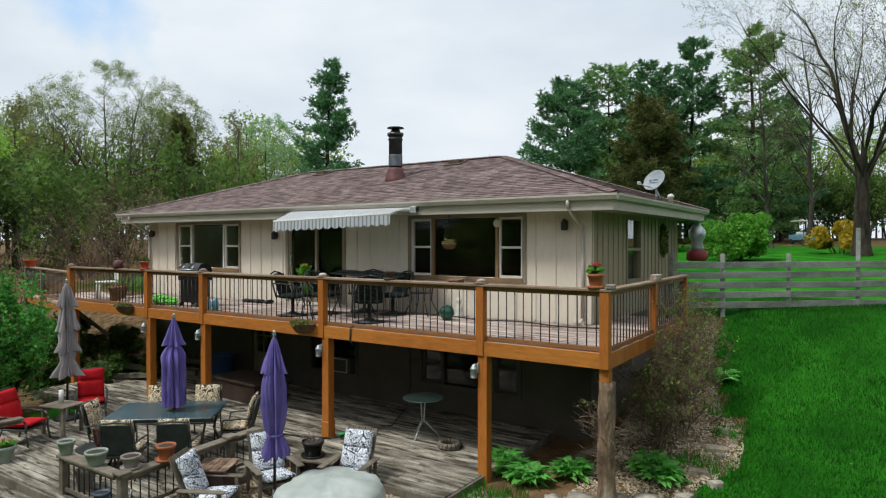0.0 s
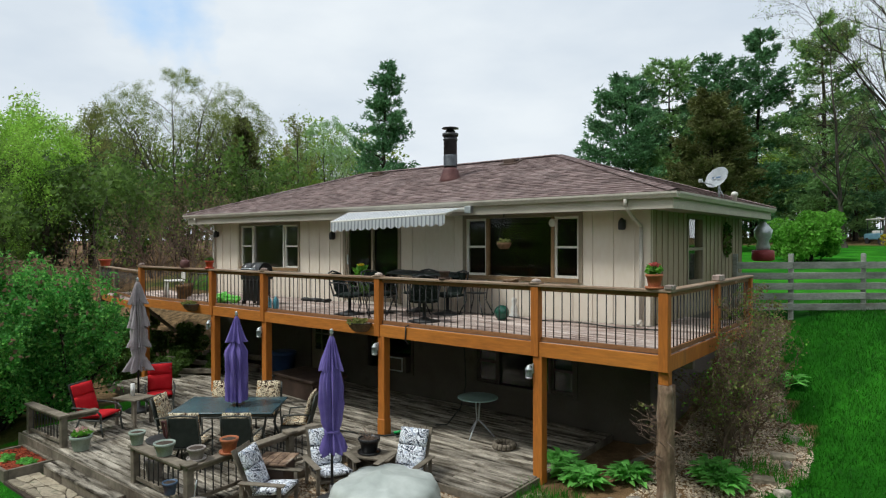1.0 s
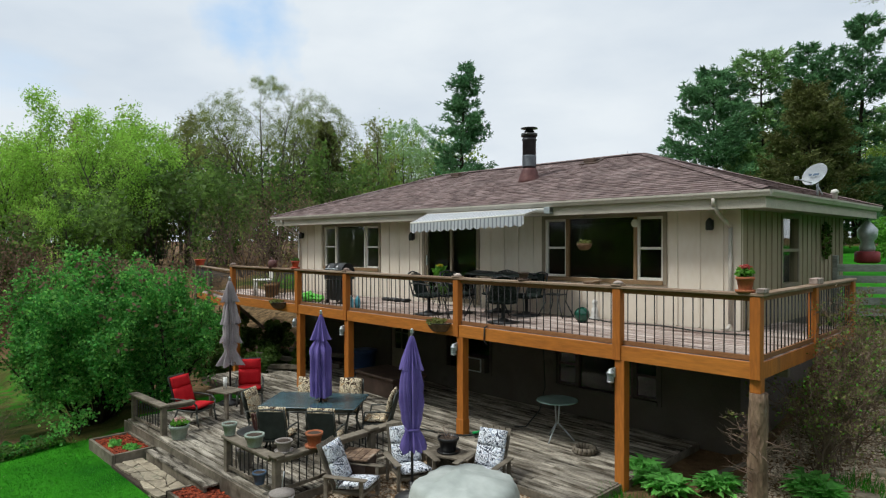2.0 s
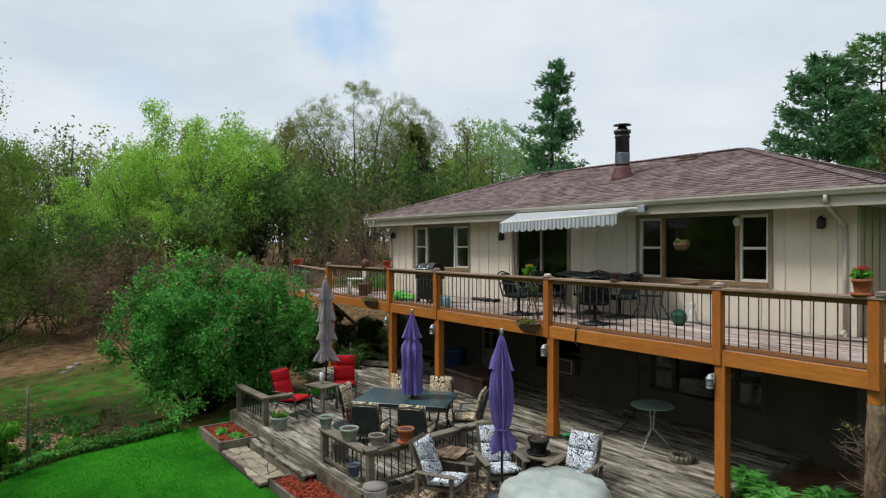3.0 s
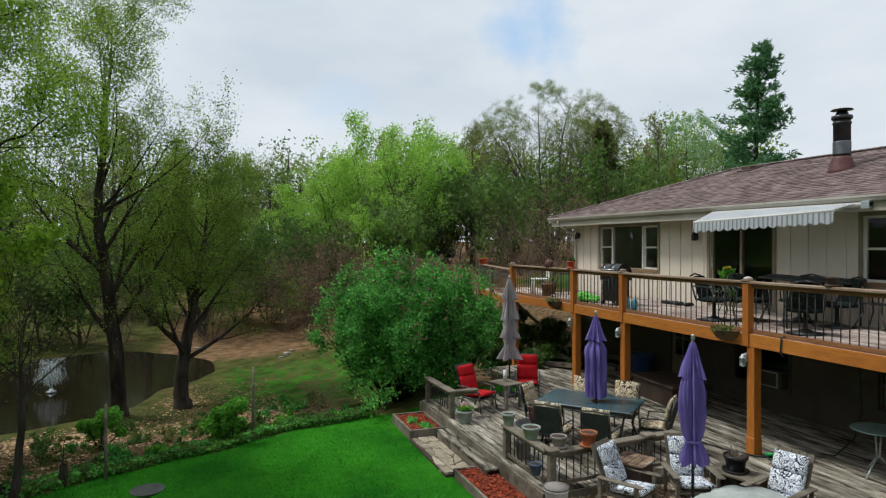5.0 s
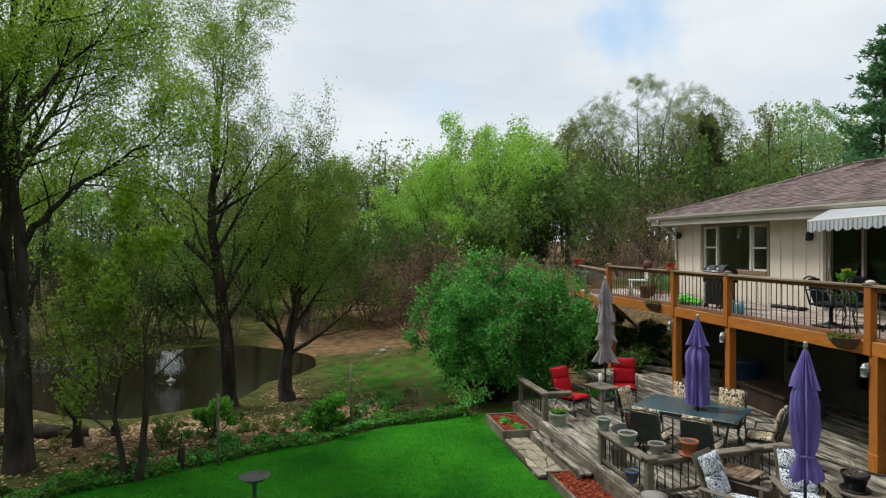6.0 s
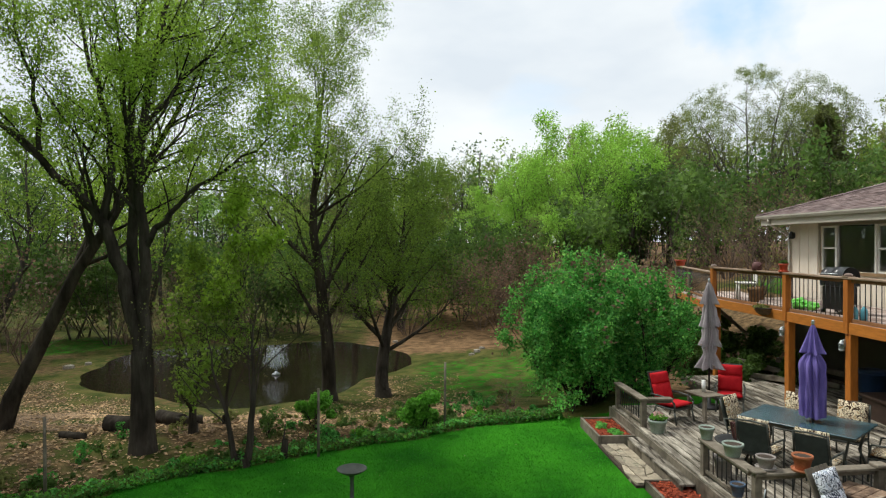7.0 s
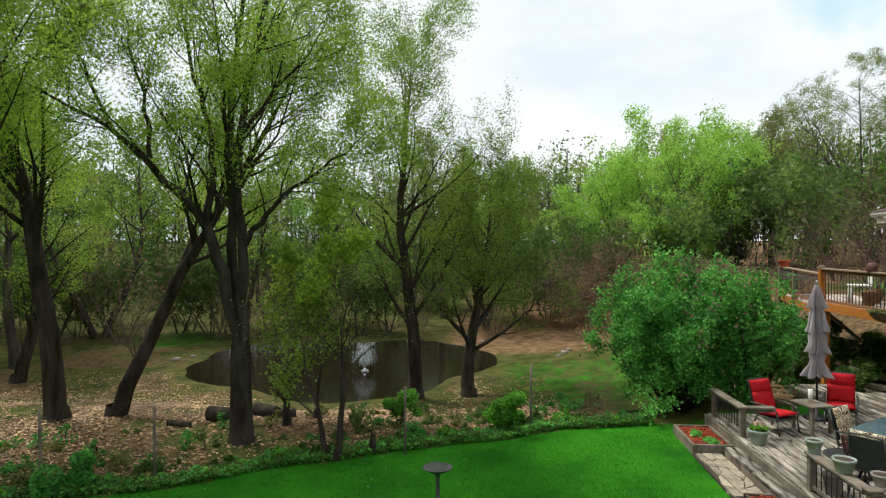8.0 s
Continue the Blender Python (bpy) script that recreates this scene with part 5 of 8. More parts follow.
gr = thing("grill", (-10.2, 0.85, 2.022), "black and silver gas grill on a cart", "grill", turn=8)
gr.scale = (0.86, 0.86, 0.92)
part("cart", B(-0.30, 0.30, -0.24, 0.24, 0.10, 0.64, bevel=0.01), M["grillblack"], gr)
part("firebox", B(-0.36, 0.36, -0.27, 0.27, 0.645, 0.82, bevel=0.02), M["grillblack"], gr)
for x0, x1, r, mt3, lb in ((-0.36, -0.02, 0.255, "grillblack", "black end of the lid"), (-0.015, 0.36, 0.27, "grillblack", "black half of the lid")):
    bm = bmesh.new()
    ends = [[bm.verts.new((x, r * math.cos(a), 0.823 + r * math.sin(a))) for a in (math.pi * k / 10 for k in range(11))] for x in (x0, x1)]
    for k in range(10):
        bm.faces.new((ends[0][k], ends[0][k + 1], ends[1][k + 1], ends[1][k])).smooth = True
    bm.faces.new(ends[0])
    bm.faces.new(ends[1][::-1])
    part("lid", bm, M[mt3], gr, lb)
part("handle", tube(bmesh.new(), (-0.26, -0.30, 0.93), (0.26, -0.30, 0.93), 0.015), M["galv"], gr)
part("side_shelf", B(-0.52, -0.365, -0.22, 0.22, 0.79, 0.815, bevel=0.006), M["grillblack"], gr)
for x in (-0.3, 0.3):
    for y in (-0.2, 0.2):
        part("wheel", tube(bmesh.new(), (x - 0.02, y, 0.055), (x + 0.02, y, 0.055), 0.055, n=14), M["iron"], gr)
for k, x in enumerate((-9.0, -8.97)):
    bt = thing("bottle", (x, 0.32 + 0.17 * k, 2.022), "aqua plastic jug standing on the deck", "jug", "aqua jugs")
    part("body", lathe(bmesh.new(), [(0.055, 0), (0.06, 0.02), (0.06, 0.2), (0.03, 0.25), (0.02, 0.27)], 12), M["aqua"], bt)
    part("cap", lathe(bmesh.new(), [(0.022, 0.265), (0.022, 0.295), (0.018, 0.3)], 10), M["white"], bt)
for k, (x, y, r) in enumerate(((-11.5, 0.75, 0.13), (-11.2, 0.6, 0.15), (-10.9, 0.7, 0.13))):
    bg2 = thing("plastic_bag", (x, y, 2.02), "lime green plastic bag lying on the deck", "bag", "lime bags")
    bm = bmesh.new()
    bmesh.ops.create_icosphere(bm, subdivisions=3, radius=r)
    for v in bm.verts:
        f = 1 + 0.55 * noise.noise(v.co * 11 + Vector((k, 0, 0))) + 0.3 * noise.noise(v.co * 26)
        v.co = Vector((v.co.x * f * 1.15, v.co.y * f, max(0.0, r * 0.75 + v.co.z * 0.8 * f)))
    part("sack", bm, M["lime"], bg2)
bl = thing("gazing_ball", (-3.8, 1.82, 2.02), "dark green glass gazing ball on the deck", "ball")
bm = bmesh.new()
bmesh.ops.create_uvsphere(bm, u_segments=20, v_segments=12, radius=0.145, matrix=Matrix.Translation((0, 0, 0.147)))
for f in bm.faces:
    f.smooth = True
part("globe", bm, M["greenball"], bl)
part("ring", lathe(bmesh.new(), [(0.08, 0), (0.09, 0.02), (0.075, 0.025)], 14), M["iron"], bl)
solid("garden_statue", lathe(bmesh.new(), [(0.10, 2.02), (0.11, 2.05), (0.06, 2.09), (0.075, 2.16), (0.055, 2.24), (0.035, 2.27), (0.055, 2.33), (0.05, 2.38), (0.015, 2.41)], 12, (-3.9, 2.42, 0)), M["plaster"], "small white plaster garden figure on the deck", "statue")
hs = thing("garden_hose", (0, 0, 2.028), "thin dark hose lying along the deck by the wall", "hose")
part("tube", pipe(bmesh.new(), [(-4.6 + k * 0.25, 2.25 + 0.10 * math.sin(k * 0.9) - 0.03 * k * 0.3, 0.012) for k in range(16)], 0.012), M["hose"], hs)
mt = thing("shoes", (-9.9, 2.1, 2.022), "dark shoes lying on the deck by the wall", "shoes")
for k in range(4):
    part("shoe", pad(bmesh.new(), 0.26, 0.10, 0.09, pose(0.24 * k, 0.06 * (k % 2), 0.045, 0, 0, 30 * k)), M["iron"], mt)
flower_pot("lily_pot", (-8.0, 2.2, 2.48), 0.14, 0.22, "greypot", "yellow flowering lily in a grey pot by the door", False, "leaf_shrub", 21, 0.13, "potted plant", petals="petal_yellow", height=0.24)
ps = thing("plant_stand", (-8.0, 2.2, 2.022), "black wire plant stand by the sliding door", "plant stand")
part("ring", lathe(bmesh.new(), [(0.13, 0.43), (0.15, 0.44), (0.15, 0.455), (0.0 + 0.02, 0.457)], 14), M["iron"], ps)
for k in range(3):
    a = k * 2.094
    part("leg", pipe(bmesh.new(), [(0.18 * math.cos(a), 0.18 * math.sin(a), 0), (0.09 * math.cos(a), 0.09 * math.sin(a), 0.22), (0.14 * math.cos(a), 0.14 * math.sin(a), 0.44)], 0.009), M["iron"], ps)
ps2 = thing("plant_stand", (-6.0, 0.32, 2.022), "curved black wire plant stand near the railing", "plant stand")
for k in range(4):
    a = k * 1.571
    part("leg", pipe(bmesh.new(), [(0.22 * math.cos(a), 0.14 * math.sin(a), 0), (0.08 * math.cos(a), 0.06 * math.sin(a), 0.3), (0.16 * math.cos(a), 0.1 * math.sin(a), 0.55), (0.05 * math.cos(a), 0.05 * math.sin(a), 0.72)], 0.009), M["iron"], ps2)
leaves_part(ps2, "foliage", blob(23, 60, (0, 0, 0.6), 0.12, 0.8), 0.06, "leaf_dark", 23)
for k, (x, y) in enumerate(((-13.05, 0.55), (-13.65, 1.0))):
    flower_pot("tub_planter", (x, y, 2.022), 0.17, 0.36, "wicker", "brown ribbed tub planter on the deck", False, category="planter", group="brown tubs")
wt2 = thing("garden_chair", (-13.8, 0.72, 2.022), "white garden chair at the far end of the deck", "chair", turn=160)
part("seat", B(-0.25, 0.25, -0.24, 0.24, 0.42, 0.46, bevel=0.01), M["white"], wt2)
part("backrest", B(-0.25, 0.25, -0.27, -0.23, 0.48, 0.92, bevel=0.015), M["white"], wt2)
for sx in (-0.22, 0.22):
    for sy in (-0.2, 0.2):
        part("leg", tube(bmesh.new(), (sx, sy, 0), (sx * 0.95, sy * 0.95, 0.42), 0.02), M["white"], wt2)
dt = thing("side_table", (-13.4, 1.5, 2.022), "black metal side table at the deck corner", "table")
part("tabletop", B(-0.25, 0.25, -0.2, 0.2, 0.60, 0.63, bevel=0.008), M["iron"], dt)
for sx in (-0.2, 0.2):
    for sy in (-0.16, 0.16):
        part("leg", tube(bmesh.new(), (sx, sy, 0), (sx, sy, 0.6), 0.012), M["iron"], dt)


# ---- under the deck ----
gt = thing("glass_table", (-3.78, 1.0, 0.0), "small round frosted green glass table on metal legs", "table")
part("tabletop", lathe(bmesh.new(), [(0.36, 0.70), (0.37, 0.705), (0.37, 0.715), (0.36, 0.72)], 32), mat("pale green glass", (0.20, 0.30, 0.265), (0.26, 0.37, 0.33), 3, 0.15, 0, spec=0.7), gt)
part("column", pipe(bmesh.new(), [(0.05, 0, 0.70), (0.02, 0, 0.30), (-0.02, 0, 0.30), (-0.05, 0, 0.70)], 0.014), M["galv"], gt)
for k in range(3):
    a = 0.6 + k * 2.094
    part("leg", pipe(bmesh.new(), [(0.02 * math.cos(a), 0.02 * math.sin(a), 0.30), (0.13 * math.cos(a), 0.13 * math.sin(a), 0.19), (0.30 * math.cos(a), 0.30 * math.sin(a), 0.0)], 0.014), M["galv"], gt)
rw2 = thing("rope_ring", (-3.05, 0.74, 0.0), "weathered brown coiled ring lying on the patio", "ring")
bm = bmesh.new()
for j in range(2):
    pipe(bm, [(0.17 * math.cos(a) + 0.01 * j, 0.17 * math.sin(a), 0.045 + 0.03 * j) for a in (k * 0.3927 for k in range(17))], 0.04, 8)
part("coil", bm, M["old_wood"], rw2)
bx = thing("storage_bench", (-8.75, 1.25, 0.0), "dark brown wooden storage bench under the deck", "bench", turn=-4)
part("body", B(-0.75, 0.75, -0.45, 0.45, 0.0, 0.40, bevel=0.01), M["brownbox"], bx)
part("lid", B(-0.80, 0.80, -0.50, 0.50, 0.40, 0.47, bevel=0.02), M["brownbox"], bx)
bb = thing("blue_bin", (-10.9, 2.15, 0.0), "blue plastic bin against the lower wall", "bin")
part("body", lathe(bmesh.new(), [(0.26, 0), (0.27, 0.02), (0.32, 0.55), (0.34, 0.56), (0.34, 0.6)], 20), M["bluebin"], bb)
part("lid", lathe(bmesh.new(), [(0.35, 0.60), (0.35, 0.63), (0.2, 0.66)], 20), M["bluebin"], bb)
nz = thing("hose_nozzle", (-5.0, 0.1, 0.0), "bright green hose nozzle by the deck post", "nozzle")
part("nozzle", tube(bmesh.new(), (0, 0, 0.05), (0.14, 0.10, 0.10), 0.03, 0.02), M["brightgreen"], nz)
part("hose", pipe(bmesh.new(), [(0, 0, 0.03), (0.12, -0.05, 0.02), (0.2, 0.06, 0.02), (0.08, 0.12, 0.02), (-0.1, -0.15, 0.02), (-0.6, -0.35, 0.02), (-1.2, -0.45, 0.02)], 0.014), M["hose"], nz)
hc = thing("power_cable", (-5.0, 1.6, 0.0), "black cord hanging from the deck and curling on the patio", "cord")
part("cord", pipe(bmesh.new(), [(0.30, 0.2, 1.8), (0.34, 0.2, 1.2), (0.40, 0.15, 0.7), (0.46, -0.1, 0.3), (0.40, -0.45, 0.04), (0.2, -0.55, 0.02)], 0.012), M["hose"], hc)
cp = thing("power_cable", (-4.55, -0.055, 1.7), "black cord looped over the deck rim", "cord")
part("cord", pipe(bmesh.new(), [(0, 0.05, 0.36), (-0.02, -0.005, 0.33), (-0.03, -0.005, 0.1), (-0.02, 0.06, 0.02)], 0.012), M["hose"], cp)
lg = thing("log_post", (-0.07, 0.09, 0.0), "peeling old tree trunk carrying the deck corner", "post")
bm = bmesh.new()
rr = random.Random(4)
lathe(bm, [(0.165, -0.15), (0.14, 0.02), (0.118, 0.25), (0.122, 0.6), (0.108, 0.9), (0.118, 1.2), (0.105, 1.5), (0.11, 1.62)], 14, wob=lambda a, j: 1 + 0.10 * math.sin(3 * a + j) + 0.06 * math.sin(7 * a + 2 * j))
part("trunk", bm, M["log"], lg)
for k in range(26):
    bm = bmesh.new()
    a, z = rr.uniform(2.2, 6.6), rr.uniform(0.5, 1.15)
    p = Vector((0.10 * math.cos(a), 0.10 * math.sin(a), z))
    d2 = Vector((math.cos(a), math.sin(a), rr.uniform(-0.3, 0.7)))
    r = 0.007
    for j in range(4):
        q2 = p + d2 * rr.uniform(0.06, 0.12)
        tube(bm, p, q2, r, r * 0.75, 4)
        if j:
            tube(bm, p, p + Vector((rr.uniform(-0.1, 0.1), rr.uniform(-0.1, 0.1), rr.uniform(0, 0.1))), r * 0.5, 0.002, 3)
        p, r = q2, r * 0.75
        d2 = (d2 + Vector((rr.uniform(-0.6, 0.6), rr.uniform(-0.6, 0.6), rr.uniform(-0.3, 0.5)))).normalized()
    part("dead_branch", bm, M["twig"], lg)
fp = thing("fallen_board", (-0.95, 1.1, -0.1), "loose weathered board leaning on the ground", "board")
part("plank", B(-0.05, 0.05, -0.4, 0.4, 0.0, 0.03), M["old_wood"], fp).matrix_basis = pose(0, 0, 0.2, 22, 0, -50)


# ---- patio ----
pr = thing("patio_railing", (0, 0, 0), "low weathered grey patio railing with black balusters", "railing", kind="structure")
pb = mesh_of("baluster", tube(bmesh.new(), (0, 0, 0.08), (0, 0, 0.50), 0.009, 0.009, 6), M["iron"])


def low_rail(a, b, cap=True):
    a, b = Vector((*a, 0)), Vector((*b, 0))
    way = (b - a).normalized()
    ln = (b - a).length
    m = Matrix.Translation(a) @ way.to_track_quat("X", "Z").to_matrix().to_4x4()
    part("rail_cap", B(-0.06, ln + 0.06, -0.085, 0.085, 0.515, 0.553, bevel=0.006), M["old_wood"], pr).matrix_world = m
    part("rail", B(0.05, ln - 0.05, -0.02, 0.02, 0.45, 0.512), M["old_wood"], pr).matrix_world = m
    part("rail", B(0.05, ln - 0.05, -0.02, 0.02, 0.05, 0.10), M["old_wood"], pr).matrix_world = m
    n = int(ln / 0.125)
    for k in range(1, n):
        ob = new("baluster", pb)
        ob.parent = pr
        ob.location = a + way * (ln * k / n)


pp = mesh_of("rail_post", B(-0.05, 0.05, -0.05, 0.05, -0.15, 0.513, bevel=0.006), M["old_wood"])
for x, y in ((-6.47, -3.88), (-5.04, -3.86), (-5.14, -2.12), (-9.04, -3.88), (-10.42, -3.92)):
    ob = new("rail_post", pp)
    ob.parent = pr
    ob.location = (x, y, 0)
low_rail((-6.47, -3.88), (-5.15, -3.87))
low_rail((-5.04, -3.86), (-5.22, -1.58))
low_rail((-10.42, -3.92), (-9.04, -3.88))
part("rail_cap", B(-9.12, -8.95, -3.79, -3.32, 0.515, 0.553, bevel=0.006), M["old_wood"], pr)
part("rail", B(-9.055, -9.015, -3.82, -3.34, 0.45, 0.512), M["old_wood"], pr)
part("post_cap", B(-5.23, -5.05, -2.21, -2.03, 0.555, 0.60, bevel=0.01), M["old_wood"], pr)
part("post_cap", B(-5.13, -4.95, -3.95, -3.77, 0.555, 0.59, bevel=0.01), M["old_wood"], pr)

st = thing("patio_step", (0, 0, 0), "weathered timber step down from the patio deck", "step", kind="structure")
for k in range(2):
    part("tread", B(-8.80, -6.42, -4.165 - 0.125 * k, -4.047 - 0.125 * k, -0.165, -0.125, bevel=0.006), M["plank"], st)
part("riser", B(-8.80, -6.42, -4.275, -4.24, -0.42, -0.167), M["old_wood"], st)


def dining_chair():
    t = thing("dining_chair", (0, 0, 0), "bronze metal dining chair with tan floral cushions", "chair", "chairs round the patio table")
    part("seat_frame", B(-0.25, 0.25, -0.24, 0.26, 0.37, 0.40, bevel=0.01), M["bronze"], t)
    part("seat", pad(bmesh.new(), 0.48, 0.48, 0.11, pose(0, 0.01, 0.455)), M["floral_tan"], t, "tan floral seat cushion")
    part("back_sling", B(-0.23, 0.23, -0.012, 0.012, -0.27, 0.27, bevel=0.01), M["sling"], t, "dark sling back").matrix_basis = pose(0, -0.30, 0.68, 14, 0, 0)
    part("backrest", pad(bmesh.new(), 0.47, 0.60, 0.10, pose(0, -0.235, 0.72, 104, 0, 0)), M["floral_tan"], t, "tan floral back cushion")
    for s in (-1, 1):
        part("leg", pipe(bmesh.new(), [(s * 0.26, 0.25, 0), (s * 0.27, 0.24, 0.40), (s * 0.28, 0.20, 0.62), (s * 0.28, -0.10, 0.64), (s * 0.26, -0.28, 0.62)], 0.016), M["bronze"], t)
        part("leg", pipe(bmesh.new(), [(s * 0.26, -0.30, 0), (s * 0.25, -0.22, 0.38), (s * 0.25, -0.29, 0.62), (s * 0.24, -0.38, 0.97)], 0.016), M["bronze"], t)
    part("top_rail", pipe(bmesh.new(), [(-0.24, -0.38, 0.97), (0, -0.39, 0.99), (0.24, -0.38, 0.97)], 0.016), M["bronze"], t)
    return t


TA = 38.5
tb2 = thing("dining_table", (-6.72, -2.13, 0), "rectangular patio table with blue-green glass top", "table", turn=TA)
part("tabletop", B(-0.84, 0.85, -0.55, 0.53, 0.725, 0.75, bevel=0.008), M["tabletop"], tb2)
part("apron", B(-0.80, 0.80, -0.48, 0.48, 0.67, 0.722), M["bronze"], tb2)
for sx in (-0.72, 0.72):
    for sy in (-0.40, 0.40):
        part("leg", pipe(bmesh.new(), [(sx * 1.05, sy * 1.05, 0), (sx * 0.9, sy * 0.85, 0.35), (sx, sy, 0.68)], 0.02), M["bronze"], tb2)
dc = dining_chair()
spots = [(-6.43, -3.02, TA), (-5.80, -2.52, TA), (-7.62, -1.77, TA + 180), (-6.97, -1.26, TA + 180), (-7.48, -2.68, TA - 90), (-6.02, -1.27, TA + 90)]
dc.scale = (0.93, 0.93, 0.90)
dc.location, dc.rotation_euler = (spots[0][0], spots[0][1], 0), (0, 0, radians(spots[0][2]))
for x, y, a in spots[1:]:
    copy_thing(dc, pose(x, y, 0, 0, 0, a))


def umbrella(place, label, tiers, material, pole_top, seed, group="", pole=M["iron"]):
    """A closed umbrella: pole, finial and hanging folded tiers, each (z0, z1, r0, r1, r_mid)."""
    t = thing("patio_umbrella", place, label, "umbrella", group)
    part("pole", tube(bmesh.new(), (0, 0, 0.02), (0, 0, pole_top), 0.02, n=10), pole, t)
    part("base", lathe(bmesh.new(), [(0.24, 0), (0.25, 0.03), (0.20, 0.06), (0.04, 0.09), (0.035, 0.25)], 20), M["iron"], t)
    part("finial", lathe(bmesh.new(), [(0.018, 0), (0.03, 0.02), (0.018, 0.04), (0.028, 0.055), (0.008, 0.075)], 10, (0, 0, pole_top - 0.01)), M["galv"], t)
    for j, prof in enumerate(tiers):
        n = 96
        bm = bmesh.new()
        rings = []
        hi, lo = prof[0][1], prof[-1][1]
        for r, z, fold in prof:
            ring = []
            for k in range(n):
                a = 2 * math.pi * k / n
                w2 = 1 + 2.9 * fold * (1.2 * (0.5 - abs(math.sin(4 * a + seed))) + 0.45 * math.sin(13 * a + 2 * seed + j + 2.5 * z) + 0.3 * math.sin(3 * a + seed * 3) + 0.42 * math.sin(21 * a + seed + 4 * z) + 0.25 * math.sin(6 * a + 9 * z + seed))
                ring.append(bm.verts.new((r * w2 * math.cos(a), r * w2 * math.sin(a), z + (0.03 * math.sin(8 * a + seed + 1) * fold * 3 if z == lo else 0))))
            rings.append(ring)
        for u2, d2 in zip(rings, rings[1:]):
            for k in range(n):
                bm.faces.new((u2[k], d2[k], d2[(k + 1) % n], u2[(k + 1) % n])).smooth = True
        part("canopy", bm, material, t)
    return t


umbrella((-6.60, -2.09, 0.04), "closed purple canvas umbrella standing through the patio table", [
    [(0.025, 2.22, 0.0), (0.045, 2.16, 0.05), (0.078, 2.0, 0.11), (0.105, 1.88, 0.14), (0.128, 1.79, 0.17)],
    [(0.06, 1.86, 0.0), (0.08, 1.77, 0.10), (0.11, 1.71, 0.14), (0.152, 1.64, 0.11), (0.166, 1.57, 0.10), (0.16, 1.35, 0.11), (0.156, 1.1, 0.11), (0.16, 0.85, 0.12), (0.152, 0.79, 0.13)]], M["purple"], 2.24, 1.0, "purple umbrellas")
umb2 = umbrella((-3.74, -2.5, -0.05), "closed purple canvas umbrella tied with a cord by the fire pit", [
    [(0.025, 2.28, 0.0), (0.04, 2.24, 0.05), (0.066, 2.10, 0.12), (0.094, 1.98, 0.15), (0.128, 1.83, 0.17)],
    [(0.07, 1.88, 0.0), (0.11, 1.80, 0.08), (0.122, 1.70, 0.11), (0.126, 1.6, 0.13), (0.118, 1.35, 0.14), (0.105, 1.12, 0.15), (0.078, 0.98, 0.12), (0.11, 0.86, 0.16), (0.125, 0.74, 0.19), (0.115, 0.69, 0.19)]], M["purple"], 2.32, 2.3, "purple umbrellas")
part("cord", lathe(bmesh.new(), [(0.098, 0.965), (0.108, 0.98), (0.098, 1.0)], 20), M["purple"], umb2)
umbrella((-10.35, -1.95, 0), "faded grey closed umbrella in hanging tiers", [
    [(0.035, 2.70, 0.0), (0.065, 2.60, 0.08), (0.10, 2.42, 0.14), (0.14, 2.24, 0.18)],
    [(0.08, 2.30, 0.0), (0.12, 2.14, 0.12), (0.145, 1.92, 0.17), (0.17, 1.76, 0.2)],
    [(0.10, 1.84, 0.0), (0.13, 1.66, 0.14), (0.125, 1.5, 0.15), (0.175, 1.34, 0.22)],
    [(0.09, 1.42, 0.0), (0.12, 1.28, 0.14), (0.10, 1.16, 0.12), (0.14, 1.0, 0.2), (0.175, 0.86, 0.24)]], M["greycanvas"], 2.72, 3.7)


def red_chair(x, y, turn):
    t = thing("patio_armchair", (x, y, 0), "dark metal patio armchair with bright red cushions", "armchair", "red cushioned chairs", turn=turn)
    part("seat", pad(bmesh.new(), 0.56, 0.58, 0.13, pose(0, 0.02, 0.43, 5, 0, 0)), M["red"], t, "red seat cushion")
    b = part("backrest", pad(bmesh.new(), 0.56, 0.42, 0.15, pose(0, -0.30, 0.66, 106, 0, 0)), M["red"], t, "red lower back cushion")
    part("headrest", pad(bmesh.new(), 0.56, 0.28, 0.15, pose(0, -0.395, 0.99, 106, 0, 0)), M["red"], t, "red head cushion")
    part("seat_frame", B(-0.28, 0.28, -0.26, 0.30, 0.32, 0.36, bevel=0.01), M["bronze"], t)
    part("back_frame", B(-0.28, 0.28, -0.02, 0.0, -0.40, 0.42, bevel=0.008), M["bronze"], t).matrix_basis = pose(0, -0.40, 0.74, 16, 0, 0)
    for s in (-1, 1):
        part("armrest", pipe(bmesh.new(), [(s * 0.31, -0.40, 0.62), (s * 0.33, -0.1, 0.63), (s * 0.33, 0.20, 0.60), (s * 0.32, 0.30, 0.50)], 0.022), M["bronze"], t)
        part("leg", pipe(bmesh.new(), [(s * 0.32, 0.30, 0.50), (s * 0.30, 0.28, 0.3), (s * 0.31, 0.34, 0)], 0.02), M["bronze"], t)
        part("leg", pipe(bmesh.new(), [(s * 0.29, -0.24, 0.36), (s * 0.30, -0.36, 0)], 0.02), M["bronze"], t)
    return t


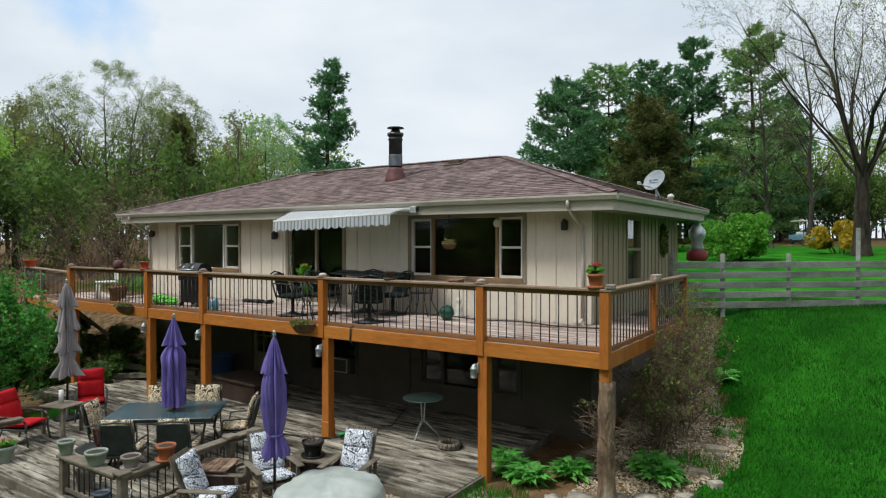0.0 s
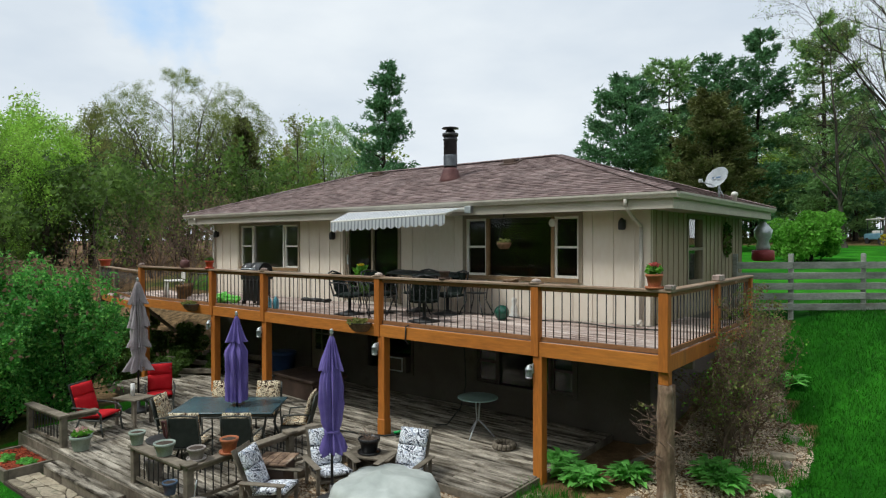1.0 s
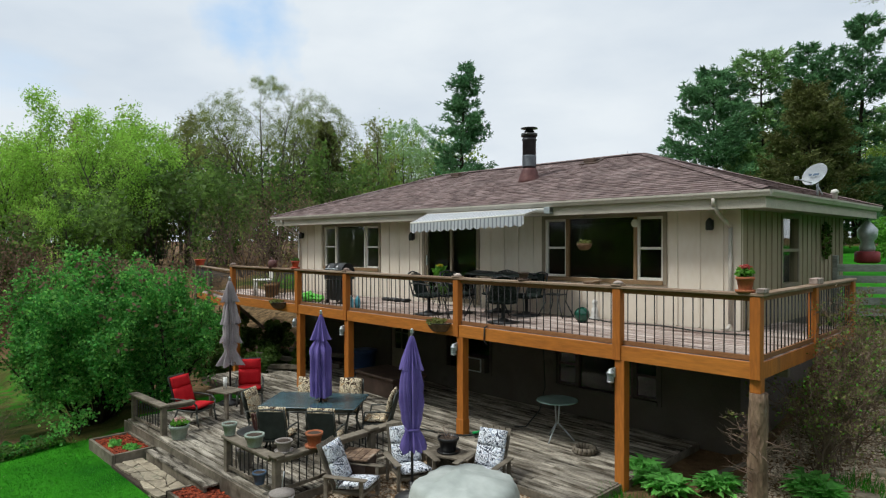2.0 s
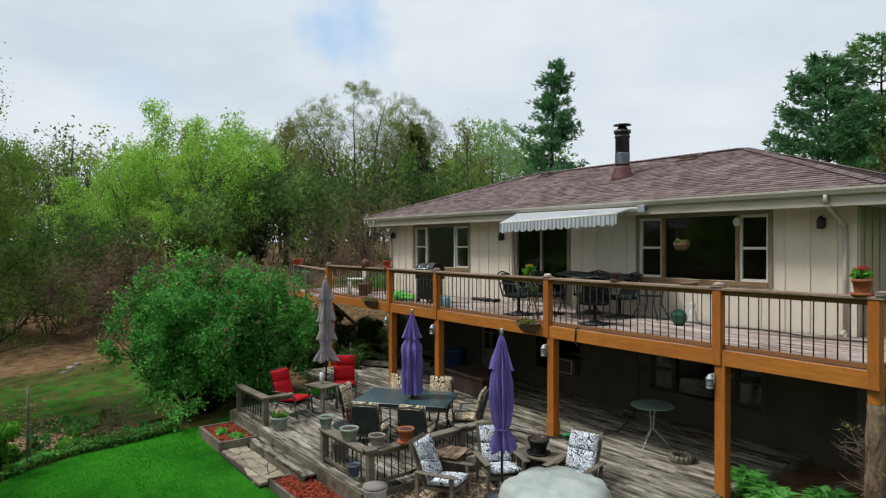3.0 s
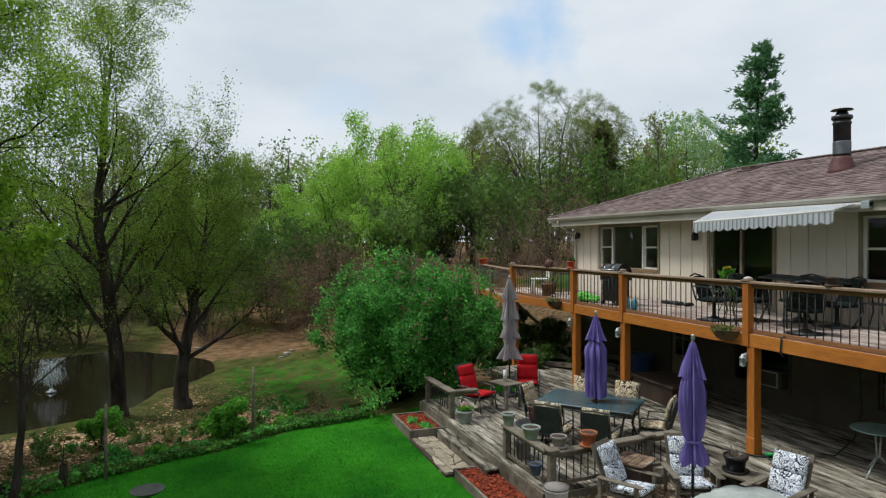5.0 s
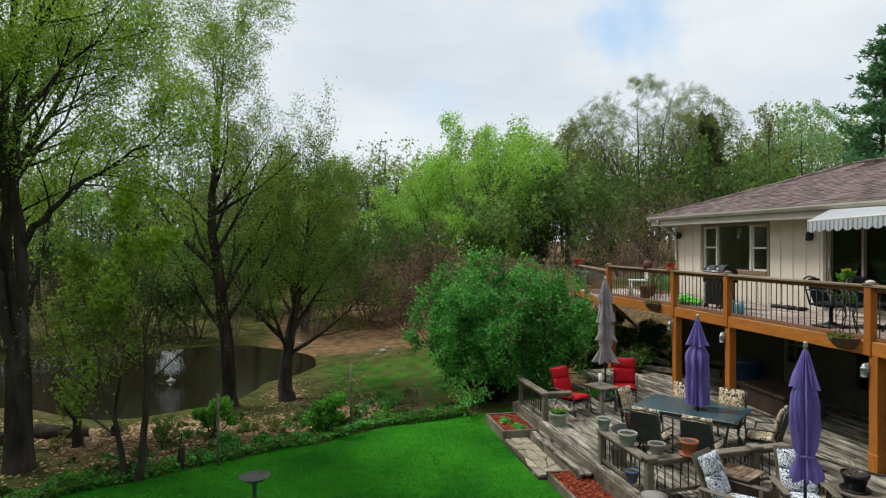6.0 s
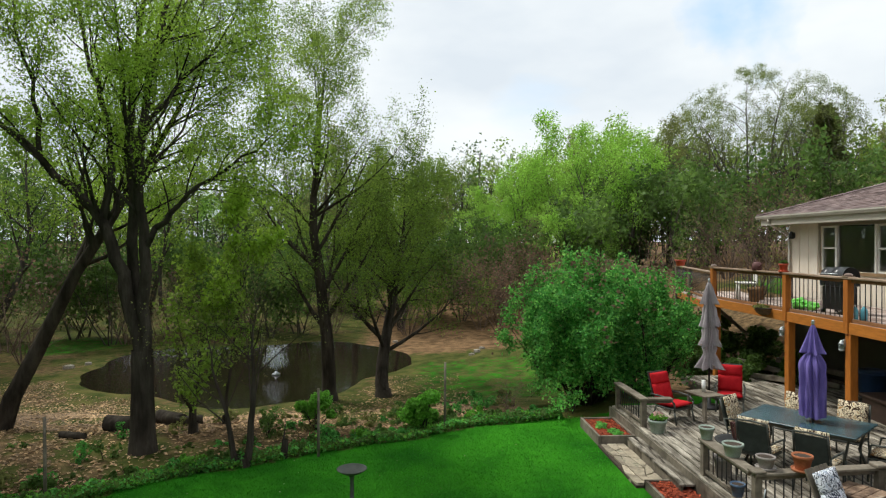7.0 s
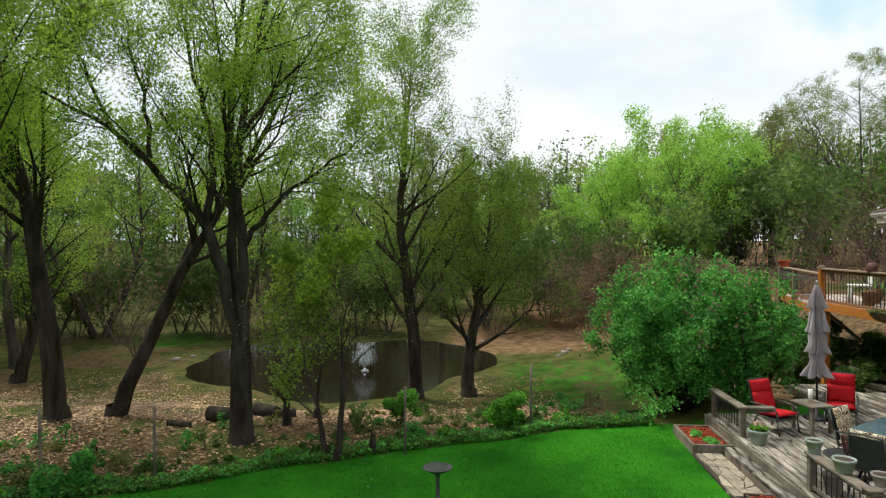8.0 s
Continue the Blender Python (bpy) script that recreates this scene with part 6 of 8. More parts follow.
for x, y, a in ((-9.45, -3.12, -62), (-10.1, -1.62, -118)):
    red_chair(x, y, a).scale = (0.86, 0.86, 0.80)
sd = thing("side_table", (-9.50, -2.46, 0), "grey slatted side table between the red chairs", "table", turn=15)
for k in range(5):
    part("slat", B(-0.30, 0.30, -0.24 + k * 0.1, -0.15 + k * 0.1, 0.50, 0.525, bevel=0.004), M["old_wood"], sd)
for sx in (-0.24, 0.24):
    for sy in (-0.18, 0.2):
        part("leg", B(sx - 0.025, sx + 0.025, sy - 0.025, sy + 0.025, 0, 0.498), M["old_wood"], sd)
cd = thing("candle", (-9.57, -2.44, 0.525), "tall white pillar candle on the side table", "candle")
part("wax", tube(bmesh.new(), (0, 0, 0), (0, 0, 0.24), 0.04, n=14), M["candle"], cd)
part("wick", tube(bmesh.new(), (0, 0, 0.24), (0, 0, 0.255), 0.003, n=4), M["iron"], cd)

PG = "pots on the patio"
flower_pot("flower_pot", (-8.64, -3.76, 0.0), 0.17, 0.25, "greenpot", "pale green pot with pink and green flowers on the patio", False, "leaf_shrub", 31, 0.05, petals="petal_pale", group=PG, height=0.08)
flower_pot("flower_pot", (-6.45, -3.86, 0.555), 0.112, 0.19, "greenpot", "empty pale green pot on the patio rail post", False, group=PG)
flower_pot("flower_pot", (-5.68, -3.85, 0.555), 0.140, 0.18, "greenpot", "wide pale green pot on the patio rail", False, group=PG)
flower_pot("flower_pot", (-5.15, -3.68, 0.577), 0.12, 0.15, "greypot", "grey-brown pot on the patio rail corner", True, group=PG)
flower_pot("flower_pot", (-5.05, -3.24, 0.577), 0.125, 0.19, "terracotta", "terracotta pot with saucer on the patio rail", True, group=PG)
flower_pot("flower_pot", (-6.42, -3.62, 0.0), 0.14, 0.30, "greypot", "dark grey pot behind the patio rail", False, group=PG)
bk = flower_pot("hanging_pot", (-5.28, -3.99, 0.15), 0.095, 0.17, "bluepot", "slate blue pot hung outside the patio rail", False, group=PG)
tubx = thing("lidded_tub", (-4.80, -3.92, -0.12), "pale blue lidded round tub by the mulch bed", "tub")
part("body", lathe(bmesh.new(), [(0.14, 0), (0.155, 0.02), (0.16, 0.20), (0.17, 0.21), (0.17, 0.24)], 20), M["dishgrey"], tubx)
part("lid", lathe(bmesh.new(), [(0.175, 0.24), (0.175, 0.265), (0.08, 0.30), (0.03, 0.31)], 20), M["greypot"], tubx, "grey domed lid")
part("stick", tube(bmesh.new(), (0.0, 0, 0.33), (0.03, 0.02, 0.55), 0.008), M["galv"], tubx)
fb = thing("iron_bowl", (-6.97, -3.10, 0), "shallow black iron bowl on a stand with rose ornament", "bowl")
part("bowl", lathe(bmesh.new(), [(0.06, 0.26), (0.22, 0.29), (0.34, 0.34), (0.35, 0.36), (0.30, 0.345), (0.1, 0.30)], 24), M["iron"], fb)
part("stand", pipe(bmesh.new(), [(0, 0, 0.0), (0, 0, 0.27)], 0.03), M["iron"], fb)
bm = bmesh.new()
for k in range(7):
    a = k * 0.9
    pipe(bm, [(0, 0, 0.31), (0.07 * math.cos(a), 0.07 * math.sin(a), 0.42), (0.11 * math.cos(a), 0.11 * math.sin(a), 0.55 + 0.02 * k), (0.04 * math.cos(a + 1), 0.04 * math.sin(a + 1), 0.60)], 0.014, 5)
part("ornament", bm, M["flash"], fb, "rusty rose ornament")


def lawn_chair(x, y, turn, z=-0.12):
    t = thing("garden_armchair", (x, y, z), "grey wooden armchair with white and black floral cushions", "armchair", "floral cushioned chairs", turn=turn)
    part("seat_frame", B(-0.29, 0.29, -0.28, 0.30, 0.20, 0.25, bevel=0.008), M["old_wood"], t)
    part("seat", pad(bmesh.new(), 0.54, 0.56, 0.14, pose(0, 0.06, 0.33, 6, 0, 0)), M["floral_white"], t, "white floral seat cushion")
    part("backrest", pad(bmesh.new(), 0.54, 0.36, 0.15, pose(0, -0.26, 0.52, 112, 0, 0)), M["floral_white"], t, "white floral back cushion")
    part("headrest", pad(bmesh.new(), 0.54, 0.32, 0.14, pose(0, -0.385, 0.84, 112, 0, 0)), M["floral_white"], t, "white floral upper cushion")
    for k in range(5):
        part("back_slat", B(-0.05, 0.05, -0.012, 0.012, -0.42, 0.44), M["old_wood"], t).matrix_basis = pose(-0.24 + 0.12 * k, -0.40, 0.60, 22, 0, 0)
    for s in (-1, 1):
        part("armrest", B(s * 0.36 - 0.06, s * 0.36 + 0.06, -0.40, 0.38, 0.50, 0.525, bevel=0.008), M["old_wood"], t)
        part("leg", B(s * 0.33 - 0.025, s * 0.33 + 0.025, 0.24, 0.30, 0, 0.498), M["old_wood"], t)
        part("leg", B(s * 0.33 - 0.025, s * 0.33 + 0.025, -0.40, -0.34, 0, 0.498), M["old_wood"], t)
    return t


for x, y, a in ((-4.42, -2.98, -62), (-4.30, -2.02, -112), (-3.42, -1.38, -165)):
    lawn_chair(x, y, a).scale = (0.84, 0.84, 0.80)
wtb = thing("wooden_stand", (-4.82, -2.62, -0.12), "low brown wooden table between the garden chairs", "table", turn=-60)
for k in range(4):
    part("slat", B(-0.26, 0.26, -0.26 + k * 0.13, -0.14 + k * 0.13, 0.46, 0.485, bevel=0.004), M["log"], wtb)
part("body", B(-0.22, 0.22, -0.2, 0.2, 0.0, 0.455), M["brownbox"], wtb)
ptb = thing("plant_bench", (-4.28, -1.20, -0.12), "low grey wooden bench holding a black pot", "bench", turn=20)
for k in range(3):
    part("slat", B(-0.40, 0.40, -0.22 + k * 0.15, -0.08 + k * 0.15, 0.26, 0.29, bevel=0.004), M["old_wood"], ptb)
for sx in (-0.3, 0.3):
    part("leg", B(sx - 0.03, sx + 0.03, -0.18, 0.18, 0, 0.258), M["old_wood"], ptb)
bp2 = flower_pot("black_pot", (-4.33, -1.20, 0.192), 0.17, 0.22, "grillblack", "black pot with dry stems on a low bench", True, None, 0, group=PG)
bm = bmesh.new()
rr = random.Random(9)
for k in range(16):
    a = rr.uniform(0, 6.28)
    tube(bm, (0.05 * math.cos(a), 0.05 * math.sin(a), 0.18), (rr.uniform(-0.18, 0.18), rr.uniform(-0.18, 0.18), rr.uniform(0.26, 0.36)), 0.004, 0.003, 3)
part("stems", bm, M["twig"], bp2)
cv = thing("fire_pit_cover", (-2.86, -2.35, -0.12), "grey tarpaulin draped over a round fire pit", "cover")
bm = lathe(bmesh.new(), [(0.80, 0.0), (0.77, 0.06), (0.73, 0.14), (0.70, 0.25), (0.685, 0.36), (0.665, 0.44), (0.63, 0.50), (0.55, 0.525), (0.44, 0.545), (0.32, 0.575), (0.20, 0.61), (0.08, 0.64)], 96, wob=lambda a, j: 1 + (0.07 * abs(math.sin(3.5 * a + j * 0.05)) + 0.05 * abs(math.sin(8 * a + 0.25 * j)) - 0.05) * (1.0 if j < 7 else 0.3))
for v in bm.verts:
    v.co += v.co.normalized() * (0.05 * noise.noise(v.co * 3.2) - 0.02 * abs(noise.noise(v.co * 6)))
part("tarpaulin", bm, M["tarp"], cv)
part("hem", lathe(bmesh.new(), [(0.80, -0.01), (0.815, 0.01), (0.80, 0.03)], 48, wob=lambda a, j: 1 + 0.055 * math.sin(5 * a) + 0.03 * math.sin(11 * a) + 0.02 * math.sin(17 * a)), M["tarp"], cv)

# beds and stones
b1 = thing("mulch_bed", (0, 0, 0), "bed of red wood mulch with timber edging", "garden bed")
part("mulch", B(-6.80, -4.15, -4.63, -4.06, -0.45, -0.235), M["mulchbed"], b1)
part("edging", B(-6.85, -6.805, -4.68, -4.29, -0.45, -0.20), M["old_wood"], b1)
part("edging", B(-6.85, -4.15, -4.68, -4.635, -0.45, -0.20), M["old_wood"], b1)
rq = np.random.default_rng(15)
pts = np.stack([rq.uniform(-6.79, -4.2, 4200), rq.uniform(-4.62, -4.08, 4200), np.full(4200, -0.233) + rq.random(4200) * 0.025], 1)
ob = new("bark_mulch", flakes("bark_mulch", pts, 0.024, M["mulch"], rq, flat=0.6, aspect=2.2))
ob.parent = b1
tagged(ob, "red wood chips", kind="stuff")
b2 = thing("planter_bed", (0, 0, 0), "timber-edged planter with red mulch and small plants", "planter")
part("mulch", B(-10.25, -9.05, -4.72, -4.10, -0.45, -0.20), M["mulchbed"], b2)
for a in ((-10.31, -8.99, -4.78, -4.725), (-10.31, -8.99, -4.095, -4.05), (-10.31, -10.255, -4.72, -4.10), (-9.045, -8.99, -4.72, -4.10)):
    part("edging", B(a[0], a[1], a[2], a[3], -0.45, -0.155, bevel=0.006), M["old_wood"], b2)
pts = np.stack([rq.uniform(-10.24, -9.06, 2000), rq.uniform(-4.71, -4.11, 2000), np.full(2000, -0.197) + rq.random(2000) * 0.02], 1)
ob = new("bark_mulch", flakes("bark_mulch", pts, 0.024, M["mulch"], rq, flat=0.6, aspect=2.2))
ob.parent = b2
tagged(ob, "red wood chips", kind="stuff")
for k, (x, y) in enumerate(((-9.6, -4.55), (-9.3, -4.4), (-9.15, -4.35), (-9.75, -4.5))):
    pl = thing("bedding_plant", (x, y, -0.20), "small green bedding plant in the planter", "plant", "bedding plants")
    leaves_part(pl, "foliage", blob(60 + k, 110, (0, 0, 0.05), 0.11, 0.45), 0.04, "leaf_hosta", 60 + k)


def stone(bm_seed, rx, ry, h, flat=True):
    rr2 = random.Random(bm_seed)
    bm = bmesh.new()
    n = 9
    low, top = [], []
    for k in range(n):
        a = 2 * math.pi * k / n
        w2 = rr2.uniform(0.78, 1.12)
        low.append(bm.verts.new((rx * w2 * math.cos(a), ry * w2 * math.sin(a), -0.08)))
        top.append(bm.verts.new((rx * w2 * 0.93 * math.cos(a), ry * w2 * 0.93 * math.sin(a), h * rr2.uniform(0.85, 1.1))))
    for k in range(n):
        bm.faces.new((low[k], low[(k + 1) % n], top[(k + 1) % n], top[k]))
    if flat:
        bm.faces.new(top)
    else:
        c2 = bm.verts.new((0, 0, h * 1.35))
        for k in range(n):
            bm.faces.new((top[k], top[(k + 1) % n], c2)).smooth = True
    bm.faces.new(low[::-1])
    return mesh_of("stone", bm, M["stone"] if flat else M["rock"])


path = thing("flagstone_path", (0, 0, 0), "tan flagstone path below the patio step", "path", kind="structure")
part("bedding", B(-8.95, -6.89, -4.80, -4.285, -0.5, -0.308), M["soil"], path)
rr = random.Random(12)
cols, rows2 = 5, 3
corner = {(i, j): (-8.93 + 2.03 * i / cols + rr.uniform(-0.13, 0.13) * (0 < i < cols), -4.78 + 0.49 * j / rows2 + rr.uniform(-0.06, 0.06) * (j < rows2)) for i in range(cols + 1) for j in range(rows2 + 1)}
for i in range(cols):
    for j in range(rows2):
        loop = [Vector(corner[c]) for c in ((i, j), (i + 1, j), (i + 1, j + 1), (i, j + 1))]
        mid = sum(loop, Vector((0, 0))) / 4
        edge = []
        for p, q2 in zip(loop, loop[1:] + loop[:1]):
            edge += [p.lerp(q2, 0.10), p.lerp(q2, 0.5) + Vector((rr.uniform(-0.012, 0.012), rr.uniform(-0.012, 0.012))), p.lerp(q2, 0.90)]
        bm = bmesh.new()
        low = [bm.verts.new((*(p - mid) * 0.97, -0.05)) for p in edge]
        top = [bm.verts.new((*(p - mid) * 0.935, 0.018 + rr.uniform(-0.004, 0.004))) for p in edge]
        for k in range(len(edge)):
            bm.faces.new((low[k], low[(k + 1) % len(edge)], top[(k + 1) % len(edge)], top[k]))
        bm.faces.new(top)
        bm.faces.new(low[::-1])
        part("stone", bm, M["stone"], path).location = (mid.x, mid.y, -0.308 + rr.uniform(0, 0.012))
gv2 = [stone(400 + k, 0.24, 0.17, 0.12, False) for k in range(4)]
for k, (x, y, s) in enumerate(((-0.36, -0.05, 1.1), (0.05, 0.22, 1.0), (0.42, 0.42, 1.1), (0.8, 0.75, 0.6), (-0.75, -0.15, 0.7), (1.12, 1.2, 0.5), (1.05, 1.9, 0.4), (1.0, 2.6, 0.45), (-14.0, 1.0, 1.6), (-13.7, 0.4, 1.3), (-14.3, 1.8, 1.5), (-13.9, -0.3, 1.1), (-2.2, -1.55, 0.6), (-4.9, -1.45, 0.7))):
    ob = new("garden_rock", gv2[k % 4])
    ob.matrix_world = pose(x, y, ground_z(x, y), 0, 0, 77 * k) @ Matrix.Diagonal((s, s, s, 1))
    tagged(ob, "rounded tan garden rock edging the gravel", "rock", "garden rocks")
for k, (x, y, a) in enumerate(((0.95, 2.1, 20), (0.85, 1.45, 10))):
    sl = thing("stepping_stone", (x, y, ground_z(x, y)), "flat grey stepping stone in the gravel", "stone", "stepping stones", turn=a)
    part("slab", B(-0.16, 0.16, -0.10, 0.10, -0.05, 0.045, bevel=0.015), M["stone"], sl)

# ---- by the pond and on the lawn ----
bbz = ground_z(-7.15, -9.32)
bd = thing("bird_bath", (-7.15, -9.32, bbz), "dark metal bird bath on a slim pedestal on the lawn", "bird bath")
part("bowl", lathe(bmesh.new(), [(0.05, 0.52), (0.16, 0.54), (0.235, 0.59), (0.245, 0.60), (0.225, 0.595), (0.12, 0.56), (0.02, 0.555)], 24), M["bronze"], bd)
part("pedestal", lathe(bmesh.new(), [(0.11, -0.03), (0.10, 0.02), (0.035, 0.06), (0.03, 0.40), (0.045, 0.50), (0.06, 0.53)], 14), M["bronze"], bd)
for k, (x, y, h) in enumerate(((-10.76, -7.64, 1.48), (-7.73, -14.4, 1.36), (-7.15, -16.1, 1.45), (-9.57, -10.2, 1.35), (-12.6, -15.0, 0.7))):
    z = ground_z(x, y)
    po = thing("fence_pole", (x, y, z), "thin weathered wooden pole at the lawn's edge", "pole", "thin poles")
    part("pole", tube(bmesh.new(), (0, 0, -0.1), (0.02, 0.01, h), 0.03, 0.025, n=7), M["old_wood"], po)
for k, (x, y, a, r, ln) in enumerate(((-11.75, -15.0, 80, 0.19, 0.6), (-12.4, -14.1, 60, 0.17, 0.8), (-12.2, -13.6, 110, 0.12, 0.6), (-11.1, -15.7, 75, 0.08, 0.6))):
    z = ground_z(x, y)
    lo2 = thing("log", (x, y, z + r * 0.8), "cut brown log lying in the leaf litter", "log", "cut logs", turn=a)
    part("wood", tube(bmesh.new(), (-ln / 2, 0, 0), (ln / 2, 0, 0), r, r * 0.92, n=12), M["bark"], lo2)
for k, (x, y, s) in enumerate(((-26.5, -5.3, 0.9), (-27.2, -5.0, 0.7), (-25.9, -5.6, 0.6), (-24.5, -22.8, 1.0), (-25.3, -22.4, 0.8), (-30.6, -9.2, 0.7))):
    ob = new("boulder", gv2[k % 4])
    ob.matrix_world = pose(x, y, ground_z(x, y), 0, 0, 50 * k) @ Matrix.Diagonal((s, s, s, 1))
    tagged(ob, "pale boulder on the bank of the pond", "rock", "bank boulders")
sp2 = bpy.data.materials.new("water spray")
sp2.use_nodes = True
sb = sp2.node_tree.nodes["Principled BSDF"]
sb.inputs["Base Color"].default_value, sb.inputs["Roughness"].default_value, sb.inputs["Alpha"].default_value = (0.8, 0.85, 0.88, 1), 0.4, 0.28
fo = thing("fountain", (-22.8, -13.8, -1.70), "small white fountain jet rising from the pond", "fountain")
rr = random.Random(6)
bm = bmesh.new()
for k in range(170):
    a, sp3 = rr.uniform(0, 6.28), rr.uniform(0.08, 0.62)
    hgt = rr.uniform(0.6, 1.15)
    for j in range(4):
        u0, u1 = j / 4, (j + 0.55) / 4
        p0 = Vector((sp3 * u0 * math.cos(a), sp3 * u0 * math.sin(a), hgt * 4 * u0 * (1 - u0) + 0.03))
        p1 = Vector((sp3 * u1 * math.cos(a), sp3 * u1 * math.sin(a), hgt * 4 * u1 * (1 - u1) + 0.03))
        tube(bm, p0, p1, 0.011, 0.007, 3, caps=False)
part("jet", bm, sp2, fo)
part("float", lathe(bmesh.new(), [(0.16, 0), (0.17, 0.05), (0.06, 0.09), (0.05, 0.14)], 14), M["galv"], fo)
gc = thing("golf_cart", (-0.9, 46.4, ground_z(-0.9, 46.4)), "pale blue golf cart with white roof at the wood's edge", "golf cart", turn=35)
part("body", B(-0.55, 0.55, -1.1, 1.1, 0.3, 0.75, bevel=0.06), mat("pale blue paint", (0.10, 0.24, 0.32), (0.16, 0.32, 0.40), 2, 0.4, 0), gc)
part("roof", B(-0.6, 0.6, -0.9, 0.8, 1.72, 1.80, bevel=0.03), M["white"], gc)
part("seat", B(-0.5, 0.5, -0.3, 0.2, 0.75, 0.95, bevel=0.04), M["white"], gc)
for sx in (-0.5, 0.5):
    for sy in (-0.8, 0.7):
        part("roof_post", tube(bmesh.new(), (sx, sy, 0.7), (sx, sy, 1.73), 0.025), M["iron"], gc)
        part("wheel", tube(bmesh.new(), (sx - 0.08, sy, 0.22), (sx + 0.08, sy, 0.22), 0.22, n=16), M["iron"], gc)
for k, (x, y, z, a, tilt, ln) in enumerate(((-12.9, 1.3, 0.25, 35, 6, 2.6), (-13.3, 0.6, 0.12, 20, -4, 2.2), (-12.6, 1.9, 0.42, 50, 8, 1.8))):
    tm = thing("loose_timber", (x, y, z), "old grey timber lying under the deck", "timber", "old timbers", turn=a)
    part("beam", B(-ln / 2, ln / 2, -0.09, 0.09, -0.12, 0.0, bevel=0.01), M["old_wood"], tm).matrix_basis = pose(0, 0, 0, 0, tilt, 0)


# ---- trees and shrubs ----
def limb_mesh(name, segs, material):
    """One mesh of tapered limbs: (p0, p1, r0, r1); the finest end in a point."""
    a, b = np.array([q[0] for q in segs], float), np.array([q[1] for q in segs], float)
    ra, rb = np.array([q[2] for q in segs], float), np.array([q[3] for q in segs], float)
    d = b - a
    ln = np.linalg.norm(d, axis=1)
    keep = ln > 1e-6
    a, b, ra, rb, d = a[keep], b[keep], ra[keep], rb[keep], d[keep] / ln[keep][:, None]
    h = np.where(np.abs(d[:, :1]) < 0.8, np.array([[1.0, 0, 0]]), np.array([[0, 1.0, 0]]))
    u = np.cross(d, h)
    u /= np.linalg.norm(u, axis=1, keepdims=True)
    w2 = np.cross(d, u)
    sides = np.where(ra > 0.12, 8, np.where(ra > 0.05, 5, np.where(rb > 0.0036, 3, 0)))
    verts, faces, base = [], [], 0
    for n in (8, 5, 3, 0):
        k = np.nonzero(sides == n)[0]
        if not len(k):
            continue
        m = n or 3
        t = 2 * math.pi * np.arange(m) / m
        ring = u[k][:, None] * np.cos(t)[None, :, None] + w2[k][:, None] * np.sin(t)[None, :, None]
        low = a[k][:, None] + ring * ra[k][:, None, None]
        if n:
            top = (b[k] + d[k] * rb[k][:, None] * 0.4)[:, None] + ring * rb[k][:, None, None]
            verts.append(np.concatenate([low, top], 1).reshape(-1, 3))
            i = base + np.arange(len(k))[:, None] * 2 * m + np.arange(m)[None]
            j = base + np.arange(len(k))[:, None] * 2 * m + (np.arange(m)[None] + 1) % m
            faces.append(np.stack([i, j, j + m, i + m], 2).reshape(-1, 4))
            base += len(k) * 2 * m
        else:
            verts.append(np.concatenate([low, b[k][:, None]], 1).reshape(-1, 3))
            i = base + np.arange(len(k))[:, None] * 4 + np.arange(3)[None]
            j = base + np.arange(len(k))[:, None] * 4 + (np.arange(3)[None] + 1) % 3
            tip = np.broadcast_to(base + np.arange(len(k))[:, None] * 4 + 3, i.shape)
            faces.append(np.stack([i, j, tip], 2).reshape(-1, 3))
            base += len(k) * 4
    return mesh_arrays(name, np.concatenate(verts), faces, material, True)


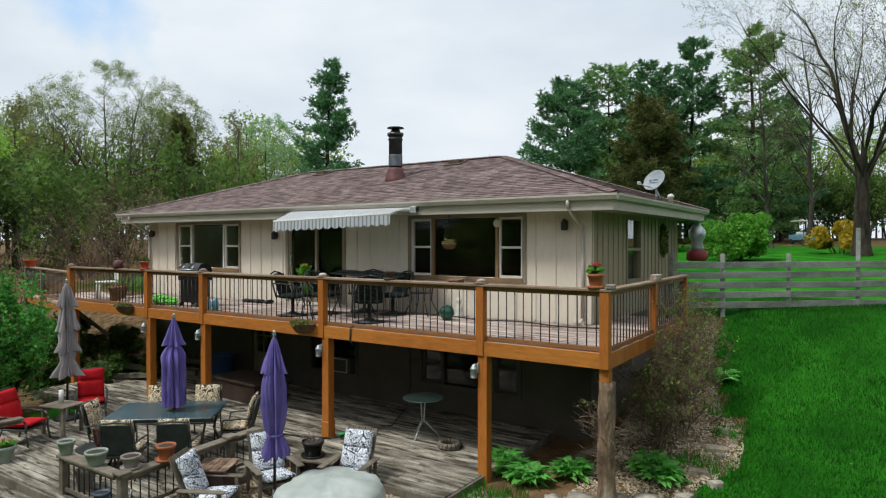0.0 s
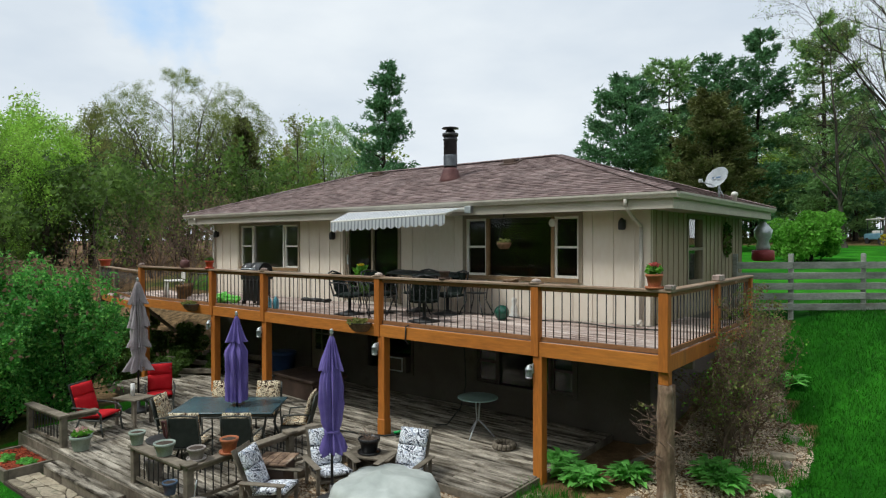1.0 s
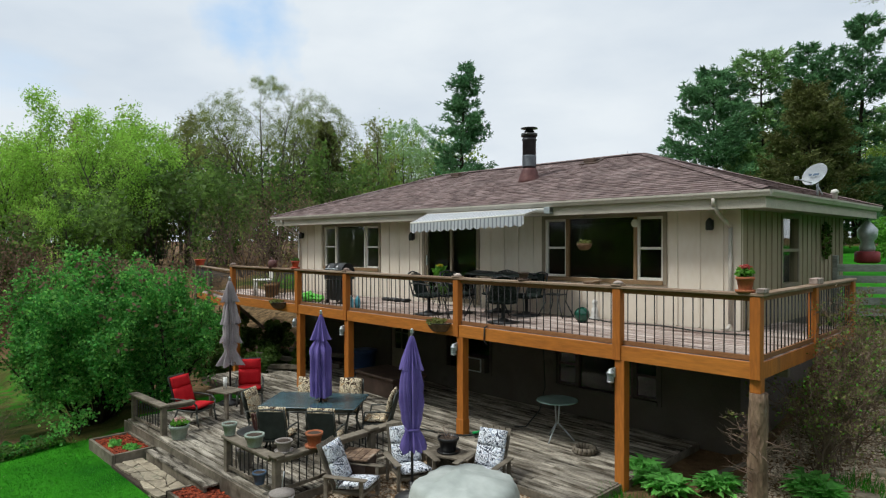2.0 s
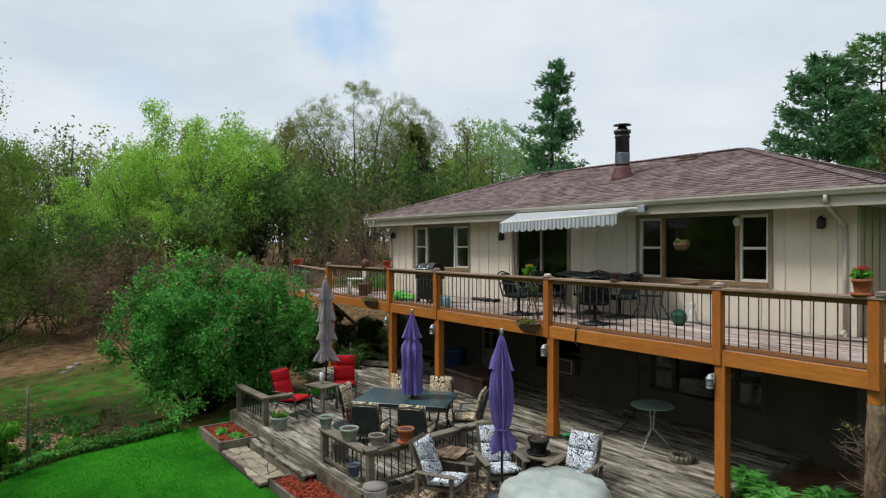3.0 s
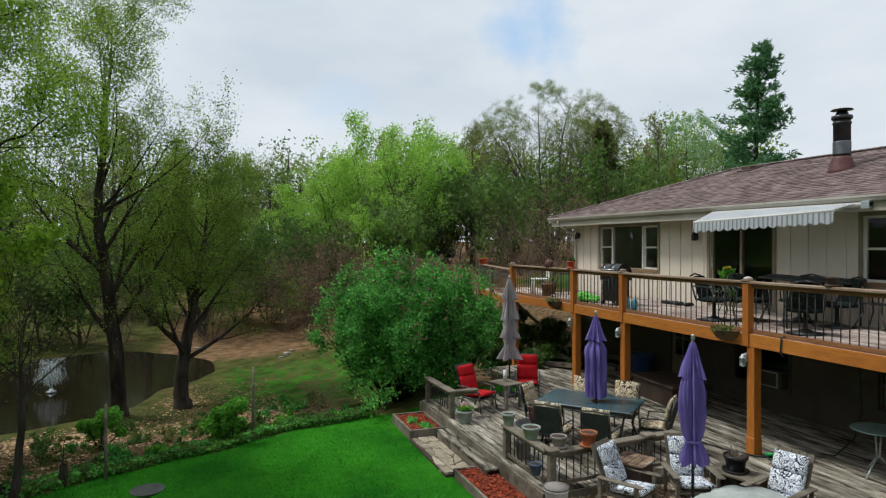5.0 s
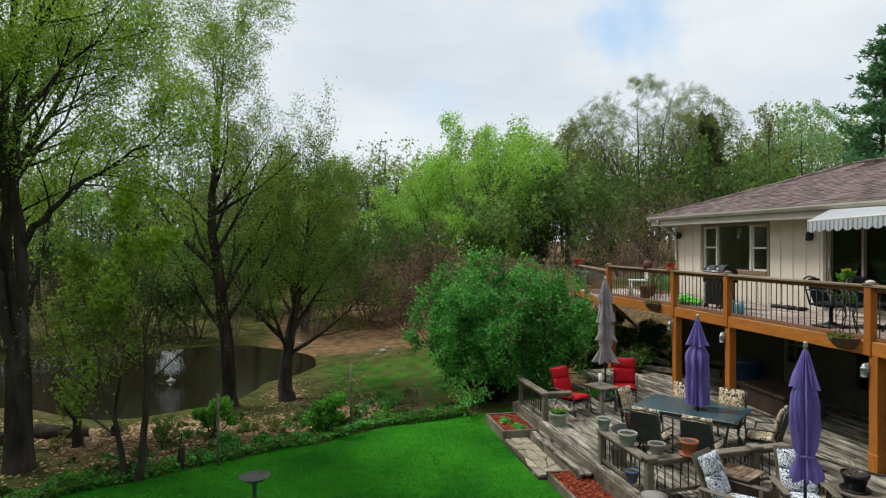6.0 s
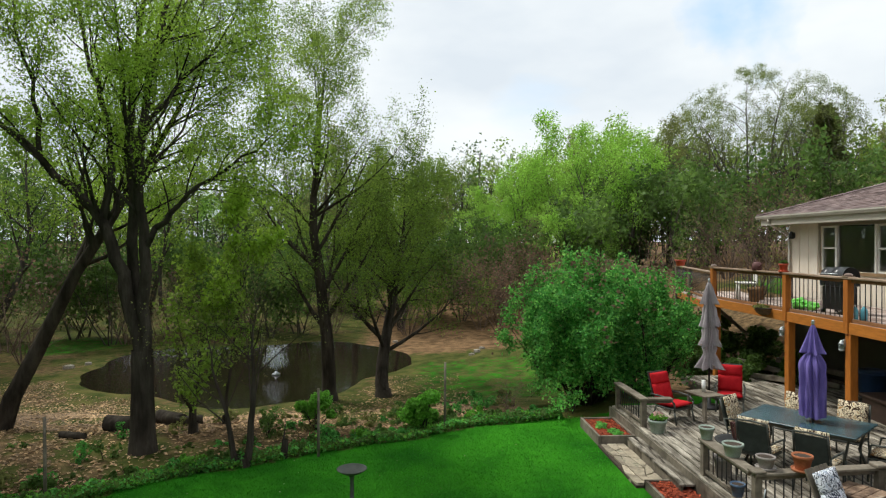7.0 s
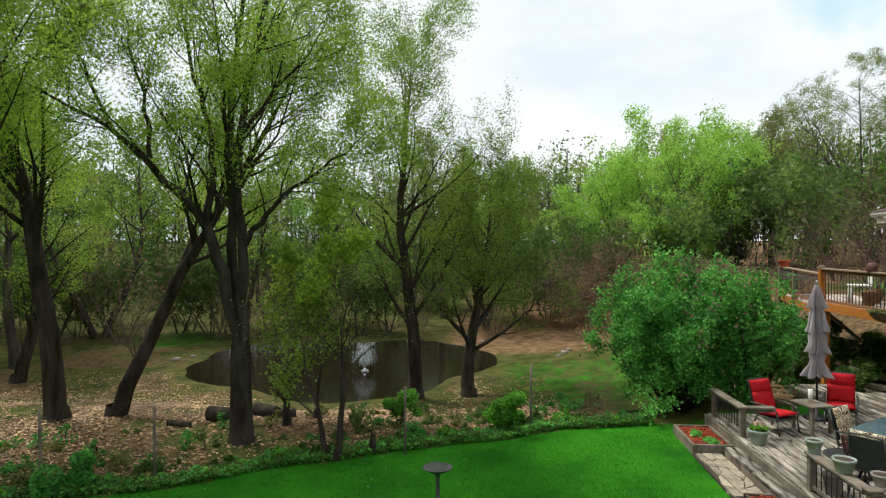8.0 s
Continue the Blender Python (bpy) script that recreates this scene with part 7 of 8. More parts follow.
def grow(rng, stems, kids, spread, lift, curl=0.12, tipl=0.6, thin=0.62, first=0.35):
    """Limbs from stems (start, direction or line, length, radius), each level with kids[k] children. Returns segments and twig points."""
    segs, tips = [], []

    def branch(p, d, ln, r, level):
        steps = 10 if level == 0 else 5 if level == 1 else 3 if level == 2 else 2 if level == 3 else 1
        r0 = r
        given = level == 0 and np.ndim(d) == 2
        if given:
            way, at, steps = d, np.linspace(0, 1, len(d)), 3 * len(d)
            d = way[1] - way[0]
        nodes = [(p, d, r)]
        for k in range(steps):
            if given:
                q = np.array([np.interp((k + 1) / steps, at, way[:, c]) for c in range(3)]) + rng.normal(size=3) * 0.03
                d = (q - p) / np.linalg.norm(q - p)
                r2 = max(r0 * (1 - 0.88 * (k + 1) / steps), 0.004)
                segs.append((p, q, r, r2))
                p, r = q, r2
                nodes.append((p, d, r))
                continue
            d = d + rng.normal(size=3) * curl + np.array([0, 0, lift * (0.4 if level == 0 else 1.0)]) * 0.12
            d = d / np.linalg.norm(d)
            q = p + d * ln / steps
            r2 = max(r0 * (1 - 0.93 * (k + 1) / steps), 0.0035)
            segs.append((p, q, r, r2))
            p, r = q, r2
            nodes.append((p, d, r))
        if level >= len(kids):
            tips.append((nodes[0][0] + nodes[-1][0]) / 2)
            tips.append(nodes[-1][0])
            return
        n = kids[level]
        for k in range(n):
            s = first + (1 - first) * (k + rng.random()) / n if level == 0 else 0.25 + 0.75 * (k + rng.random()) / n
            i = min(int(s * steps), steps - 1)
            fr = s * steps - i
            pp = nodes[i][0] * (1 - fr) + nodes[i + 1][0] * fr
            ax = nodes[i + 1][1]
            o = rng.normal(size=3)
            o -= ax * (o @ ax)
            o /= np.linalg.norm(o)
            ang = spread * (0.75 + 0.5 * rng.random())
            nd = ax * math.cos(ang) + o * math.sin(ang)
            if nd[2] < -0.15:
                nd[2] *= 0.3
            branch(pp, nd, ln * tipl * (1.15 - 0.6 * (s if level == 0 else 0.5)) * (0.8 + 0.4 * rng.random()), max(nodes[i][2] * thin, 0.0055), level + 1)

    for p, d, ln, r in stems:
        d = np.array(d, float)
        branch(np.array(p, float), d if d.ndim == 2 else d / np.linalg.norm(d), ln, r, 0)
    return segs, np.array(tips)


def around(rng, tips, n, spread):
    k = rng.integers(0, len(tips), n)
    return tips[k] + rng.normal(size=(n, 3)) * spread


def tree(name, place, label, segs, leaf_pts, size, bark, leaf, rng, turn=0.0, group="", leaf2=None, pts2=None):
    t = thing(name, place, label, "tree", group, turn=turn)
    ob = new("trunk", limb_mesh("trunk", segs, bark))
    ob.parent = t
    if leaf_pts is not None and len(leaf_pts):
        ob = new("crown", flakes("crown", leaf_pts, size, leaf, rng, aspect=1.5, tri=True))
        ob.parent = t
    if pts2 is not None:
        ob = new("crown", flakes("crown", pts2, size, leaf2, rng, aspect=1.5))
        ob.parent = t
    return t


def at_ground(x, y, dz=0.0):
    return (x, y, ground_z(x, y) - 0.08 + dz)


def put(src, x, y, s=1.0, turn=0.0, sz=None):
    m = pose(*at_ground(x, y), 0, 0, turn) @ Matrix.Diagonal((s, s, sz or s, 1))
    return copy_thing(src, m)


# great forked tree by the pond
rng = np.random.default_rng(11)
limbs = [(0.15, 7.5, (0, 0, 1.9), (0.1, -0.31, 3.5), (0.1, -0.62, 4.5), (0.15, -0.85, 5.0), (0.2, -1.25, 5.35), (0.3, -1.8, 6.0), (0.3, -2.7, 6.8), (0.5, -3.9, 7.4), (0.6, -4.9, 7.9)),
         (0.085, 6.5, (0.1, -0.72, 4.8), (0.0, -0.55, 6.0), (-0.2, -0.9, 7.3), (-0.3, -1.25, 8.5), (-0.4, -1.5, 9.8), (-0.4, -1.6, 11.6)),
         (0.13, 9.0, (-0.03, 0, 1.9), (-0.1, -0.2, 4.1), (-0.2, -0.35, 6.0), (-0.3, -0.3, 7.5), (-0.2, -0.05, 8.8), (-0.1, 0.1, 10.5), (0, 0.2, 12.0)),
         (0.13, 9.0, (0.03, 0.04, 1.9), (0.1, 0.14, 3.9), (0.2, 0.02, 5.6), (0.3, 0.25, 7.3), (0.3, 0.6, 8.8), (0.2, 0.9, 10.4), (0.2, 1.1, 11.6)),
         (0.07, 4.5, (0.1, 0.12, 4.2), (0.2, 0.62, 4.85), (0.4, 1.4, 5.5), (0.5, 2.25, 6.0), (0.5, 2.9, 6.6)),
         (0.06, 4.5, (-0.2, -0.33, 6.2), (-0.4, 0.6, 7.6), (-0.6, 1.4, 8.5), (-0.7, 1.9, 9.6)),
         (0.055, 4.5, (0.3, -1.8, 6.0), (0.2, -2.0, 7.5), (0.1, -2.4, 9.0), (0.1, -2.6, 10.3)),
         (0.05, 3.6, (0.3, -2.7, 6.8), (0.5, -3.2, 8.2), (0.6, -3.6, 9.5)),
         (0.06, 4.5, (0.2, 0.0, 5.2), (1.1, 0.2, 6.4), (2.0, 0.5, 7.6), (2.4, 0.5, 8.9)),
         (0.06, 4.5, (-0.15, -0.3, 5.4), (-1.2, -0.6, 6.6), (-2.1, -0.5, 7.9), (-2.5, -0.4, 9.2))]
segs, tips = grow(rng, [(way[0], way, ln, r) for r, ln, *way in limbs], (13, 6, 5, 4), 0.72, 0.35, curl=0.13, tipl=0.36, thin=0.42, first=0.22)
segs = [(np.zeros(3) - (0, 0, 0.2), np.array((0, 0, 0.25)), 0.34, 0.27), (np.array((0, 0, 0.25)), np.array((0.0, 0.0, 1.2)), 0.27, 0.23), (np.array((0, 0, 1.2)), np.array((0.0, 0.0, 2.05)), 0.23, 0.22)] + segs
hi = tips[tips[:, 2] > 3.0]
tree("oak_tree", at_ground(-10.1, -13.8), "dark forked tree with fresh yellow-green spring leaves", segs, around(rng, hi, 125000, 0.15), 0.030, M["bark"], M["leaf_spring"], rng)


def straight(seed, h, r, lean, kids=(28, 8, 5, 4), leaves=7000, leaf="leaf_spring", size=0.033, spread=0.75, first=0.2, tipl=0.30, lift=0.6, bark="bark", sp=0.18):
    rg2 = np.random.default_rng(seed)
    segs, tips = grow(rg2, [((0, 0, -0.2), lean, h, r)], kids, spread, lift, curl=0.085, tipl=tipl, thin=0.42, first=first)
    segs = [(np.array((0, 0, -0.25)), np.array((0, 0, 0.3)), r * 1.5, r * 1.02)] + segs
    k2 = h / tips[:, 2].max()
    segs = [(a * k2, b * k2, c2, d2) for a, b, c2, d2 in segs]
    tips = tips[tips[:, 2] > h * 0.14] * k2
    return segs, (around(rg2, tips, int(leaves * 5.2), sp * 0.75) if leaves else None), size, M[bark], M[leaf] if leaves else None, rg2


def single(name, x, y, label, spec, turn=0.0, group=""):
    s, pts, size, bk, lf, rg2 = spec
    return tree(name, at_ground(x, y), label, s, pts, size, bk, lf, rg2, turn, group)


G1 = "trees by the pond"
single("pond_tree", -18.3, -11.1, "tall slender tree with sparse spring leaves by the pond", straight(21, 14.2, 0.25, (0.0, -0.14, 1), leaves=12000, leaf="leaf_mid", first=0.2, tipl=0.38), group=G1)
single("pond_tree", -18.85, -9.33, "leaning tree with olive green leaves by the pond", straight(22, 9.4, 0.25, (-0.05, 0.02, 1), leaves=13000, first=0.22, tipl=0.46, leaf="leaf_deep", spread=0.85), group=G1)
single("pond_tree", -12.15, -17.9, "dark tree leaning over the leaf litter", straight(23, 11.5, 0.22, (0.05, 0.34, 1), leaves=6000, first=0.38), group=G1)
single("pond_tree", -11.65, -19.1, "straight dark trunk with yellow-green spring leaves", straight(24, 15, 0.27, (0, 0.0, 1), leaves=19000, first=0.34, tipl=0.40), group=G1)
single("pond_tree", -20.0, -26.8, "far leaning tree in the leaf litter", straight(25, 12, 0.25, (0, 0.25, 1), leaves=5000), group=G1)
single("pond_tree", -6.9, -17.1, "bright green leafed tree at the edge of the wood", straight(26, 13, 0.20, (0.0, 0.10, 1), leaves=11000, leaf="leaf_spring", tipl=0.36, first=0.42), group=G1)
single("young_tree", -11.3, -13.2, "thin young tree with low green leaves", straight(27, 4.2, 0.10, (0, -0.1, 1), kids=(10, 4, 3), leaves=900, leaf="leaf_mid", size=0.06, first=0.15, tipl=0.4), group=G1)
single("young_tree", -9.1, -11.5, "small crooked grey tree with silvery buds", straight(28, 4.6, 0.085, (0.05, 0.1, 1), kids=(12, 5, 3), leaves=160, leaf="leaf_olive", size=0.026, first=0.3, tipl=0.5), group=G1)
single("young_tree", -9.15, -11.66, "small crooked grey tree leaning aside", straight(29, 3.6, 0.07, (0.0, -0.18, 1), kids=(9, 4, 3), leaves=110, leaf="leaf_olive", size=0.026, first=0.3, tipl=0.5), group=G1)
single("young_tree", -12.1, -12.75, "thin sapling on the bank", straight(30, 5.5, 0.05, (0.0, 0.03, 1), kids=(9, 3), leaves=600, leaf="leaf_spring", size=0.07, first=0.4, tipl=0.3), group=G1)
single("tree_stump", -9.53, -10.85, "short dead broken stem by the hedge", straight(31, 0.8, 0.06, (0.0, -0.3, 1), kids=(), leaves=0))

# far woods: a few kinds, repeated
G2 = "far woods"


def dome_tree(seed, h, r, stems, kids, leaves, leaf, size, sp, reach=0.8, bark="bark_far"):
    """Wide many-stemmed crown: inner stems tall, outer ones shorter and leaning."""
    rg2 = np.random.default_rng(seed)
    st = []
    for k in range(stems):
        a = 2.4 * k
        o = reach * math.sqrt((k + 0.3) / stems)
        st.append(((0.15 * o * math.cos(a), 0.15 * o * math.sin(a), 0.2), (o * math.cos(a), o * math.sin(a), 1), h * (0.98 - 0.12 * o) * (0.92 + 0.12 * rg2.random()), r))
    s, tips = grow(rg2, st, kids, 0.8, 0.4, 0.07, 0.36, 0.55, first=0.2)
    k2 = h * 1.08 / np.sort(tips[:, 2])[-30]
    wide = h * reach * 0.62

    def domed(p):
        p = p * k2
        lim = h * math.sqrt(max(0.10, 1 - (p[0] ** 2 + p[1] ** 2) / wide ** 2))
        f = 1 / (1 + (max(p[2], 0.0) / lim) ** 6) ** (1 / 6)
        return p * np.array((1, 1, f))

    s = [(domed(a), domed(b), c2, d2) for a, b, c2, d2 in s]
    tips = np.array([domed(p) for p in tips if p[2] > 0.15 * h])
    tips = tips[rg2.random(len(tips)) < np.clip(1.7 * (tips[:, 2] / h - 0.32), 0.2, 1.0)]
    return s, around(rg2, tips, leaves, sp), size, M[bark], M[leaf], rg2


def crown_tree(seed, h, r, stems, kids, leaves, leaf, size, sp, spread=0.7, tipl=0.55, lift=0.8, curl=0.1, thin=0.55, bark="bark_far", first=0.3):
    rg2 = np.random.default_rng(seed)
    st = []
    for k in range(stems):
        a = 2 * math.pi * k / stems + rg2.random()
        o = 0.0 if stems == 1 else 0.30 + 0.25 * rg2.random()
        st.append(((0.2 * o * math.cos(a), 0.2 * o * math.sin(a), -0.3), (o * math.cos(a), o * math.sin(a), 1), h * (0.85 + 0.2 * rg2.random()), r / math.sqrt(stems)))
    s, tips = grow(rg2, st, kids, spread, lift, curl, tipl, thin, first=first)
    top = tips[:, 2].max()
    s = [(a * h / top, b * h / top, c2, d2) for a, b, c2, d2 in s]
    tips = tips * h / top
    return s, (around(rg2, tips[tips[:, 2] > 0.08 * h], leaves, sp) if leaves else None), size, M[bark], M[leaf] if leaves else None, rg2


kinds = {}
kinds["bare"] = single("bare_tree", -52, -20, "bare grey tree of the far wood", crown_tree(41, 13, 0.26, 1, (15, 6, 5, 2), 1800, "leaf_olive", 0.05, 0.1, tipl=0.34, first=0.35), group=G2)
kinds["bare2"] = single("bare_tree", -56, -12, "slender bare tree with olive buds", crown_tree(42, 13, 0.24, 1, (14, 6, 4, 2), 5200, "leaf_olive", 0.07, 0.18, tipl=0.3, first=0.4), group=G2)
kinds["spring"] = single("leafy_tree", -50, -8, "tree in yellow-green spring leaf", crown_tree(43, 12, 0.28, 2, (12, 5, 4, 2), 13000, "leaf_mid", 0.085, 0.2, tipl=0.42), group=G2)
kinds["bright"] = single("leafy_tree", -43.5, 4.6, "broad tree in bright green spring leaf", crown_tree(44, 12.6, 0.34, 3, (12, 5, 4, 1), 17000, "leaf_bright", 0.09, 0.2, tipl=0.45), group=G2)
kinds["under"] = single("understory_tree", -40, -2, "low leafy tree of the wood's edge", crown_tree(45, 5.5, 0.1, 4, (6, 4, 3), 3000, "leaf_dark", 0.125, 0.26, tipl=0.5, first=0.1), group=G2)
kinds["brown"] = single("brown_tree", -34.5, -3.2, "small reddish brown twiggy tree", crown_tree(46, 5.6, 0.1, 5, (7, 4, 3), 1200, "leaf_brown", 0.08, 0.2, tipl=0.55, first=0.15, bark="twig"), group=G2)
kinds["round"] = single("round_tree", -45.0, 18.6, "broad grey many-stemmed tree with olive buds", dome_tree(47, 16.3, 0.14, 22, (14, 6, 4, 3), 105000, "leaf_bud", 0.046, 0.13, reach=0.95), group=G2)
kinds["pale"] = single("poplar_tree", -42.5, 31.0, "pale green feathery tree behind the roof", dome_tree(48, 13.6, 0.09, 8, (11, 5, 4, 2), 34000, "leaf_pale", 0.062, 0.16, reach=0.6), group=G2)

kinds["thicket"] = single("bare_shrub", -18.6, 6.4, "tangled pale grey leafless shrub beside the house", crown_tree(49, 3.6, 0.10, 9, (6, 4, 2), 300, "leaf_olive", 0.05, 0.1, tipl=0.5, spread=0.8, first=0.15, bark="twig"), group="bare shrubs")
for x, y, s in ((-20.5, 8.5, 1.15), (-17.2, 5.0, 0.75), (-22.5, 6.0, 1.2), (-24.5, 9.5, 1.4), (-19.2, 11.0, 1.3), (-26.5, 4.0, 1.1), (-28.0, 7.5, 1.4), (-33.5, -8.5, 1.1), (-34.5, -13.0, 1.2), (-34.0, -18.0, 1.2), (-31.5, -23.5, 1.1), (-26.0, -25.5, 1.0)):
    put(kinds["thicket"], x, y, s, 71 * x)
rw = np.random.default_rng(77)
# belt of the far wood beyond the pond, from the near end round to behind the house
for k in range(26):
    a = radians(136 + 100 * (k + rw.random() * 0.8) / 26)
    dist = 47 + 26 * rw.random() ** 1.3
    x, y = 3 + dist * math.cos(a), -8 + dist * math.sin(a)
    if y > 7 and x > -38:
        continue
    nm = rw.choice(["bare", "bare2", "bare2", "spring", "bright", "bare"] if a > radians(163) else ["bare2", "bare", "bare", "under"])
    s = 0.62 + 0.28 * rw.random()
    put(kinds[nm], x, y, s * (0.9 if nm == "bright" else 1.0), 360 * rw.random())
for k in range(52):
    a = radians(143 + 95 * (k + rw.random()) / 52)
    dist = 37 + 12 * rw.random()
    x, y = 3 + dist * math.cos(a), -8 + dist * math.sin(a)
    put(kinds[rw.choice(["under", "under", "under", "under", "brown"])], x, y, 0.7 + 0.6 * rw.random(), 360 * rw.random())
for x, y, nm, s in ((-56, 14, "bare2", 0.9), (-39.5, 15.0, "under", 1.2), (-36, 10.5, "thicket", 1.6), (-42, 24.5, "bare", 0.95), (-37, 23.5, "bare2", 0.85), (-46, 1, "bright", 0.9), (-40, 9.5, "bare2", 0.8), (-37.5, 5.2, "bright", 0.82), (-35.0, 1.8, "bright", 0.5), (-31.5, -3.6, "brown", 0.9), (-32.5, -2.2, "brown", 0.85), (-33.2, -4.4, "brown", 0.8),
                    (-30, -30, "spring", 1.1), (-24, -33, "bright", 1.15), (-17, -33, "spring", 1.15), (-12, -30, "spring", 1.1), (-35, -24, "spring", 1.0), (-38, -14, "bare2", 1.0), (-36, -19, "bare", 0.95), (-36, -9, "spring", 0.8), (-33, -27, "under", 0.9), (-40, -12, "bare", 1.0), (-22, -28.5, "bare2", 1.0), (-49.0, -4.3, "bare", 0.95), (-48.7, -1.5, "bare", 0.88)):
    put(kinds[nm], x, y, s, 57 * x)
# woods past the upper lawn
for k in range(15):
    x = -25 + 50 * (k + rw.random()) / 15
    y = 60 + 16 * rw.random()
    put(kinds[rw.choice(["bare2", "spring", "under", "bare"])], x, y, 0.75 + 0.4 * rw.random(), 360 * rw.random())
for k in range(12):
    put(kinds["under"], -12 + 32 * (k + rw.random()) / 16, 55 + 6 * rw.random(), 0.75 + 0.5 * rw.random(), 360 * rw.random())


def conifer(name, x, y, h, rad, seed, label, leaf="needle", n=3600, size=0.42, whorl=0.55, bare=0.08, ragged=0.3, shape=0.8, sag=0.3, group="conifers"):
    """Whorled evergreen: boughs that sag and turn up, each set with plumes of needles."""
    rg2 = np.random.default_rng(seed)
    zs = np.linspace(0, h, 9)
    cx = np.cumsum(rg2.normal(size=(9, 2)) * 0.006 * h, axis=0) * np.linspace(0, 1, 9)[:, None]
    spine = np.column_stack([cx, zs])
    segs = [(spine[k] - (0, 0, 0.3 * (k == 0)), spine[k + 1], h * 0.016 * (1 - k / 8.6), h * 0.016 * (1 - (k + 1) / 8.6)) for k in range(8)]
    pts, way = [], []
    z = h * bare
    boughs = h * (1 - bare) / whorl * 6 * (1 - ragged * 0.5)
    while z < h * 0.985:
        s = (z - h * bare) / (h * (1 - bare))
        reach = rad * (1 - s) ** shape * (0.5 + 0.5 * min(1, s * 4 + 0.3))
        b0 = np.array([np.interp(z, zs, spine[:, 0]), np.interp(z, zs, spine[:, 1]), z])
        for k in range(6):
            if rg2.random() < ragged * 0.5:
                continue
            a = rg2.random() * 6.283
            ln = max(0.3, reach * (1 - ragged + 1.35 * ragged * rg2.random()))
            out, side = np.array((math.cos(a), math.sin(a), 0)), np.array((-math.sin(a), math.cos(a), 0))
            rise = 0.10 + 0.45 * s + 0.12 * rg2.normal()

            def along(t):
                return b0 + out * ln * t + np.array((0, 0, ln)) * (rise * t - sag * t * (1.25 - t))

            for t0, t1, r0, r1 in ((0, 0.35, 0.045, 0.03), (0.35, 0.7, 0.03, 0.018), (0.7, 1.0, 0.018, 0.003)):
                segs.append((along(t0), along(t1), r0, r1))
            m = max(4, int(n / 5 / boughs * (0.35 + 1.3 * ln / rad)))
            t = 0.18 + 0.82 * rg2.random((m, 1)) ** 0.7
            off = rg2.normal(size=(m, 1)) * 0.26 * ln * (1.15 - t)
            c = b0 + out * ln * t + side * off + np.array((0, 0, ln)) * (rise * t - sag * t * (1.25 - t)) + rg2.normal(size=(m, 3)) * np.array((0.1, 0.1, 0.14))
            d = out * 0.7 + side * np.sign(off) * 0.5 + np.array((0, 0, 0.3)) + np.zeros((m, 3))
            pts.append(np.repeat(c, 5, 0))
            way.append(np.repeat(d, 5, 0) + rg2.normal(size=(5 * m, 3)) * 0.5)
        z += whorl * (0.7 + 0.6 * rg2.random())
    t = thing(name, at_ground(x, y), label, "tree", group)
    new("trunk", limb_mesh("trunk", segs, M["bark"])).parent = t
    new("crown", needles("crown", np.concatenate(pts), np.concatenate(way), size * 2.3, size * 0.36, M[leaf], rg2)).parent = t
    return t


conifer("pine_tree", -18.0, 43.0, 13.9, 6.2, 62, "tall dark green pine behind the house", n=40000, size=0.145, whorl=0.5, shape=0.5, ragged=0.25, sag=0.2)
conifer("pine_tree", -15.3, 45.5, 15.6, 5.6, 73, "tall soft green pine behind the house", leaf="needle_soft", n=36000, size=0.145, whorl=0.5, shape=0.5, ragged=0.28, sag=0.2)
conifer("pine_tree", -12.4, 46.5, 15.4, 5.4, 74, "tall dark green pine behind the house", n=36000, size=0.145, whorl=0.5, shape=0.5, ragged=0.28, sag=0.2)
conifer("pine_tree", -9.6, 48.0, 17.4, 4.6, 63, "tall bluish pine behind the house", n=38000, size=0.145, whorl=0.6, shape=0.5, ragged=0.35, sag=0.22)
conifer("pine_tree", -4.6, 48.5, 18.2, 5.2, 64, "tall open pine above the lawn", leaf="needle_soft", n=30000, size=0.145, whorl=0.75, ragged=0.5, shape=0.55, sag=0.32)
conifer("spruce_tree", -3.0, 52.5, 12.5, 4.6, 66, "dark spruce above the lawn", n=18000, size=0.145, whorl=0.7, ragged=0.45, shape=0.6, sag=0.35)
conifer("cedar_tree", -9.2, 35.0, 10.4, 3.8, 65, "olive brown cedar by the lawn", leaf="needle_olive", n=56000, size=0.11, whorl=0.3, bare=0.06, shape=0.55, ragged=0.3, sag=0.05)
conifer("ragged_pine", -24.9, 20.4, 12.6, 3.5, 68, "ragged dark evergreen behind the roof", n=30000, size=0.105, ragged=0.55, shape=0.7, bare=0.08, whorl=0.45, sag=0.15)
conifer("pine_tree", -41.5, 70.0, 12.0, 2.6, 69, "distant pine tip above the ridge", n=4000, size=0.16)
conifer("pine_tree", -39.0, 70.5, 11.4, 2.6, 70, "distant pine tip above the ridge", n=4000, size=0.16)
conifer("cedar_tree", -39.0, 20.0, 10.5, 1.7, 71, "dark cedar among the grey trees", leaf="needle_olive", n=16000, size=0.14, whorl=0.4, shape=0.5, ragged=0.4)
conifer("cedar_tree", -43.0, 8.0, 7.6, 1.4, 72, "dark narrow cedar in the wood", leaf="needle", n=12000, size=0.14, whorl=0.4, shape=0.5, ragged=0.4)


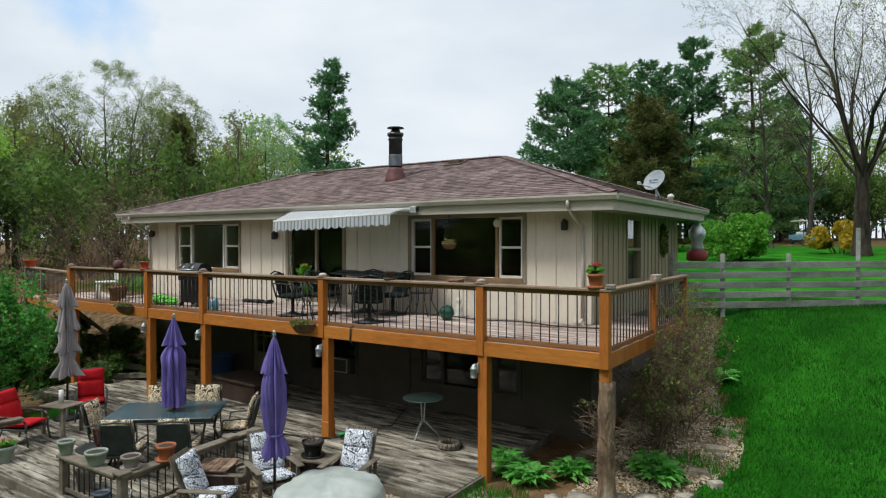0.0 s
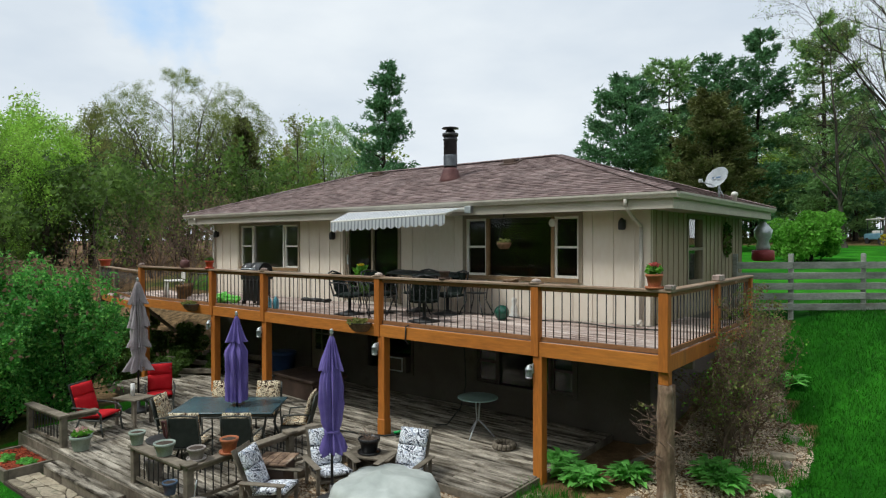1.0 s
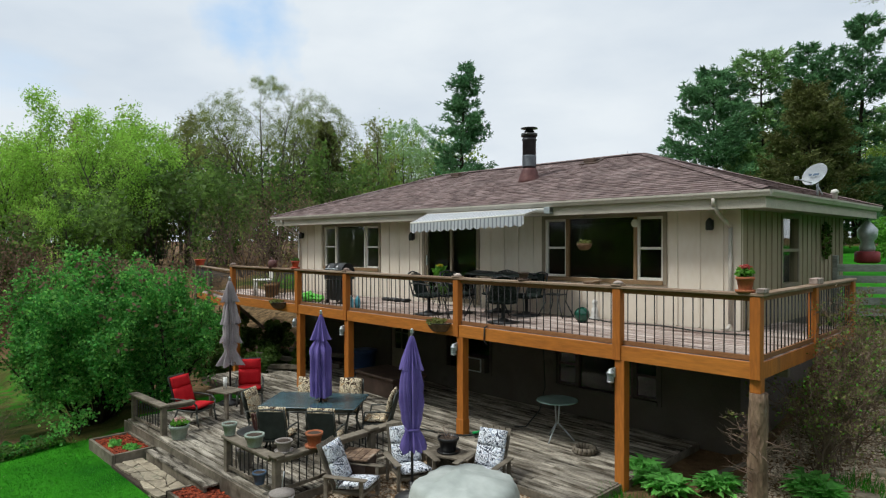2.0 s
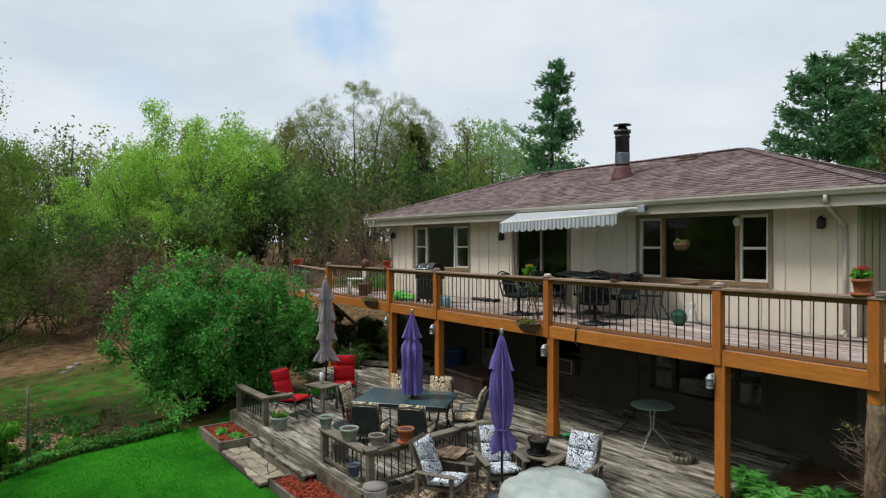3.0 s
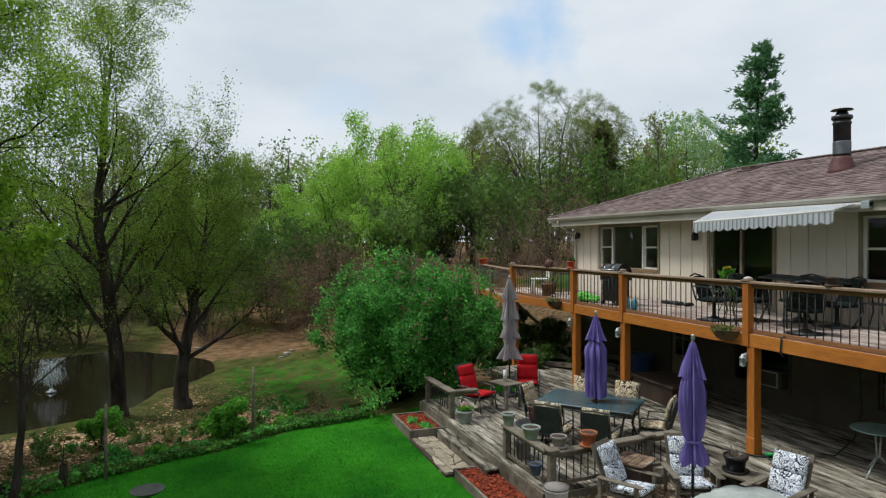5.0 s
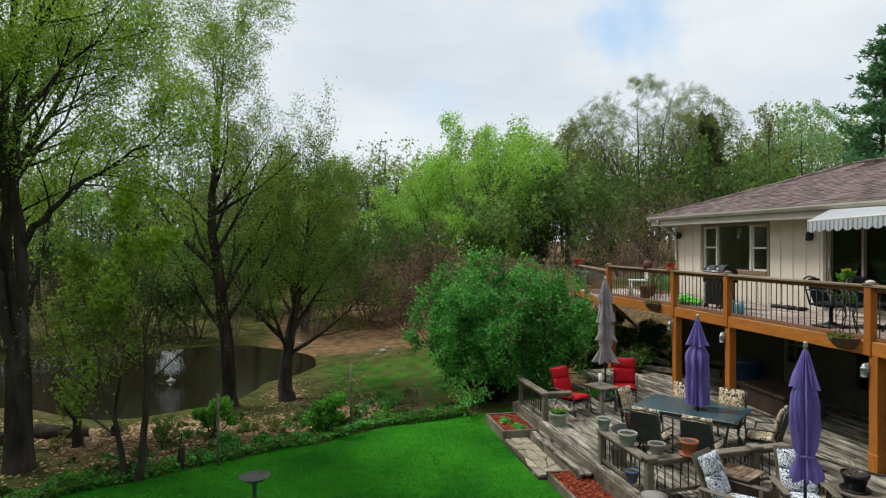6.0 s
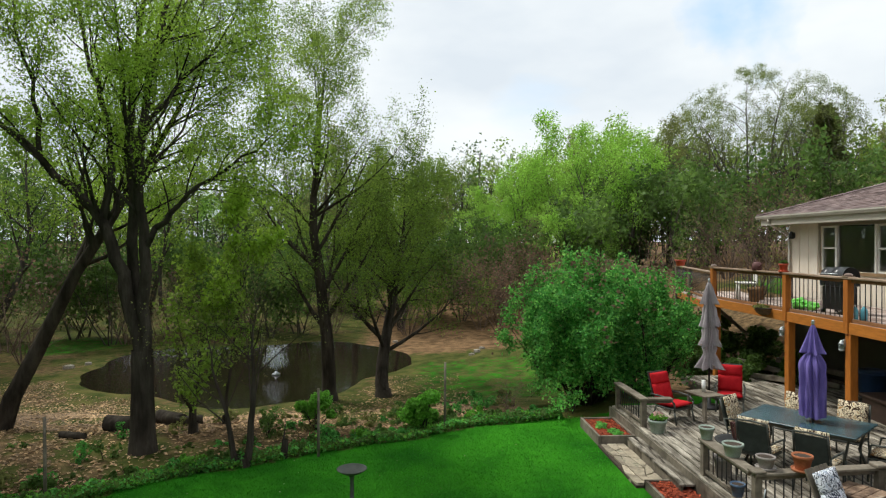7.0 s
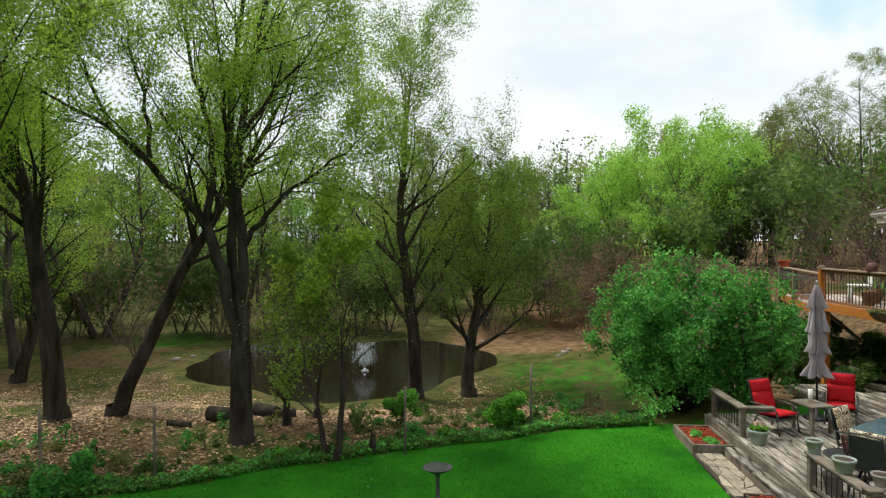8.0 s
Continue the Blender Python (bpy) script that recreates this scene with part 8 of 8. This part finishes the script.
def far_wood(name, spots, label, seed, n_leaf, leaf, size):
    """Distant thicket: many thin stems with a haze of small leaves."""
    q2 = np.random.default_rng(seed)
    segs, pts = [], []
    for x, y in spots:
        h = 7 + 6 * q2.random()
        p = np.array((x, y, ground_z(x, y) - 0.2))
        top = p + np.array((q2.normal() * 0.5, q2.normal() * 0.5, h))
        segs.append((p, top, 0.11, 0.03))
        for k in range(9):
            u = 0.3 + 0.65 * q2.random()
            b0 = p + (top - p) * u
            e = b0 + np.array((q2.normal() * 1.2, q2.normal() * 1.2, 0.6 + 1.2 * q2.random()))
            segs.append((b0, e, 0.03, 0.01))
            for j in range(3):
                b2 = b0 + (e - b0) * q2.random()
                e2 = b2 + np.array((q2.normal() * 0.5, q2.normal() * 0.5, 0.3 + 0.6 * q2.random()))
                segs.append((b2, e2, 0.015, 0.006))
                pts += [b2, e2, e]
    tips = np.array(pts)
    ob = tagged(new(name, limb_mesh(name, segs, M["bark_far"])), label, "woods", kind="stuff")
    tagged(new(name, flakes(name, around(q2, tips, int(n_leaf * 3.4), 0.45), size * 0.72, M[leaf], q2, tri=True)), label, "woods", kind="stuff")


fw = np.random.default_rng(90)
spots = []
for k in range(330):
    a = radians(135 + 107 * fw.random())
    dist = 60 + 22 * fw.random()
    spots.append((3 + dist * math.cos(a), -8 + dist * math.sin(a)))
far_wood("far_wood", [q for q in spots if q[1] < -2], "hazy dark green wood beyond the pond", 91, 22000, "leaf_dark", 0.25)
far_wood("far_wood", [q for q in spots if q[1] >= -2], "hazy green wood behind the house", 92, 17000, "leaf_mid", 0.26)
far_wood("far_wood", [(-27 + 62 * fw.random(), 66 + 14 * fw.random()) for k in range(190)], "grey-green wood beyond the upper lawn", 93, 26000, "leaf_mid", 0.26)

# unseen woods on the lawn's near side, behind the walk, added to cut sky light
spots = []
for k in range(150):
    a = radians(-118 + 168 * fw.random())
    dist = 26 + 12 * fw.random()
    spots.append((3 + dist * math.cos(a), -8 + dist * math.sin(a)))
far_wood("sky_screen_wood", spots, "unseen green wood on the lawn's near side, screening low sky light", 94, 17000, "leaf_dark", 0.75)

# large bare tree on the upper lawn
rng = np.random.default_rng(81)
st = []
for k in range(11):
    a2, o = 2.4 * k, 0.25 + 0.75 * math.sqrt(k / 11)
    st.append(((0, 0, 3.4 + 0.14 * k), (o * math.cos(a2), o * math.sin(a2), 1), 13.5 - 2.2 * o, 0.115 - 0.04 * o))
st.append(((0, 0, 4.4), (0.03, 0.02, 1), 12.0, 0.17))
segs, tips = grow(rng, st, (13, 7, 5, 3), 0.62, 0.25, curl=0.10, tipl=0.40, thin=0.45, first=0.15)
segs = [(np.array((0, 0, -0.3)), np.array((0, 0, 0.5)), 0.6, 0.42), (np.array((0, 0, 0.5)), np.array((0, 0, 5.2)), 0.42, 0.24)] + segs
tree("bare_tree", at_ground(2.75, 31.7), "large bare grey tree on the upper lawn", segs, around(rng, tips[tips[:, 2] > 8], 9000, 0.08), 0.05, M["bark"], M["leaf_mid"], rng)
single("bare_tree", -0.6, 44.0, "tall thin bare tree above the lawn", straight(82, 18, 0.2, (0.02, 0, 1), leaves=500, leaf="leaf_olive", bark="bark_far"))
single("bare_tree", -2.4, 40.0, "thin bare tree above the lawn", straight(83, 15, 0.16, (0.03, 0, 1), leaves=900, leaf="leaf_olive", bark="bark_far"))


def bush(name, x, y, rx, ry, h, n, size, leaf, seed, label, low=0.0, lumps=14, group="", stems=9, category="shrub", dz=0.0):
    """Leafy shrub: a thicket of stems under many lumps of small leaves with an uneven outline."""
    rg2 = np.random.default_rng(seed)
    pts = []
    cs = []
    for k in range(lumps):
        a, q = rg2.random() * 6.283, rg2.random() ** 0.5
        zz = low + (h - low) * (0.18 + 0.64 * rg2.random())
        lim = math.sqrt(max(0.05, 1 - ((zz - h * 0.45) / (h * 0.62)) ** 2))
        cs.append((q * rx * 0.72 * lim * math.cos(a), q * ry * 0.72 * lim * math.sin(a), zz))
    cs = np.array(cs)
    rad = np.array([min(rx, ry, h) * (0.16 + 0.26 * rg2.random()) for _ in cs])
    for c2, r in zip(cs, rad):
        m = int(n / lumps)
        d = rg2.normal(size=(m, 3))
        d /= np.linalg.norm(d, axis=1, keepdims=True)
        pts.append(c2 + d * r * (0.55 + 0.55 * rg2.random((m, 1)) ** 0.6) * np.array((1, 1, 0.85)))
    pts = np.concatenate(pts)
    pts = pts[pts[:, 2] > low * 0.6 + 0.03]
    t = thing(name, at_ground(x, y, dz), label, category, group)
    segs = []
    for k in range(stems):
        c2 = cs[k % len(cs)]
        p0 = np.array((c2[0] * 0.15, c2[1] * 0.15, -0.1))
        mid = np.array((c2[0] * 0.45, c2[1] * 0.45, c2[2] * 0.55))
        segs += [(p0, mid, 0.035 * h / 3 + 0.008, 0.025 * h / 3 + 0.006), (mid, c2, 0.025 * h / 3 + 0.006, 0.006)]
    ob = new("stem", limb_mesh("stem", segs, M["bark"]))
    ob.parent = t
    ob = new("crown", flakes("crown", pts, size, M[leaf], rg2, aspect=1.4))
    ob.parent = t
    return t


def lilac(x, y, stems, reach, h, n, seed, label):
    """Many arching stems from one base, each ending in sprays of small leaves, leaving dark gaps between them."""
    rg2 = np.random.default_rng(seed)
    st = []
    for k in range(stems):
        a2 = 6.283 * (k + 0.6 * rg2.random()) / stems
        o = (rg2.random() ** 0.6) * reach
        ln = h * (0.92 - 0.17 * o) * (0.78 + 0.3 * rg2.random())
        st.append(((0.35 * math.cos(a2), 0.35 * math.sin(a2), -0.1), (o * math.cos(a2), o * math.sin(a2), 1), ln * math.sqrt(1 + 0.6 * o * o), 0.045))
    segs, tips = grow(rg2, st, (8, 4, 2), 0.75, 0.15, curl=0.12, tipl=0.34, thin=0.5, first=0.30)
    wide = np.array((0.62, 0.62, 1.0))
    segs = [(a2 * wide, b2 * wide, c2, d2) for a2, b2, c2, d2 in segs]
    tips = tips[tips[:, 2] > 0.55]
    tips = tips * np.array((0.62, 0.62, h / np.sort(tips[:, 2])[-20]))
    t = thing("lilac_bush", at_ground(x, y), label, "bush")
    ob = new("stem", limb_mesh("stem", segs, M["bark"]))
    ob.parent = t
    for k, leaf in enumerate(("leaf_lilac", "leaf_lilac_new")):
        m = int(n * (0.72, 0.28)[k])
        ob = new("crown", flakes("crown", around(rg2, tips, m, 0.10), 0.052, M[leaf], rg2, aspect=1.25))
        ob.parent = t
    return t


lilac(-12.75, -4.0, 46, 1.0, 3.75, 84000, 91, "large dense green lilac bush beside the patio")
lilac(-12.3, -2.6, 22, 0.75, 3.0, 32000, 92, "green lilac bush behind the patio chairs")
bush("round_shrub", -2.5, 26.3, 2.0, 1.8, 2.45, 12000, 0.11, "leaf_shrub", 93, "clipped bright green dome-shaped shrub on the lawn", low=0.15, lumps=26, stems=10)
bush("forsythia", 1.7, 33.5, 1.9, 1.3, 2.0, 3000, 0.13, "leaf_yellow", 94, "yellow flowering forsythia below the bare tree", low=0.1, lumps=16)
GB = "small bushes along the lawn"
bush("small_bush", -11.5, -10.55, 0.55, 0.55, 0.95, 2600, 0.055, "leaf_shrub", 96, "small bright green bush at the wood's edge", low=0.2, lumps=8, group=GB)
bush("small_bush", -10.75, -8.1, 0.60, 0.55, 1.15, 3000, 0.055, "leaf_shrub", 97, "small bright green bush by the fence pole", low=0.15, lumps=9, group=GB)
bush("small_bush", -7.3, -15.7, 0.65, 0.6, 0.75, 2600, 0.055, "leaf_lilac", 98, "low dark green bush by the lawn", low=0.0, lumps=8, group=GB)
put(kinds["thicket"], -11.9, -6.05, 0.32, 40)
for x, y, h in ((-12.75, -4.0, 3.6), (-12.3, -3.0, 3.2)):
    q5 = np.random.default_rng(int(-100 * x))
    pts5 = np.stack([x + q5.normal(size=420) * 0.9, y + q5.normal(size=420) * 0.9, ground_z(x, y) + h + 0.25 * q5.random(420)], 1)
    pts5[:, 2] -= 0.35 * ((pts5[:, 0] - x) ** 2 + (pts5[:, 1] - y) ** 2)
    tagged(new("lilac_buds", flakes("lilac_buds", pts5, 0.06, M["leaf_brown"], q5)), "reddish brown lilac buds over the bush top", "blossom", kind="stuff")
bush("understory_bush", -16.6, 1.0, 1.3, 1.2, 1.9, 5200, 0.09, "leaf_dark", 110, "dark green bush below the landing", low=0.1, lumps=20, stems=8, category="bush")
# Next two bushes are added to make the lit slope read as shade.
bush("understory_bush", -15.0, -0.2, 0.9, 0.9, 1.3, 3000, 0.08, "leaf_dark", 113, "dark green bush added to darken the slope beside the deck", low=0.0, lumps=14, stems=6, category="bush")
bush("understory_bush", -15.4, 2.0, 1.0, 1.0, 1.5, 3000, 0.08, "leaf_dark", 114, "dark green bush added to darken the bare slope", low=0.0, lumps=14, stems=6, category="bush")
bush("understory_bush", -18.8, -0.6, 1.5, 1.3, 2.2, 6000, 0.09, "leaf_lilac", 111, "green bush beside the landing", low=0.1, lumps=22, stems=8, category="bush")
bush("understory_bush", -15.9, -2.6, 1.4, 1.3, 2.6, 6000, 0.09, "leaf_lilac", 112, "green bush behind the lilac", low=0.1, lumps=22, stems=8, category="bush")
# Bushes added in place of the plain dark shade under the deck.
for k, (x, y) in enumerate(((-13.3, 0.3), (-12.7, 1.4), (-14.2, 1.2), (-13.6, 2.2))):
    bush("understory_bush", x, y, 0.7, 0.6, 0.9, 1800, 0.07, "leaf_dark", 116 + k, "dark green bush added to darken the void under the deck", low=0.0, lumps=10, stems=5, category="bush")
# low ground cover along the lawn's edge
k = 0
y = -19.0
while y < -5.2:
    k += 1
    x = lawn_edge(y) - 0.35 - 0.35 * random.random()
    bush("ground_cover", x, y, 0.62, 0.52, 0.14 + 0.2 * random.random() ** 2, 700, 0.045, ["leaf_dark", "leaf_dark", "leaf_lilac", "leaf_shrub"][k % 4], 200 + k, "low leafy ground cover edging the lawn", low=0.0, lumps=6, group="ground cover edging the lawn", stems=3, category="plant")
    y += 0.36

# weeds and low brush between the lawn and the pond
rb = random.Random(7)
for k in range(120):
    y = rb.uniform(-19.5, -5.6)
    x = lawn_edge(y) - 0.8 - 3.4 * rb.random() ** 1.3
    bush("low_weed", x, y, 0.3, 0.3, 0.15 + 0.35 * rb.random() ** 2, 170, 0.045, ["leaf_dark", "leaf_olive", "leaf_lilac"][k % 3], 400 + k, "low green weed in the leaf litter", low=0.0, lumps=6, group="weeds in the leaf litter", stems=4, category="plant")

# low creeping greenery along the lawn's edge
for leaf, n, size, label in (("leaf_dark", 11000, 0.045, "dark creeping ground cover edging the lawn"), ("leaf_lilac", 7000, 0.05, "green creeping ground cover edging the lawn"), ("leaf_shrub", 2600, 0.05, "fresh green shoots edging the lawn")):
    qe = np.random.default_rng(n)
    pts = []
    for k in range(n):
        y = qe.uniform(-20, -5.0)
        w2 = 0.55 + 0.45 * noise.noise((y * 0.8, n * 0.01, 1.0))
        x = lawn_edge(y) + 0.05 - w2 * qe.random()
        pts.append((x, y, ground_z(x, y) + 0.02 + (0.10 + 0.16 * max(0.0, noise.noise((x * 2.2, y * 2.2, n * 0.1)))) * qe.random()))
    tagged(new("creeping_plant", flakes("creeping_plant", pts, size, M[leaf], qe, flat=0.3, aspect=1.3)), label, "ground cover", kind="stuff")


# ---- hostas, corner shrub, gravel, grass, litter ----
def hosta(x, y, r, n, seed, z=None, leaf="leaf_hosta"):
    t = thing("hosta", (x, y, ground_z(x, y) if z is None else z), "broad-leaved green hosta beside the gravel", "plant", "hostas")
    q = random.Random(seed)
    bm = bmesh.new()
    crowns = [(r * 0.3 * math.cos(2.1 * k) * (k > 0), r * 0.3 * math.sin(2.1 * k) * (k > 0)) for k in range(4)]
    for k in range(n):
        cx, cy = crowns[k % 4]
        a = q.uniform(0, 6.283)
        up = q.uniform(0.25, 1.3)
        ln, wd = q.uniform(0.20, 0.34), q.uniform(0.04, 0.068)
        d2 = Vector((math.cos(a), math.sin(a), 0))
        s = Vector((-math.sin(a), math.cos(a), 0))
        stalk = Vector((cx, cy, 0.02)) + (d2 * math.cos(up) + Vector((0, 0, math.sin(up)))) * q.uniform(0.05, 0.12)
        mid = stalk + (d2 * math.cos(up) + Vector((0, 0, math.sin(up)))) * ln * 0.5
        tip = mid + (d2 * math.cos(up * 0.2) + Vector((0, 0, math.sin(up * 0.5) - 0.45))) * ln * 0.5
        vs = [bm.verts.new(p) for p in (stalk, mid + s * wd + Vector((0, 0, 0.012)), tip, mid - s * wd + Vector((0, 0, 0.012)), mid - Vector((0, 0, 0.014)))]
        for f in ((0, 1, 4), (1, 2, 4), (2, 3, 4), (3, 0, 4)):
            bm.faces.new([vs[i] for i in f]).smooth = True
    part("foliage", bm, M[leaf], t)
    bm = bmesh.new()
    for k in range(14):
        a = q.uniform(0, 6.283)
        tube(bm, (0.03 * math.cos(a), 0.03 * math.sin(a), -0.02), (r * 0.5 * math.cos(a), r * 0.5 * math.sin(a), 0.22), 0.007, 0.005, 3)
    part("stem", bm, M["leaf_hosta"], t)


for k, (x, y, r, n) in enumerate(((-1.94, 0.72, 0.34, 130), (-1.70, 0.52, 0.30, 110), (-1.36, 0.30, 0.34, 130), (-0.86, 0.80, 0.36, 130), (0.22, 1.22, 0.42, 180), (0.42, 1.05, 0.36, 130), (0.62, 4.3, 0.3, 60))):
    hosta(x, y, r, n, 500 + k)


def low_grass(x, y, r, n, seed, label="tuft of grass in the gravel"):
    t = thing("grass_tuft", (x, y, ground_z(x, y)), label, "grass", "gravel grass tufts")
    q = np.random.default_rng(seed)
    v, f = [], []
    for k in range(n):
        a, d2 = q.random() * 6.283, r * q.random() ** 0.5
        p = np.array((d2 * math.cos(a), d2 * math.sin(a), -0.01))
        lean = q.normal(size=3) * 0.05
        s = np.array((math.cos(a * 3), math.sin(a * 3), 0)) * 0.006
        i = len(v)
        v += [p - s, p + s, p + lean + np.array((0, 0, 0.08 + 0.1 * q.random()))]
        f.append((i, i + 1, i + 2))
    ob = new("grass", mesh_np("grass", v, f, M["grassblade"]))
    ob.parent = t


for k, (x, y) in enumerate(((1.05, 2.6), (1.15, 1.6), (0.85, 3.2), (0.7, 1.7), (-1.9, -0.4), (-1.6, -0.7), (-1.3, -0.35), (0.62, 4.9))):
    low_grass(x, y, 0.28, 260, 620 + k)

# twiggy brown shrub at the deck corner
sh = thing("twiggy_shrub", (0.38, 2.0, ground_z(0.38, 2.0)), "tangled reddish-brown twiggy shrub with a few green leaves", "shrub")
rg3 = np.random.default_rng(55)
st = []
for k in range(58):
    a = rg3.random() * 6.283
    d2 = 0.82 * rg3.random() ** 0.5
    x, y = d2 * 0.30 * math.cos(a) - 0.10, 0.50 + d2 * 1.35 * math.sin(a)
    st.append(((x, y, ground_z(0.38 + x, 2.0 + y) - ground_z(0.38, 2.0) - 0.05), (0.15 * rg3.normal(), 0.28 * rg3.normal(), 1.0), 1.75 + 0.85 * rg3.random(), 0.014))
segs, tips = grow(rg3, st, (10, 4, 3), 0.66, 0.25, curl=0.18, tipl=0.27, thin=0.6, first=0.15)
tips = tips[((tips[:, 0] > -0.30) | (tips[:, 2] < 1.1)) & (tips[:, 0] < 0.60)]
segs = [s2 for s2 in segs if (s2[1][0] > -0.32 or s2[1][2] < 1.1) and s2[1][0] < 0.62]
ob = new("brushwood", limb_mesh("brushwood", segs, M["twig"]))
ob.parent = sh
for leaf, n, size, sd2 in (("leaf_brown", 5200, 0.022, 1), ("leaf_olive", 3200, 0.030, 2), ("leaf_shrub", 900, 0.028, 3)):
    q = np.random.default_rng(sd2)
    ob = new("foliage", flakes("foliage", around(q, tips, n, 0.05), size, M[leaf], q))
    ob.parent = sh


def pebbles(name, n, inside, seed, label, s0=0.018, s1=0.042):
    q = np.random.default_rng(seed)
    v, f = [], []
    made = 0
    base = [np.array(p, float) for p in ((1, 0, 0), (0.3, 0.95, 0), (-0.8, 0.6, 0), (-0.8, -0.6, 0), (0.3, -0.95, 0), (0.1, 0, 0.75))]
    while made < n:
        x, y = inside(q)
        s = s0 + (s1 - s0) * q.random() ** 2
        a = q.random() * 6.283
        ca2, sa2 = math.cos(a), math.sin(a)
        z = ground_z(x, y)
        i = len(v)
        for p in base:
            px, py = p[0] * s, p[1] * s * 0.75
            v.append((x + px * ca2 - py * sa2, y + px * sa2 + py * ca2, z + p[2] * s * 0.9 + 0.001))
        f += [(i + k, i + (k + 1) % 5, i + 5) for k in range(5)]
        made += 1
    ob = new(name, mesh_np(name, v, f, M["pebble"]))
    return tagged(ob, label, "gravel", kind="stuff")


def slope_spot(q):
    while True:
        y = q.uniform(-0.3, 7.2)
        x = q.uniform(-0.7, 1.45)
        if x < gravel_edge(y):
            return x, y


def pit_spot(q):
    while True:
        x, y = q.uniform(-4.98, -1.2), q.uniform(-4.3, -0.3)
        if x < -2.0 and y > -1.18:
            continue
        if x < -4.1 and y < -3.95:
            continue
        return x, y


pebbles("gravel", 14000, slope_spot, 21, "tan and white gravel on the slope beside the deck", 0.014, 0.036)
pebbles("gravel", 6500, pit_spot, 22, "tan gravel round the fire pit")


def blades(name, n, spot, seed, label, h0=0.03, h1=0.07, grass="grassblade"):
    q = np.random.default_rng(seed)
    v, f = [], []
    for k in range(n):
        x, y = spot(q)
        z = ground_z(x, y) - 0.005
        a = q.random() * 6.283
        s = 0.004 + 0.004 * q.random()
        h = h0 + (h1 - h0) * q.random()
        i = len(v)
        v += [(x - s * math.cos(a), y - s * math.sin(a), z), (x + s * math.cos(a), y + s * math.sin(a), z), (x + q.normal() * 0.025, y + q.normal() * 0.025, z + h)]
        f.append((i, i + 1, i + 2))
    ob = new(name, mesh_np(name, v, f, M[grass]))
    return tagged(ob, label, "grass", kind="stuff")


def left_spot(q):
    while True:
        x, y = q.uniform(-13, -3.0), q.uniform(-17, -4.5)
        if x > lawn_edge(y) - 0.1 and not (x > -10.4 and y > -4.85):
            return x, y


def right_spot(q):
    while True:
        x, y = q.uniform(0.4, 5.5), q.uniform(-1.5, 11)
        if x > gravel_edge(y) - 0.06:
            return x, y


blades("grass", 80000, left_spot, 31, "short bright green lawn grass", 0.018, 0.042)
blades("grass", 70000, right_spot, 32, "long grass on the slope, its green darkened for shade", 0.045, 0.095, "grass_slope_shade")


def litter_spot(q):
    while True:
        x, y = q.uniform(-22, -6), q.uniform(-26, -6.5)
        if x < lawn_edge(y) - 0.25 and pond_r(x, y) > 1.04 and q.random() < cover(x, y)[1] + 0.1:
            return x, y


q = np.random.default_rng(41)
pts = []
for k in range(30000):
    x, y = litter_spot(q)
    pts.append((x, y, ground_z(x, y) + 0.015))
tagged(new("leaf_litter", flakes("leaf_litter", pts, 0.055, M["litter"], q, flat=0.7, aspect=1.3)), "dry brown leaves covering the ground by the pond", "leaves", kind="stuff")
pts = []
for k in range(260):
    x, y = left_spot(q) if k % 2 else right_spot(q)
    pts.append((x, y, ground_z(x, y) + 0.06))
tagged(new("clover_flowers", flakes("clover_flowers", pts, 0.018, M["petal_pale"], q, flat=0.5, aspect=1.0)), "tiny pale flowers dotted in the lawn", "flowers", kind="stuff")


# ---- planks, laid last ----
patio = thing("patio_deck", (0, 0, 0), "weathered grey ground-level timber patio deck", "patio", kind="structure")


def lay(parent, x0, x1, y0, y1, z, material, pitch, lengths, seed, thick=0.035, gap=0.009):
    rg2 = random.Random(seed)
    meshes = {}
    y = y0
    while y + pitch * 0.6 < y1:
        x = x0
        first = rg2.uniform(0.35, 1.0)
        while x < x1 - 0.02:
            ln = rg2.choice(lengths) * first
            first = 1.0
            e = min(x + ln, x1)
            if x1 - e < 0.5:
                e = x1
            key = round(e - x, 2)
            if key not in meshes:
                meshes[key] = mesh_of("plank", B(0, key - 0.006, 0, pitch - gap, -thick, 0, bevel=0.004), material)
            ob = new("plank", meshes[key])
            ob.parent = parent
            ob.location = (x, y, z + rg2.uniform(-0.003, 0.003))
            ob.rotation_euler = (rg2.uniform(-0.012, 0.012), 0, 0)
            x = e
        y += pitch


lay(patio, -13.6, -1.95, -1.10, 2.64, 0.0, M["plank"], 0.144, (2.4, 3.0, 3.6), 5, gap=0.019)
lay(patio, -10.65, -4.97, -3.98, -1.11, 0.0, M["plank"], 0.144, (2.4, 3.0, 3.6), 6, gap=0.019)
lay(deck, -14.19, -0.01, 0.0, 2.63, 2.02, M["plank_up"], 0.144, (3.0, 3.6, 4.2), 7, gap=0.008)
lay(deck, -1.23, -0.01, 2.64, 4.48, 2.02, M["plank_up"], 0.144, (1.23,), 8, gap=0.008)
part("fascia_board", B(-13.6, -1.95, -1.15, -1.115, -0.2, -0.012), M["old_wood"], patio)
part("fascia_board", B(-10.65, -4.97, -4.045, -4.01, -0.42, -0.012), M["old_wood"], patio)
part("fascia_board", B(-4.966, -4.93, -3.98, -1.155, -0.2, -0.012), M["old_wood"], patio)
part("fascia_board", B(-1.946, -1.91, -1.11, 2.6, -0.2, -0.012), M["old_wood"], patio)
